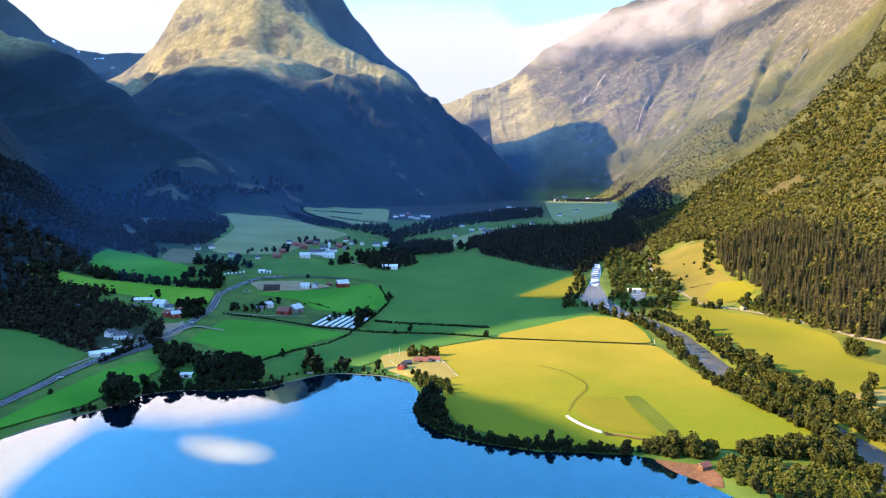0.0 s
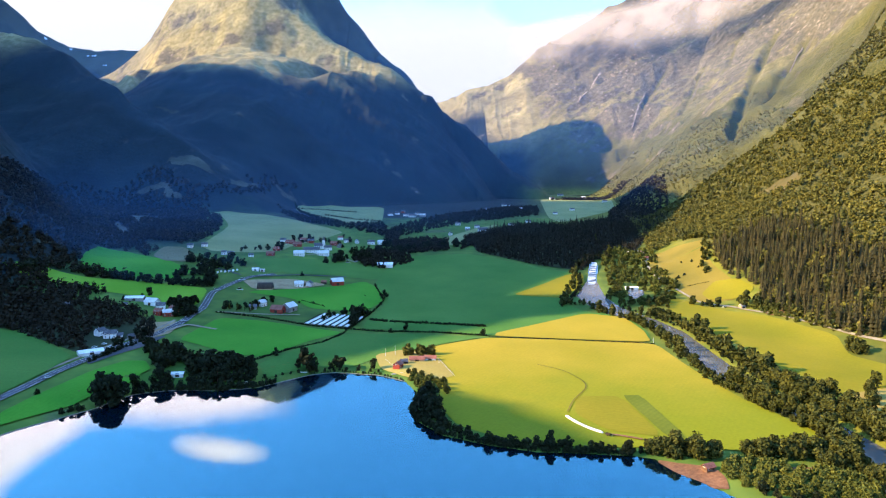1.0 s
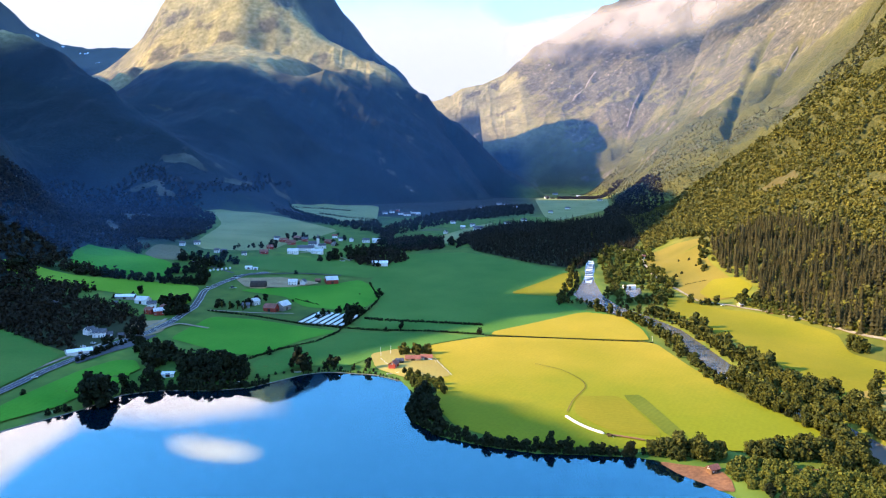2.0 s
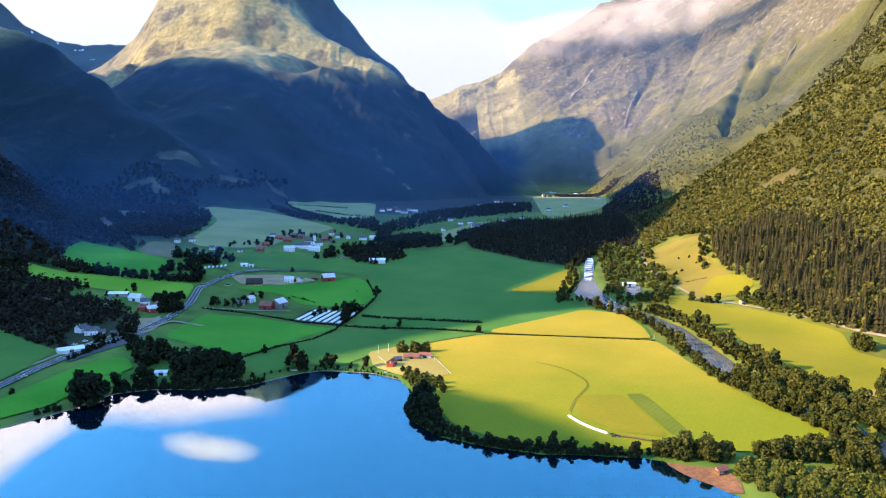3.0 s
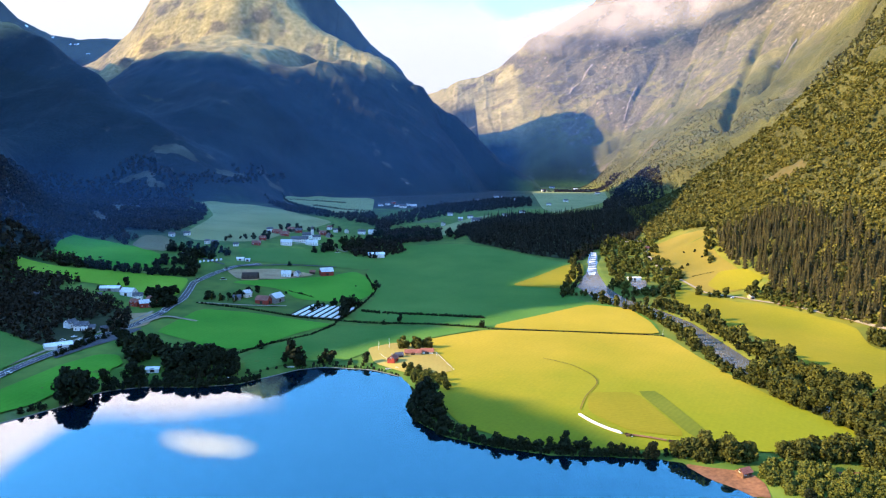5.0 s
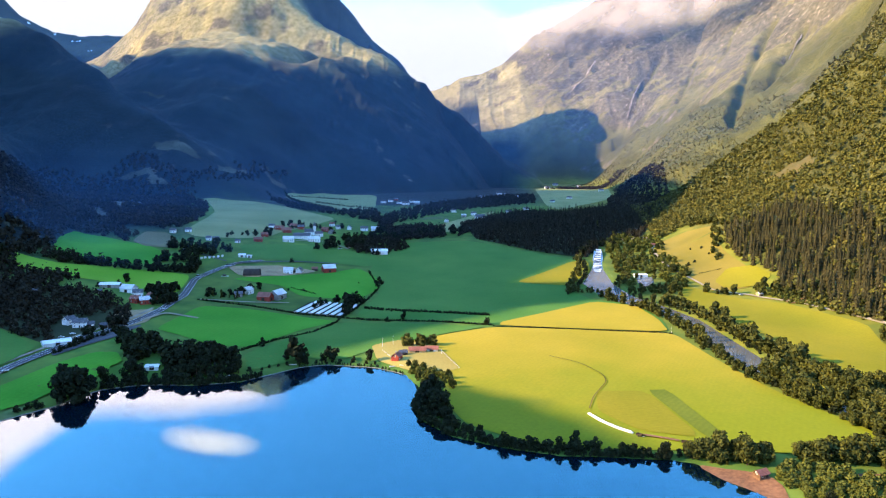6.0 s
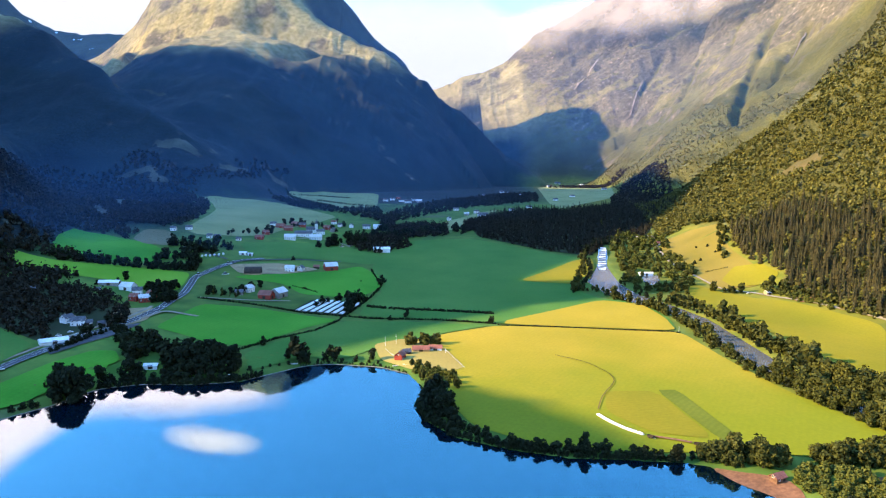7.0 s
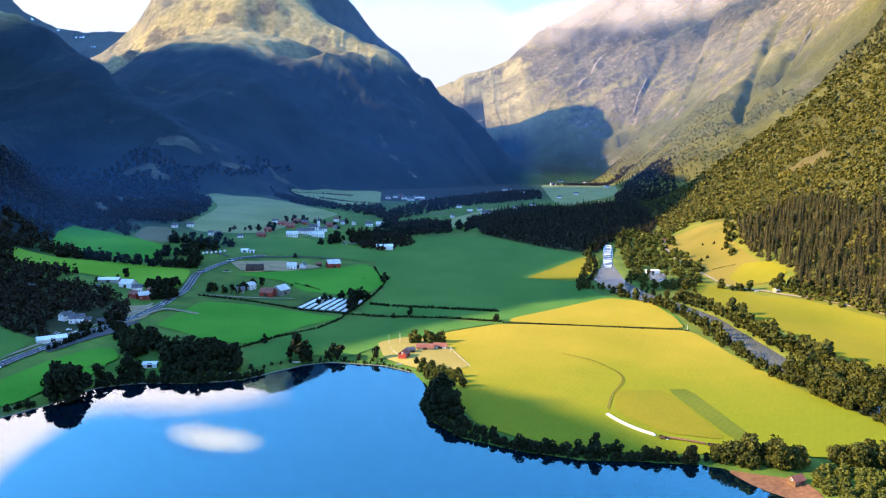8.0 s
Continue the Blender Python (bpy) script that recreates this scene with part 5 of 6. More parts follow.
for (group, kind), rows in rest.items():
    shapes = [thinned(crown_of(k).data, 4 if kind in ("broad", "dark", "poplar") else 2) for k in KINDS[kind]]
    stacked("trees" if kind != "shrub" else "shrubs", shapes, np.array(rows), {"broad": LEAF, "poplar": LEAF, "willow": LEAF_PALE}.get(kind, LEAF_DARK),
            "distant leafy " + group)


def scatter(x0, x1, y0, y1, gap, keep, size=(0.85, 1.45), kinds=3):
    """Places on a loose grid where keep(x, y, z) allows."""
    gx, gy = np.meshgrid(np.arange(x0, x1, gap), np.arange(y0, y1, gap))
    x, y = gx.ravel() + WOOD_RNG.uniform(-0.5, 0.5, gx.size) * gap, gy.ravel() + WOOD_RNG.uniform(-0.5, 0.5, gx.size) * gap
    z = land(x, y)
    ok = keep(x, y, z)
    x, y, z = x[ok], y[ok], z[ok]
    n = len(x)
    return np.stack([x, y, z - 0.4, WOOD_RNG.uniform(*size, n), WOOD_RNG.uniform(0, 6.28, n), WOOD_RNG.integers(0, kinds, n)], 1)


MEADOW = [(344.8, 1157.9), (406.0, 1168.3), (435.3, 1091.1), (394.5, 973.5), (392.5, 889.3), (399.3, 847.6), (379.0, 802.8), (386.4, 744.7), (392.3, 667.9), (407.3, 621.3), (420, 560), (350, 500), (250, 700), (280, 1000)]
SCAR = [(549.1, 1184.4), (578.9, 1161.5), (581.8, 1107.4), (568.9, 1072.1), (545.2, 1074.6), (538.0, 1120.0)]


def beyond(x, y):
    """Metres up the eastern slope from its foot."""
    d, side, _ = along(x, y, RIGHT_FOOT)
    return np.where(side < 0, d, -d)


def east_wood(x, y, z):
    up = beyond(x, y)
    thin = rough(x, y, 120, 3, 71)
    return (up > -12) & ~inside(x, y, MEADOW) & ~inside(x, y, SCAR) & (x < 0.70 * y + 70) & (z < 470 + 0.5 * np.clip(x - 600, 0, 500) + 140 * thin) & (thin > -0.75 + 0.0012 * z) & (y < 1600 + 260 * thin + 0.9 * np.clip(x - 750, 0, None))


def spruce_stand(x, y, z):
    up = beyond(x, y)
    thin = rough(x, y, 90, 3, 91)
    return (up > -8) & (up < 140 + 80 * thin) & (y < 1000 + 60 * thin) & (y > 540) & ~inside(x, y, MEADOW) & (x < 0.70 * y + 70) & (z < 108 + 60 * thin)


stacked("east_far_woodland", FAR_BROAD, scatter(380, 1700, 1300, 2600, 8.5, east_wood, (0.7, 1.3)), LEAF_EAST, "mixed green woodland high on the sunlit mountainside")
stacked("east_woodland", LOW_BROAD, scatter(300, 1100, 480, 1300, 8.0, lambda x, y, z: east_wood(x, y, z) & (~spruce_stand(x, y, z) | (rough(x, y, 35, 2, 44) > -0.02)), (0.65, 1.55)), LEAF_EAST, "mixed green woodland on the sunlit mountainside")
stacked("spruce_woodland", LOW_SPRUCE, scatter(330, 760, 480, 1150, 7.4, spruce_stand, (0.6, 1.6)), NEEDLE, "dense dark spruce stand above the forest track")
tagged(sheet("scar", SCAR, FIELD["scrub"], 0.8, 10, "bare brown clearing in the mountain wood", "clearing", ragged=9.0), kind="structure")

CLEARINGS = [[(-474, 906), (-488, 948), (-494, 1002), (-458, 1008), (-389, 984), (-334, 931), (-342, 884), (-390, 876), (-432, 876), (-456, 874)],
             [(-495.6, 774.8), (-477.0, 820.7), (-447.7, 842.4), (-384.0, 857.1), (-286.0, 847.3), (-270.4, 761.7), (-304.5, 763.9), (-361.1, 790.0), (-426.4, 801.1), (-452.9, 789.3), (-470.3, 774.8)],
             [(-436.8, 613.9), (-414.9, 627.5), (-386.2, 632.3), (-332.9, 593.2), (-306.1, 570.6), (-306.8, 529.1), (-311.4, 467.0), (-318.3, 442.9)],
             [(-600, 1790), (-560, 1830), (-480, 1840), (-302, 1546), (-193, 1403), (-213, 1303), (-248, 1173), (-256, 1085), (-293, 1063), (-348, 1051), (-371, 1069), (-410, 1284), (-432, 1412), (-499, 1589)],
             [(-464.0, 2154.6), (-349.4, 2283.9), (-157.3, 2249.2), (-124.1, 1582.7), (-209.4, 1531.3), (-322.7, 1729.2)]]


def east_scrub(x, y, z):
    thin = rough(x, y, 140, 3, 73)
    return (beyond(x, y) > 10) & (z < 380 + 130 * thin + 350 * step(2900, 2300, y)) & (thin > -0.7 + 0.0014 * z)


def west_wood(x, y, z):
    d, side, _ = along(x, y, LEFT_FOOT)
    up = np.where(side > 0, d, -d)
    thin = rough(x, y, 130, 3, 23)
    rise = z - np.interp(y, FLOOR_Y, FLOOR_Z)
    ok = ((up > -30 + 60 * thin) | ((y > 1075) & (x < -395 - 0.29 * (y - 1070) + 20 * thin)) | ((rise > 55 + 25 * thin) & (y > 1000))) & (x > -0.72 * y - 60) & (z < 270 + 90 * thin) & ((y < 1250) | (z < 185 + 60 * thin))
    for ring in CLEARINGS + OPEN_GROUND:
        ok &= ~inside(x, y, ring)
    return ok & (thin > -0.85)


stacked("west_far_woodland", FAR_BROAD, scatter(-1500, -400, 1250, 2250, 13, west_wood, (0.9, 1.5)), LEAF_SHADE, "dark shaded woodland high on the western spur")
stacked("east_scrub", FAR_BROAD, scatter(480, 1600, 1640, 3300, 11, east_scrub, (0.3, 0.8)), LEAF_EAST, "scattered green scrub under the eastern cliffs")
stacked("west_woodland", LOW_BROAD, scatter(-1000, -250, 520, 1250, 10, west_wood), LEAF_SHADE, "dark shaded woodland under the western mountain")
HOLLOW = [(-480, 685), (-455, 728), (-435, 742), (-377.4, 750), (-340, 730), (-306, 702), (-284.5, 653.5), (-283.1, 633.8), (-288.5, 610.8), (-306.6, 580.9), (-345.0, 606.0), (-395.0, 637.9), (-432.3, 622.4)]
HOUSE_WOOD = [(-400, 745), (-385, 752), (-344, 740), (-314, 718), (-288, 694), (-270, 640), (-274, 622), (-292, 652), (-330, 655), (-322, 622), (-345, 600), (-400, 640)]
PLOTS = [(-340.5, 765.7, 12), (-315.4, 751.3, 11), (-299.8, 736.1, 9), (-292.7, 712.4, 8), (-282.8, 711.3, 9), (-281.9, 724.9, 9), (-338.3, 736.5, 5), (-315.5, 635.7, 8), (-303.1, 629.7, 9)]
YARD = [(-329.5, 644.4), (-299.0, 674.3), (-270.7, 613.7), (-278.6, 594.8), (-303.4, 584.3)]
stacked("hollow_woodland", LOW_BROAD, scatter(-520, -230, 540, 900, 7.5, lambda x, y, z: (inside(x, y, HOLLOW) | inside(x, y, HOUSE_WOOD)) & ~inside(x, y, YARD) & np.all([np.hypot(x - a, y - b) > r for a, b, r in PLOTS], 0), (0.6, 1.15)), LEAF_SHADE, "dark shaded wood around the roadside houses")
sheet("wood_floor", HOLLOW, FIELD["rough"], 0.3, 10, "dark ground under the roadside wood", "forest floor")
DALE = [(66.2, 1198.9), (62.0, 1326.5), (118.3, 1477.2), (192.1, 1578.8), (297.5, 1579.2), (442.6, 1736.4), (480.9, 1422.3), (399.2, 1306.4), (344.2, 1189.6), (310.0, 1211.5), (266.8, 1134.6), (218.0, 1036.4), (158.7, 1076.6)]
sheet("forest_floor", DALE, FIELD["rough"], 0.8, 16, "dark forest floor under the dale wood", "forest floor")
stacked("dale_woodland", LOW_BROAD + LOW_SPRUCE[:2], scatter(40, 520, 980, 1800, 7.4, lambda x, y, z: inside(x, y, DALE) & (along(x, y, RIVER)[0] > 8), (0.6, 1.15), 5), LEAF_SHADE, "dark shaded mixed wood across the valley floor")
COPSE = [(-485.9, 2055.4), (-306.2, 1640.6), (-209.4, 1531.3), (-122.3, 1560.2), (-95.3, 1357.9), (-200.9, 1468.5), (-318.2, 1564.8)]
COPSE_2 = [(-560, 1300), (-640, 1740), (-513.6, 1605.5), (-440.0, 1400), (-416, 1280), (-385, 1100), (-434.5, 1074.6), (-487.0, 1072.4)]
COPSE_3 = [(-95.3, 1357.9), (-5.0, 1495.5), (106.2, 1677.4), (274.4, 1872.7), (330.7, 2259.1), (212.2, 2199.4), (24.9, 1873.0), (-83.9, 1571.7)]
CLUMPS = [[(-136.2, 1085.0), (-128.2, 1144.0), (-83.7, 1191.8), (-50.9, 1170.8), (-42.5, 1104.2), (-82.7, 1050.1), (-117.3, 1045.6)], [(-82.1, 1169.1), (16.2, 1211.2), (22.1, 1326.3), (-49.3, 1342.2), (-85.3, 1291.9)], [(-482.1, 775.4), (-484.9, 811.1), (-474.8, 828.8), (-451.4, 793.6), (-461.6, 759.9)],
          [(36.5, 1210.8), (70.7, 1282.2), (136.3, 1407.5), (118.3, 1477.2), (52.5, 1366.2)], [(-110.6, 1409.8), (-82.7, 1549.2), (-77.1, 1281.8), (-93.9, 1248.9)]]
SIDE_DALE = [(444, 1600), (452, 1810), (520, 2050), (600, 2260), (650, 2420), (740, 2420), (735, 2230), (690, 2050), (640, 1800), (540, 1600)]
# trees added to stand in for shade on the far valley floor
SHADE_BELT = [(455, 2790), (560, 2830), (690, 2900), (800, 2960), (815, 2880), (720, 2790), (600, 2775)]
stacked("side_woodland", FAR_BROAD, scatter(400, 850, 1580, 3000, 11, lambda x, y, z: inside(x, y, SIDE_DALE) | inside(x, y, SHADE_BELT), (0.9, 1.5)), LEAF_SHADE, "dark shaded wood in the mouth of the side valley")
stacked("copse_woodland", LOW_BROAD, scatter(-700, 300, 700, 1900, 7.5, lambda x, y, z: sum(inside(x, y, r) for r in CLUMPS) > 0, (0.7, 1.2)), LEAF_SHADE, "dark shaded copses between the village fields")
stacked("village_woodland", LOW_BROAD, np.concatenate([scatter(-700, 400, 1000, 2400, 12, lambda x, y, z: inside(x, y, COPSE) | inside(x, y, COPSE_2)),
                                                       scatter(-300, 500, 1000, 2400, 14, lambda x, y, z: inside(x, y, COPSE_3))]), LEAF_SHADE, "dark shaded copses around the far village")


# ---- buildings ----
def part(name, bm, mat, parent, label="", at=None):
    """Links a bmesh, or a ready mesh, as one object under a thing or a part."""
    if isinstance(bm, bmesh.types.BMesh):
        me = bpy.data.meshes.new(name)
        bm.to_mesh(me)
        bm.free()
        me.materials.append(mat)
    else:
        me = bm
    ob = new(name, me)
    ob.parent = parent
    if at is not None:
        ob.matrix_basis = at
    if label:
        tagged(ob, label)
    return ob


def box(bm, x0, x1, y0, y1, z0, z1, bevel=0.0):
    r = bmesh.ops.create_cube(bm, size=1.0, matrix=Matrix.LocRotScale(((x0 + x1) / 2, (y0 + y1) / 2, (z0 + z1) / 2), None, (x1 - x0, y1 - y0, z1 - z0)))
    if bevel:
        bmesh.ops.bevel(bm, geom=list({e for v in r["verts"] for e in v.link_edges}), offset=bevel, segments=1, affect="EDGES")
    return r["verts"]


def boxes(*rows, bevel=0.0):
    bm = bmesh.new()
    for row in rows:
        box(bm, *row, bevel=bevel)
    return bm


def ready(name, bm, mat):
    me = bpy.data.meshes.new(name)
    bm.to_mesh(me)
    bm.free()
    me.materials.append(mat)
    return me


# window and door meshes are shared by all houses; each faces -y
WINDOW_FRAME = ready("window_frame", boxes((-0.62, 0.62, -0.09, 0.03, 0, 0.12), (-0.62, 0.62, -0.07, 0.03, 1.28, 1.4), (-0.62, -0.5, -0.07, 0.03, 0.12, 1.28), (0.5, 0.62, -0.07, 0.03, 0.12, 1.28), (-0.05, 0.05, -0.06, 0.03, 0.12, 1.28)), PAINT_WHITE)
WINDOW_PANE = ready("pane", boxes((-0.5, 0.5, -0.03, 0.02, 0.12, 1.28)), GLASS)
DOOR_LEAF = ready("door", boxes((-0.5, 0.5, -0.08, 0.03, 0, 2.05), (-0.32, 0.32, -0.1, -0.08, 1.1, 1.9), (-0.32, 0.32, -0.1, -0.08, 0.2, 0.9)), DARK_WOOD)
BARN_DOOR = ready("barn_door", boxes((-1.6, 0.0, -0.1, 0.03, 0, 3.0), (0.04, 1.6, -0.1, 0.03, 0, 3.0), (-1.5, -0.1, -0.14, -0.1, 1.4, 1.6), (0.12, 1.5, -0.14, -0.1, 1.4, 1.6)), DARK_WOOD)


def gable_body(length, width, height, rise):
    bm = bmesh.new()
    h, w = length / 2, width / 2
    ends = []
    for x in (-h, h):
        ends.append([bm.verts.new((x, y, z)) for y, z in ((-w, -1.5), (w, -1.5), (w, height), (0, height + rise), (-w, height))])
    bm.faces.new(ends[0][::-1])
    bm.faces.new(ends[1])
    for k in range(5):
        a, b = k, (k + 1) % 5
        bm.faces.new((ends[0][a], ends[0][b], ends[1][b], ends[1][a]))
    bmesh.ops.recalc_face_normals(bm, faces=bm.faces)
    return bm


def gable_roof(length, width, height, rise, eave=0.5, thick=0.22):
    """Two slabs that meet at the ridge, proud of the walls all round."""
    bm = bmesh.new()
    h, w = length / 2 + eave, width / 2
    slope = rise / w
    for s in (-1, 1):
        lo, hi = height - eave * slope, height + rise
        prof = [(s * (w + eave), lo + 0.03), (0, hi + 0.03), (0, hi + 0.03 + thick), (s * (w + eave), lo + 0.03 + thick)]
        ends = [[bm.verts.new((x, y, z)) for y, z in prof] for x in (-h, h)]
        bm.faces.new(ends[0][::-1])
        bm.faces.new(ends[1])
        for k in range(4):
            bm.faces.new((ends[0][k], ends[0][(k + 1) % 4], ends[1][(k + 1) % 4], ends[1][k]))
    bmesh.ops.recalc_face_normals(bm, faces=bm.faces)
    return bm


WALLS = {"white": PAINT_WHITE, "red": PAINT_RED, "ochre": PAINT_OCHRE, "grey": PAINT_GREY, "brown": PAINT_BROWN, "dark": DARK_WOOD}
ROOFS = {"slate": SLATE, "clay": TILE_RED, "metal": METAL_PALE, "film": PLASTIC}
WALL_WORDS = {"white": "white wooden", "red": "red wooden", "ochre": "ochre wooden", "grey": "grey wooden", "brown": "brown wooden", "dark": "dark tarred wooden"}
ROOF_WORDS = {"slate": "dark slate roof", "clay": "red tiled roof", "metal": "pale metal roof", "film": "white sheeted roof"}


def house(xy, turn, length, width, height, wall, roof, kind="house", group="houses of the valley", chimney=True, windows=True, pitch=0.8, tower=False):
    """A gabled building with walls, roof, windows, a door and a chimney. turn: degrees of its long side from x."""
    x, y = xy
    root = new(kind)
    rise = width / 2 * pitch
    part("wall", gable_body(length, width, height, rise), WALLS[wall], root)
    roof_ob = part("roof", gable_roof(length, width, height, rise), ROOFS[roof], root)
    if chimney:
        part("chimney", boxes((-length * 0.2 - 0.35, -length * 0.2 + 0.35, -0.35, 0.35, height + rise - 0.6, height + rise + 1.1), (-length * 0.2 - 0.42, -length * 0.2 + 0.42, -0.42, 0.42, height + rise + 1.1, height + rise + 1.25)), STONE, roof_ob)
    if windows:
        n = max(2, int(length / 3.2))
        for storey in range(1 if height < 4 else 2):
            for k in range(n):
                px = (k + 0.5) / n * length - length / 2
                for side, rz in ((-1, 0), (1, 180)):
                    if storey == 0 and k == n // 2 and side == -1:
                        continue
                    f = part("window", WINDOW_FRAME, None, root, at=pose(px, side * (width / 2 + 0.02), 0.9 + 2.6 * storey, 0, 0, rz))
                    part("pane", WINDOW_PANE, None, f)
        for s, rz in ((1, 90), (-1, -90)):
            f = part("window", WINDOW_FRAME, None, root, at=pose(s * (length / 2 + 0.02), 0, height - 0.2, 0, 0, rz))
            part("pane", WINDOW_PANE, None, f)
        part("door", DOOR_LEAF, None, root, at=pose((n // 2 + 0.5) / n * length - length / 2, -width / 2 - 0.02, 0, 0, 0, 0))
    else:
        part("barn_door", BARN_DOOR, None, root, at=pose(0, -width / 2 - 0.02, 0, 0, 0, 0))
        part("barn_door", BARN_DOOR, None, root, at=pose(length / 2 + 0.02, 0, 0, 0, 0, 90))
    if tower:
        part("tower", boxes((length / 2 - 0.5, length / 2 + 3.7, -2.1, 2.1, -1, height + rise + 4.5)), WALLS[wall], root)
        bm = bmesh.new()
        bmesh.ops.create_cone(bm, segments=4, radius1=3.3, radius2=0.1, depth=7.5, cap_ends=True, matrix=Matrix.Translation((length / 2 + 1.6, 0, height + rise + 8.2)) @ Matrix.Rotation(radians(45), 4, "Z"))
        part("spire", bm, SLATE, root, "pointed slate spire")
    root.matrix_basis = pose(x, y, gz(x, y), 0, 0, turn)
    return tagged(root, f"{WALL_WORDS[wall]} {kind.replace('_', ' ')} with a {ROOF_WORDS[roof]}", kind.replace("_", " "), group)


# roadside hamlet under the western slope
HAMLET = "hamlet by the road"
house((-340.5, 765.7), 4, 20, 8, 3.2, "grey", "film", "barn", HAMLET, False, False, 0.5)
house((-315.4, 751.3), -20, 15, 9, 4.2, "white", "metal", "barn", HAMLET, False, False)
house((-299.8, 736.1), 15, 9, 7, 4.4, "white", "slate", "house", HAMLET)
house((-292.7, 712.4), -10, 8, 6.5, 4.2, "red", "clay", "house", HAMLET)
house((-282.8, 711.3), 30, 10, 7, 4.2, "red", "metal", "house", HAMLET)
house((-281.9, 724.9), -35, 9, 7, 4.2, "red", "clay", "house", HAMLET)
house((-338.3, 736.5), 10, 5, 4, 2.6, "white", "slate", "shed", HAMLET, False, False)
house((-315.5, 635.7), 70, 9, 6.5, 4.4, "white", "slate", "house", HAMLET)
house((-303.1, 629.7), 12, 11, 7, 4.6, "white", "slate", "house", HAMLET)
house((-296.3, 631.2), 20, 7, 5, 2.8, "white", "slate", "shed", HAMLET, False, False)
house((-284.0, 629.9), 50, 6, 5, 2.8, "grey", "slate", "shed", HAMLET, False, False)
house((-297, 581), 40, 19, 10, 2.4, "white", "film", "barn", HAMLET, False, False, 0.35)
house((-207.7, 540.8), 5, 9, 5, 2.4, "white", "film", "boathouse", HAMLET, False, False, 0.5)
house((-391.3, 718.8), 5, 6, 4, 2.6, "white", "slate", "shed", HAMLET, False, False)
# farms in the middle of the valley
FARM = "farms in the valley meadows"
house((-183.6, 896.3), 5, 11, 8, 4.4, "white", "metal", "farmhouse", FARM)
house((-171.4, 903.3), 80, 9, 7, 4.2, "white", "slate", "farmhouse", FARM)
house((-155.7, 923.1), 5, 7, 5, 2.8, "dark", "clay", "shed", FARM, False, False)
house((-137.8, 922.7), 25, 16, 11, 5.2, "red", "metal", "barn", FARM, False, False)
house((-204.7, 787.5), 65, 10, 7.5, 4.6, "white", "metal", "farmhouse", FARM)
house((-210.0, 770.3), 10, 8, 6, 3, "grey", "slate", "shed", FARM, False, False)
house((-180.5, 763.2), -15, 14, 10, 4.2, "red", "clay", "barn", FARM, False, False)
house((-170.2, 774.9), 70, 17, 11, 5.2, "grey", "metal", "barn", FARM, False, False)
house((-258.9, 965.5), 5, 9, 6, 2.8, "white", "film", "shed", FARM, False, False, 0.5)
house((-249.1, 964.9), 5, 6, 5, 2.4, "white", "metal", "shed", FARM, False, False, 0.5)
house((-83.5, 1060.7), 6, 24, 12, 4.4, "white", "film", "barn", FARM, False, False, 0.45)
# village
VILLAGE = "village houses on the rise"
for xy, turn, l, w, h, boards, tiles in (
    ((-274.7, 1208.8), 10, 10, 7, 4.2, "white", "slate"), ((-257.7, 1186.3), -8, 14, 8, 4.4, "red", "clay"), ((-240.8, 1166.6), 12, 14, 9, 4.4, "red", "clay"),
    ((-219.8, 1076.6), 4, 16, 9, 4.4, "white", "metal"), ((-206.9, 1114.5), 3, 26, 10, 5.2, "white", "slate"), ((-185.6, 1098.1), 0, 18, 9, 4.4, "white", "metal"),
    ((-187.8, 1157.6), 20, 12, 8, 4.4, "white", "slate"), ((-185.7, 1214.5), -15, 12, 8, 4.4, "red", "clay"), ((-172.8, 1195.0), 70, 10, 7, 4.2, "grey", "slate"),
    ((-228.8, 1222.7), 15, 11, 8, 4.4, "red", "slate"), ((-242.7, 1230.9), -20, 12, 8, 4.4, "dark", "clay"), ((-260.2, 1095.9), 35, 9, 7, 4.2, "red", "clay"),
    ((-260.7, 1059.8), 0, 12, 7, 3.4, "red", "clay"), ((-286.0, 1042.3), 5, 7, 5, 2.8, "white", "slate"), ((-316.3, 1041.6), 0, 8, 6, 3.4, "white", "slate"),
    ((-326.7, 1041.6), 0, 7, 6, 3.4, "white", "slate"), ((-170.6, 1260.9), 20, 7, 6, 4.2, "white", "slate"), ((-150.8, 1261.9), 80, 7, 6, 4.6, "white", "slate"),
    ((-124.4, 1261.6), 10, 13, 8, 4.6, "white", "slate"), ((-106.1, 1269.2), -5, 13, 8, 4.6, "white", "metal"), ((-185.7, 1292.4), 0, 9, 7, 4.2, "white", "clay"),
    ((-384.8, 1060.8), 0, 8, 6, 3.4, "white", "slate"), ((-367.0, 1073.6), 10, 9, 6, 3.4, "white", "slate"),
):
    house(xy, turn, l, w, h, boards, tiles, "house", VILLAGE)
house((-203.8, 1161.1), 5, 14, 8, 5.5, "white", "slate", "church", VILLAGE, False, True, 1.1, True)
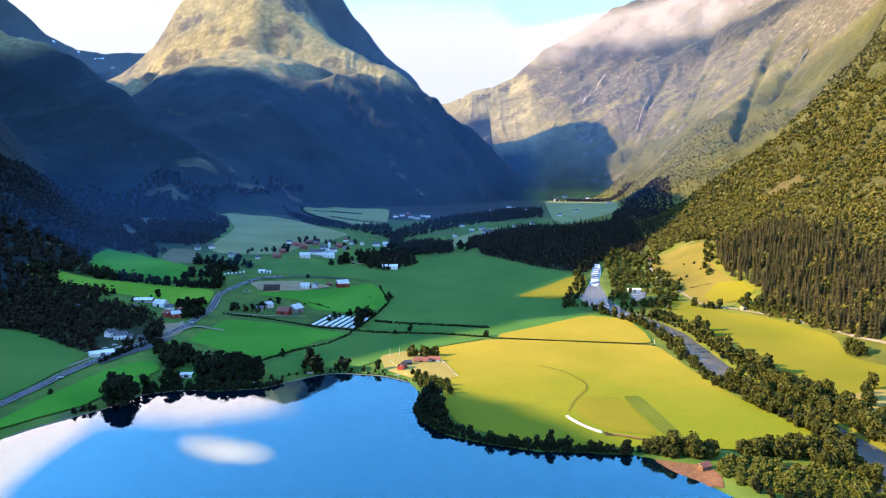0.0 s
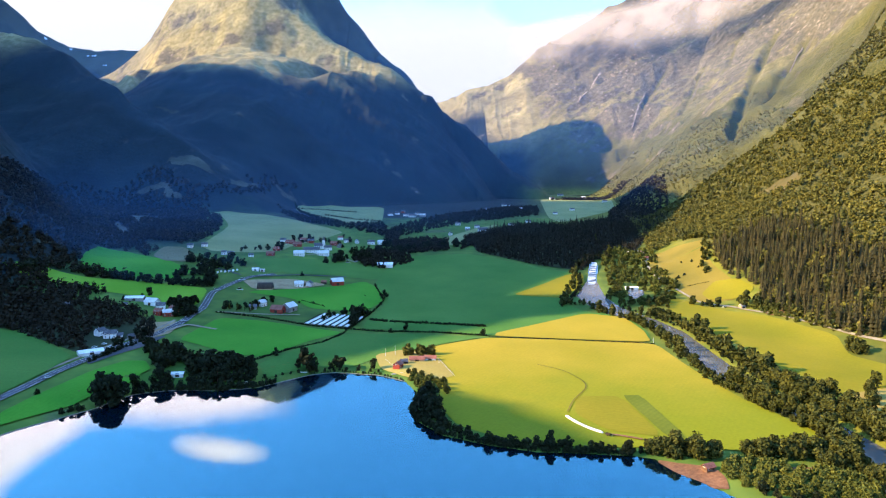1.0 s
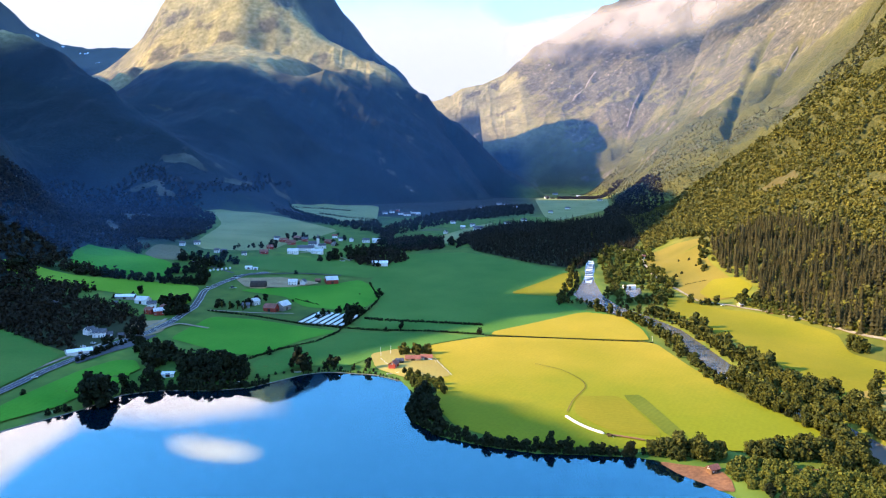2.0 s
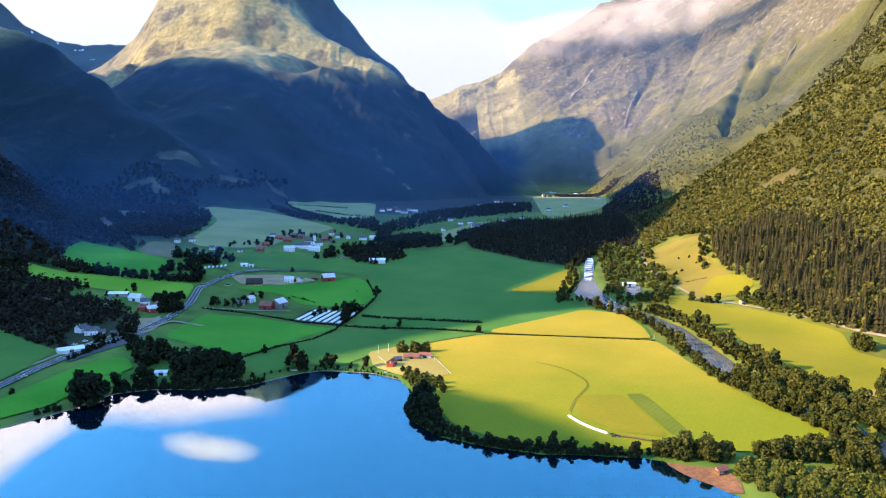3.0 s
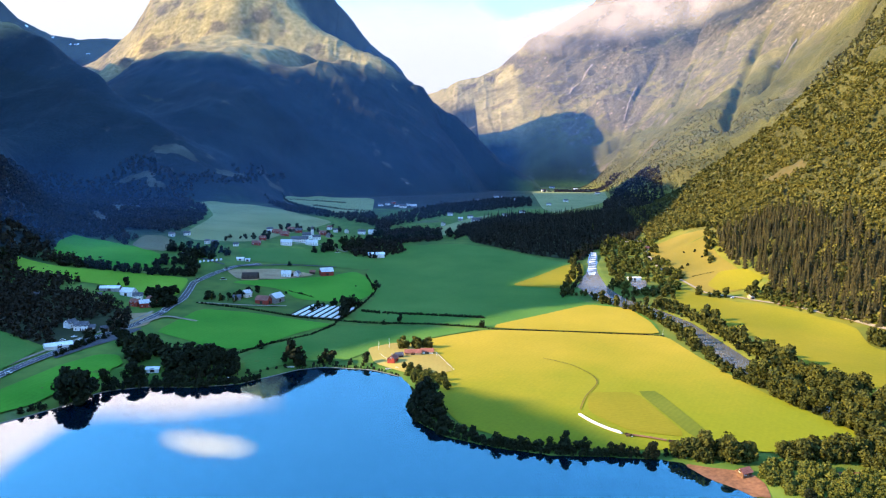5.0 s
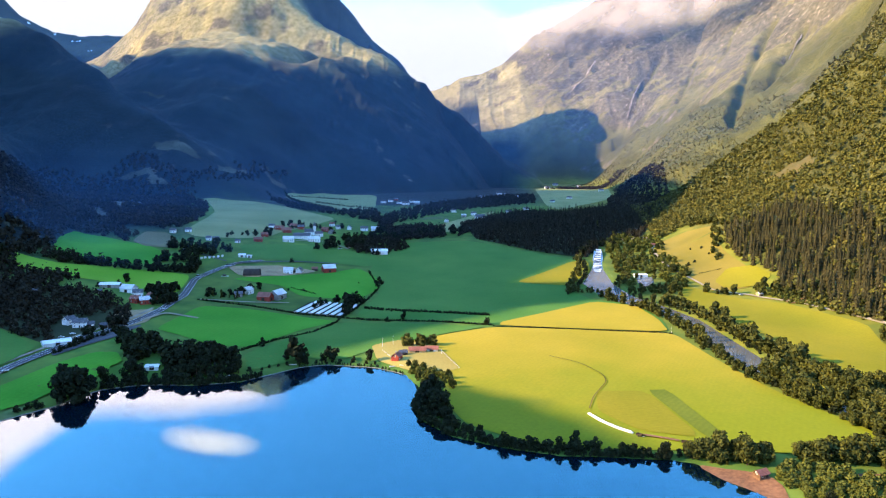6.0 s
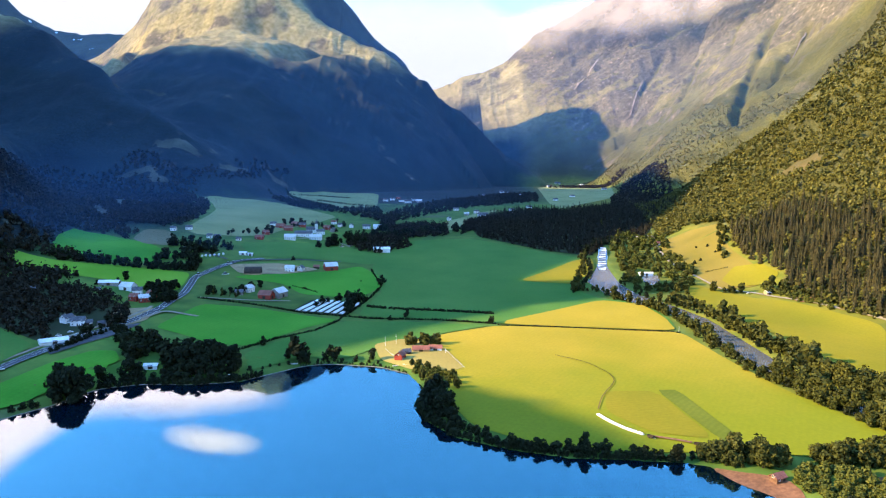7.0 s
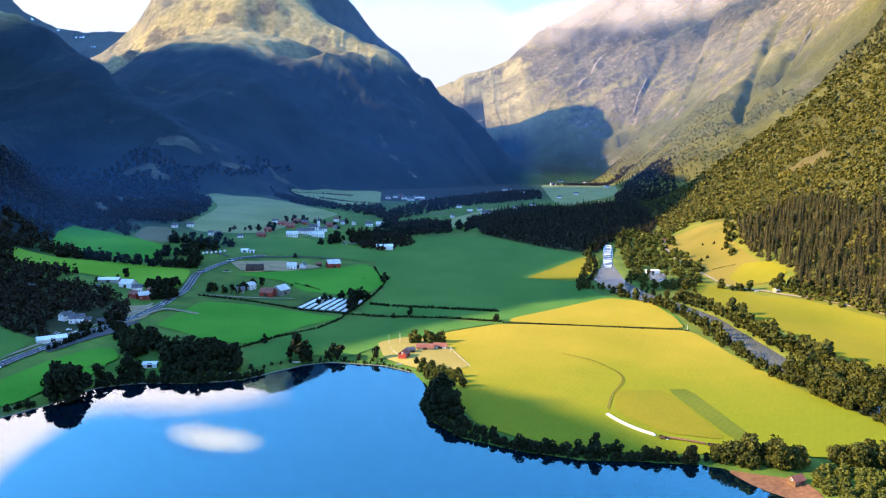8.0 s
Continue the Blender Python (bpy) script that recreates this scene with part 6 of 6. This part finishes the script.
# far hamlets up the valley
FAR = "far houses up the valley"
for xy, turn, l, boards in (
    ((-130.2, 1859.6), 5, 14, "white"), ((-114.2, 1904.3), 20, 12, "white"), ((-87.6, 1844.0), -10, 13, "white"), ((-69.3, 1807.2), 0, 18, "white"), ((-56.7, 1890.3), 30, 12, "white"),
    ((-41.2, 1829.1), -15, 14, "grey"), ((-102.2, 1978.7), 10, 11, "red"), ((24.6, 1404.8), 60, 9, "white"), ((86.4, 1524.8), 5, 11, "white"), ((94.8, 1457.8), 8, 20, "white"),
    ((63.2, 1486.7), 0, 10, "grey"), ((6.4, 1273.5), 80, 8, "white"), ((44.6, 1574.8), 10, 11, "white"), ((224.5, 2327.9), 0, 17, "white"), ((242.0, 2255.2), 15, 14, "white"),
    ((253.6, 2116.4), 0, 14, "grey"), ((151.0, 2111.1), 10, 14, "white"), ((214.9, 1632.1), 5, 12, "white"), ((166.4, 1559.0), 20, 12, "white"), ((594.5, 3313.6), 0, 24, "white"),
    ((482.0, 2885.5), 10, 20, "white"), ((639.3, 3005.2), 0, 18, "grey"), ((410.2, 2088.6), 8, 14, "white"), ((634.4, 2595.5), 0, 18, "white"), ((329.3, 1920.2), 0, 12, "white"),
):
    house(xy, turn, l, l * 0.62, 4.4, boards, "slate" if boards != "grey" else "metal", "house", FAR)
# sunny side of the river
SUNNY = "houses on the sunny side"
house((343.1, 1152.1), 60, 11, 8, 4.4, "ochre", "clay", "house", SUNNY)
house((338.0, 1106.2), 20, 8, 6, 3.2, "white", "clay", "house", SUNNY)
house((340.1, 1175.0), -10, 9, 6, 3.2, "ochre", "slate", "house", SUNNY)
house((261.2, 920.0), 4, 17, 6, 3.0, "white", "metal", "boathouse", SUNNY, False, False, 0.4)
house((361.4, 807.0), 15, 7, 5, 2.6, "ochre", "metal", "shed", SUNNY, False, False)
house((142.6, 359.8), 25, 6, 4, 2.3, "brown", "clay", "cabin", SUNNY, False, True)
# farm on the point
POINT = "farm on the lake point"
house((-34.7, 570.3), 70, 8, 6, 3.6, "red", "clay", "farmhouse", POINT)
house((-19.5, 591.3), 2, 13, 5.5, 2.6, "ochre", "clay", "shed", POINT, False, False)
house((-8.0, 594.7), -4, 10, 5, 2.6, "white", "clay", "shed", POINT, False, False)
house((-30.5, 583.1), 20, 6, 4.5, 2.6, "dark", "slate", "shed", POINT, False, False)


def arched(length, radius, rise, seg=12, open_ends=False):
    """A long arched shell with closed ends."""
    bm = bmesh.new()
    rows = []
    for x in np.linspace(-length / 2, length / 2, max(3, int(length / 3))):
        rows.append([bm.verts.new((x, radius * math.cos(math.pi * k / seg), rise * math.sin(math.pi * k / seg) - (0.3 if k in (0, seg) else 0))) for k in range(seg + 1)])
    for a, b in zip(rows[:-1], rows[1:]):
        for k in range(seg):
            bm.faces.new((a[k], a[k + 1], b[k + 1], b[k]))
    bm.faces.new(rows[0])
    bm.faces.new(rows[-1][::-1])
    bmesh.ops.recalc_face_normals(bm, faces=bm.faces)
    return bm


def hay_barn(xy, turn, length, radius, rise):
    root = new("hay_barn")
    part("roof", arched(length, radius, rise), DARK_WOOD, root)
    part("plinth", boxes((-length / 2 - 0.3, length / 2 + 0.3, -radius - 0.2, radius + 0.2, -1.0, 0.5)), PAINT_OCHRE, root, "pale board plinth")
    part("barn_door", BARN_DOOR, None, root, at=pose(length / 2 + 0.04, 0, 0, 0, 0, 90))
    root.matrix_basis = pose(*xy, gz(*xy), 0, 0, turn)
    return tagged(root, "dark brown arched hay barn on a gravel yard", "barn", FARM)


hay_barn((-221.5, 871.0), 5, 19, 7, 8)


def tunnel(a, b, radius):
    """A plastic growing tunnel with hoops, from a to b."""
    root = new("plastic_tunnel")
    L = math.hypot(b[0] - a[0], b[1] - a[1])
    film = part("film", arched(L, radius, radius * 0.8), PLASTIC, root)
    for x in np.linspace(-L / 2, L / 2, 5):
        bm = arched(0.25, radius + 0.06, radius * 0.8 + 0.06)
        bmesh.ops.translate(bm, verts=bm.verts, vec=(x, 0, 0))
        part("hoop", bm, METAL_PALE, film)
    part("base_board", boxes((-L / 2, L / 2, -radius - 0.12, -radius + 0.02, -0.4, 0.35)), DARK_WOOD, root)
    part("base_board", boxes((-L / 2, L / 2, radius - 0.02, radius + 0.12, -0.4, 0.35)), DARK_WOOD, root)
    mx, my = (a[0] + b[0]) / 2, (a[1] + b[1]) / 2
    za, zb = gz(*a), gz(*b)
    root.matrix_basis = pose(mx, my, (za + zb) / 2, 0, -math.degrees(math.atan2(zb - za, L)), math.degrees(math.atan2(b[1] - a[1], b[0] - a[0])))
    tagged(root, "white plastic growing tunnel in the meadow", "greenhouse", "row of plastic tunnels")


for k in range(7):
    f = k / 6
    tunnel((-140.5 + 41.5 * f, 720.0 - 0.5 * f), (-128.5 + 41.5 * f, 771.0 + 1.5 * math.sin(3 * f)), 2.15)


# ---- small things ----
def car(xy, turn, paint, long=4.3, tall=1.45, words="white"):
    root = new("car" if long < 5 else "van")
    h = long / 2
    body = part("body", boxes((-h, h, -0.88, 0.88, 0.35, 0.85), bevel=0.12), paint, root)
    part("cabin", boxes((-h * 0.62, h * 0.42, -0.78, 0.78, 0.8, tall), bevel=0.16), GLASS, root, "dark glazed cabin")
    part("roof", boxes((-h * 0.5, h * 0.3, -0.7, 0.7, tall - 0.02, tall + 0.05), bevel=0.02), paint, root)
    for sx in (-0.62, 0.62):
        for sy in (-0.82, 0.82):
            bm = bmesh.new()
            bmesh.ops.create_cone(bm, segments=10, radius1=0.34, radius2=0.34, depth=0.22, cap_ends=True, matrix=Matrix.Translation((sx * h, sy, 0.34)) @ Matrix.Rotation(radians(90), 4, "X"))
            part("wheel", bm, RUBBER, root)
    root.matrix_basis = pose(*xy, gz(*xy) + 0.85, 0, 0, turn)
    return tagged(root, f"{words} parked {root.name.split('.')[0]} beside the road", "car" if long < 5 else "van", "parked vehicles")


for xy, turn, long, tall in (((-301.3, 596.0), 20, 4.3, 1.45), ((-297.7, 606.4), 25, 4.3, 1.45), ((-288.5, 598.7), 15, 4.5, 1.5), ((-259.9, 903.4), 20, 7.5, 2.8), ((-248.0, 850.9), 10, 8, 2.8), ((-275.0, 839.5), 60, 7.5, 2.8),
                            ((-140.9, 1058.3), 10, 7, 2.8), ((-149.3, 526.9), 5, 4.3, 1.45), ((343.5, 816.1), 20, 4.3, 1.5), ((-296.7, 516.8), 35, 4.3, 1.45), ((-129.2, 1072.0), 20, 4.4, 1.5), ((-260.0, 694.9), 30, 4.4, 1.5)):
    car(xy, turn, PAINT_WHITE, long, tall)


def bale(xy, size=1.0):
    bm = bmesh.new()
    bmesh.ops.create_cone(bm, segments=14, radius1=0.95 * size, radius2=0.95 * size, depth=1.5 * size, cap_ends=True, matrix=Matrix.Rotation(radians(90), 4, "X"))
    bmesh.ops.bevel(bm, geom=[e for e in bm.edges if len(e.link_faces) == 2 and e.calc_face_angle(0) > 1.0], offset=0.18, segments=2, affect="EDGES")
    ob = new("silage_bale", ready("silage_bale", bm, PLASTIC))
    ob.matrix_basis = pose(*xy, gz(*xy) + 0.85 * size, 0, 0, 10)
    return tagged(ob, "white plastic-wrapped silage bale on grass", "bale", "silage bales")


for p in ((-301.7, 932.5), (-298.8, 938.2), (-293.8, 939.7), (-289.6, 944.2), (-285.8, 950.1), (-282.0, 956.0)):
    bale(p, 1.6)


def silage_tube(pts, radius):
    """A long white bag of silage lying in a gentle curve."""
    P = np.array(pts, float)
    t = np.linspace(0, 1, 26)
    a, b, c = P[0], 2 * P[1] - (P[0] + P[2]) / 2, P[2]
    Q = (1 - t)[:, None] ** 2 * a + 2 * (t * (1 - t))[:, None] * b + t[:, None] ** 2 * c
    d = np.gradient(Q, axis=0)
    n = np.stack([-d[:, 1], d[:, 0]], 1) / np.hypot(*d.T)[:, None]
    bm = bmesh.new()
    rings = []
    for k, (q, m) in enumerate(zip(Q, n)):
        r = radius * (1 + 0.05 * math.sin(3.1 * k)) * (0.55 if k in (0, 25) else 1)
        z0 = gz(*q) + 0.2
        rings.append([bm.verts.new((q[0] + m[0] * r * math.cos(w), q[1] + m[1] * r * math.cos(w), z0 + r * 0.8 + r * 0.85 * math.sin(w))) for w in np.linspace(0, 6.283, 15)[:-1]])
    for u, v in zip(rings[:-1], rings[1:]):
        for k in range(14):
            bm.faces.new((u[k], u[(k + 1) % 14], v[(k + 1) % 14], v[k]))
    bm.faces.new(rings[0][::-1])
    bm.faces.new(rings[-1])
    bmesh.ops.recalc_face_normals(bm, faces=bm.faces)
    me = ready("silage_tube", bm, PLASTIC)
    me.shade_smooth()
    return tagged(new("silage_tube", me), "long white plastic silage tube on the hay field", "silage tube")


silage_tube([(83.0, 446.3), (89.8, 427.4), (99.7, 413.7)], 0.95)


def trailer(xy, turn):
    root = new("trailer")
    part("bed", boxes((-1.7, 1.7, -1.0, 1.0, 0.7, 0.85), (-1.7, 1.7, -1.0, -0.92, 0.85, 1.6), (-1.7, 1.7, 0.92, 1.0, 0.85, 1.6), (-1.7, -1.62, -0.92, 0.92, 0.85, 1.6), (1.62, 1.7, -0.92, 0.92, 0.85, 1.6)), DARK_WOOD, root)
    part("drawbar", boxes((1.7, 3.0, -0.08, 0.08, 0.6, 0.72)), METAL_PALE, root)
    for sy in (-1.1, 1.1):
        bm = bmesh.new()
        bmesh.ops.create_cone(bm, segments=12, radius1=0.5, radius2=0.5, depth=0.26, cap_ends=True, matrix=Matrix.Translation((0, sy, 0.5)) @ Matrix.Rotation(radians(90), 4, "X"))
        part("wheel", bm, RUBBER, root)
    root.matrix_basis = pose(*xy, gz(*xy) + 0.3, 0, 0, turn)
    return tagged(root, "dark farm trailer on the hay field", "trailer")


trailer((101.9, 409.8), -50)
trailer((122.3, 399.4), -20)


def boat(xy, turn, length=5.0):
    root = new("rowing_boat")
    bm = bmesh.new()
    rings = []
    for k, f in enumerate(np.linspace(-1, 1, 9)):
        w = 0.85 * (1 - max(f, 0) ** 2.2) * (1 - 0.25 * max(-f, 0)) + 0.02
        rings.append([bm.verts.new((f * length / 2, y * w, z)) for y, z in ((-1, 0.75 + 0.2 * max(f, 0)), (-0.75, 0.2), (0, 0.0), (0.75, 0.2), (1, 0.75 + 0.2 * max(f, 0)))])
    for u, v in zip(rings[:-1], rings[1:]):
        for k in range(4):
            bm.faces.new((u[k], u[k + 1], v[k + 1], v[k]))
    bm.faces.new(rings[0])
    bmesh.ops.solidify(bm, geom=bm.faces[:], thickness=0.06)
    part("hull", bm, PAINT_WHITE, root)
    for x in (-1.2, 0.3):
        part("bench", boxes((x - 0.15, x + 0.15, -0.7, 0.7, 0.48, 0.54)), PAINT_OCHRE, root)
    root.matrix_basis = pose(*xy, max(gz(*xy), 0.0) + 0.05, 0, 0, turn)
    return tagged(root, "small white rowing boat drawn up on shore", "boat", "boats on the shore")


for p, a in (((-36.8, 557.2), 20), ((-29.2, 556.3), 160), ((-112.5, 562.8), 5)):
    boat(p, a, 6)


def flagpole(xy, tall):
    root = new("flagpole")
    bm = bmesh.new()
    bmesh.ops.create_cone(bm, segments=8, radius1=0.16, radius2=0.07, depth=tall, cap_ends=True, matrix=Matrix.Translation((0, 0, tall / 2)))
    part("pole", bm, PAINT_WHITE, root)
    bm = bmesh.new()
    bmesh.ops.create_icosphere(bm, subdivisions=1, radius=0.18, matrix=Matrix.Translation((0, 0, tall + 0.12)))
    part("knob", bm, METAL_PALE, root)
    part("foot", boxes((-0.35, 0.35, -0.35, 0.35, -0.4, 0.3)), STONE, root)
    root.matrix_basis = pose(*xy, gz(*xy), 0, 0, 0)
    return tagged(root, "tall white flagpole on the farm green", "flagpole", "flagpoles on the point")


for p, h in (((-48.2, 606.8), 8), ((-39.9, 613.6), 8), ((-26.7, 620.4), 7), ((-0.4, 583.9), 4), ((209.0, 661.2), 5)):
    flagpole(p, h)


def fence(pts, gap=3.0):
    """Posts and two rails along a line."""
    root = new("fence")
    P = np.array(pts, float)
    seg = np.r_[0, np.cumsum(np.hypot(*np.diff(P, axis=0).T))]
    s = np.linspace(0, seg[-1], int(seg[-1] / gap) + 1)
    Q = np.stack([np.interp(s, seg, P[:, 0]), np.interp(s, seg, P[:, 1])], 1)
    top = [Vector((x, y, gz(x, y))) for x, y in Q]
    post = ready("post", boxes((-0.08, 0.08, -0.08, 0.08, -0.4, 1.25)), PAINT_WHITE)
    for p in top:
        part("post", post, None, root, at=Matrix.Translation(p))
    for a, b in zip(top[:-1], top[1:]):
        for z in (0.55, 1.1):
            d = b - a
            bm = boxes((0, d.length, -0.03, 0.03, z - 0.07, z + 0.07))
            part("rail", bm, PAINT_WHITE, root, at=Matrix.Translation(a) @ d.to_track_quat("X", "Z").to_matrix().to_4x4())
    return tagged(root, "white wooden rail fence around the farm", "fence", "farm fences")


fence([(-0.4, 594.8), (5.9, 568.4), (12.1, 544.9)])
fence([(-47.4, 595.9), (-41.2, 579.4), (-37.7, 571.6)])


def bridge(a, b, deck):
    """A low girder bridge between two banks."""
    root = new("bridge")
    L = math.hypot(b[0] - a[0], b[1] - a[1])
    part("deck", boxes((-L / 2, L / 2, -2.2, 2.2, -0.5, 0.0)), GRAVEL, root)
    for side in (-2.1, 2.1):
        rail = part("railing", boxes((-L / 2, L / 2, side - 0.06, side + 0.06, 1.0, 1.12)), METAL_PALE, root)
        for x in np.linspace(-L / 2 + 0.5, L / 2 - 0.5, 12):
            part("post", boxes((x - 0.06, x + 0.06, side - 0.06, side + 0.06, 0, 1.0)), METAL_PALE, rail)
    for x in (-L * 0.3, L * 0.3):
        part("pier", boxes((x - 0.6, x + 0.6, -1.8, 1.8, -deck, -0.5)), STONE, root)
    root.matrix_basis = pose((a[0] + b[0]) / 2, (a[1] + b[1]) / 2, max(gz(*a), gz(*b)) + 0.8, 0, 0, math.degrees(math.atan2(b[1] - a[1], b[0] - a[0])))
    return tagged(root, "pale narrow girder bridge above the rapids", "bridge")


bridge((308, 1196), (346, 1186), 8.0)


# ---- mist on the heights ----
def mist_material():
    m = bpy.data.materials.new("mist")
    m.use_nodes = True
    nt = m.node_tree
    nt.nodes.clear()
    N, L = nt.nodes.new, nt.links.new
    out, mix, clear, white = N("ShaderNodeOutputMaterial"), N("ShaderNodeMixShader"), N("ShaderNodeBsdfTransparent"), N("ShaderNodeBsdfDiffuse")
    # droplets scatter to all sides: shaded as if turned to the sun
    way = N("ShaderNodeCombineXYZ")
    for k in range(3):
        way.inputs[k].default_value = -SUN_WAY[k]
    L(way.outputs[0], white.inputs["Normal"])
    white.inputs[0].default_value = (0.33, 0.31, 0.33, 1)
    co = N("ShaderNodeTexCoord")
    uv = N("ShaderNodeSeparateXYZ")
    L(co.outputs["UV"], uv.inputs[0])
    stretch = N("ShaderNodeMapping")
    stretch.inputs["Scale"].default_value = (1, 1, 1.8)
    L(co.outputs["Object"], stretch.inputs[0])
    puffs = noise_tex(nt, 0.0045, 6, stretch.outputs[0])
    edge = N("ShaderNodeMath")
    edge.operation = "MULTIPLY_ADD"
    L(puffs, edge.inputs[0])
    edge.inputs[1].default_value = 0.85
    half = N("ShaderNodeMath")
    half.operation = "MULTIPLY"
    half.inputs[1].default_value = 0.5
    L(uv.outputs[1], half.inputs[0])
    L(half.outputs[0], edge.inputs[2])
    body = ramp(nt, edge.outputs[0], [(0.36, (0, 0, 0)), (0.76, (0.7, 0.7, 0.7))])
    side = ramp(nt, uv.outputs[0], [(0.0, (0, 0, 0)), (0.2, (1, 1, 1)), (0.85, (1, 1, 1)), (1.0, (0, 0, 0))])
    top = ramp(nt, uv.outputs[1], [(0.0, (0, 0, 0)), (0.25, (1, 1, 1)), (0.8, (1, 1, 1)), (1.0, (0, 0, 0))])
    alpha = blend(nt, 1.0, blend(nt, 1.0, body, side, "MULTIPLY"), top, "MULTIPLY")
    L(alpha, mix.inputs[0])
    L(clear.outputs[0], mix.inputs[1])
    L(white.outputs[0], mix.inputs[2])
    L(mix.outputs[0], out.inputs[0])
    return m


MIST = mist_material()


def mist(foot, tall, label):
    """A bank of mist that stands along a line of (x, y, z), billowing."""
    P = np.array(foot, float)
    n, r = 30, 14
    t = np.linspace(0, len(P) - 1, n)
    Q = np.stack([np.interp(t, np.arange(len(P)), P[:, k]) for k in range(3)], 1)
    V, uv = [], []
    for i in range(n):
        for j in range(r):
            f = j / (r - 1)
            wob = 8 * math.sin(2.1 * i * 0.5 + 3 * f)
            V.append((Q[i, 0], Q[i, 1] + wob + 160 * f, Q[i, 2] + tall * f))
            uv.append((i / (n - 1), f))
    F = [(i * r + j, (i + 1) * r + j, (i + 1) * r + j + 1, i * r + j + 1) for i in range(n - 1) for j in range(r - 1)]
    ob = link_mesh("mist_bank", V, F, MIST, True)
    layer = ob.data.uv_layers.new(name="mist")
    for loop in ob.data.loops:
        layer.data[loop.index].uv = uv[loop.vertex_index]
    return tagged(ob, label, "cloud", kind="structure")


mist([(440, 4420, 880), (620, 4330, 930), (927, 4110, 940), (1199, 3900, 950), (1341, 3450, 930), (1452, 3095, 980), (1500, 2800, 1000)], 350, "thin white mist drifting over the eastern ridge")


# ---- thin valley haze, its blue painted on upright see-through sheets ----
def haze_material(share):
    m = bpy.data.materials.new("haze")
    m.use_nodes = True
    nt = m.node_tree
    nt.nodes.clear()
    N, L = nt.nodes.new, nt.links.new
    out, mix, clear, white = N("ShaderNodeOutputMaterial"), N("ShaderNodeMixShader"), N("ShaderNodeBsdfTransparent"), N("ShaderNodeBsdfDiffuse")
    up = N("ShaderNodeCombineXYZ")
    up.inputs[2].default_value = 1.0
    L(up.outputs[0], white.inputs["Normal"])
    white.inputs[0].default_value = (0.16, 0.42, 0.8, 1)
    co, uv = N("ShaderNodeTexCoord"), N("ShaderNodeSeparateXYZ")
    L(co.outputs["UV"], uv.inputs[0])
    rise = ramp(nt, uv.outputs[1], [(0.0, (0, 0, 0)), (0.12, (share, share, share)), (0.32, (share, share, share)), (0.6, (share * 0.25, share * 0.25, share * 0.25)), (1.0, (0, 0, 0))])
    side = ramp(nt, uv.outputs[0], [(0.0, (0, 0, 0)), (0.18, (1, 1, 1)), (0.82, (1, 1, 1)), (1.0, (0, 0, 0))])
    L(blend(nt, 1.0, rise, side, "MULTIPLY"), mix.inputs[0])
    L(clear.outputs[0], mix.inputs[1])
    L(white.outputs[0], mix.inputs[2])
    L(mix.outputs[0], out.inputs[0])
    return m


def haze(y, x0, x1, low, tall, share):
    n = 24
    V, uv = [], []
    for i in range(n):
        for j, f in enumerate((0.0, 0.12, 0.4, 0.7, 1.0)):
            x = x0 + (x1 - x0) * i / (n - 1)
            V.append((x, y + 60 * math.sin(0.5 * i) + 0.1 * abs(x), low + tall * f))
            uv.append((i / (n - 1), f))
    F = [(i * 5 + j, (i + 1) * 5 + j, (i + 1) * 5 + j + 1, i * 5 + j + 1) for i in range(n - 1) for j in range(4)]
    ob = link_mesh("haze", V, F, haze_material(share), True)
    layer = ob.data.uv_layers.new(name="haze")
    for loop in ob.data.loops:
        layer.data[loop.index].uv = uv[loop.vertex_index]
    tagged(ob, "thin blue morning haze in the valley", "haze", kind="structure")


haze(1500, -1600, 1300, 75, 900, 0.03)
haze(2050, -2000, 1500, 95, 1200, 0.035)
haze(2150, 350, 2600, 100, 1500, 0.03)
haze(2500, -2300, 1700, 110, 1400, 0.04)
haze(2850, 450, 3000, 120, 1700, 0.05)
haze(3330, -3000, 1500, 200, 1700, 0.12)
# low sheets that pale the western fields like ground mist
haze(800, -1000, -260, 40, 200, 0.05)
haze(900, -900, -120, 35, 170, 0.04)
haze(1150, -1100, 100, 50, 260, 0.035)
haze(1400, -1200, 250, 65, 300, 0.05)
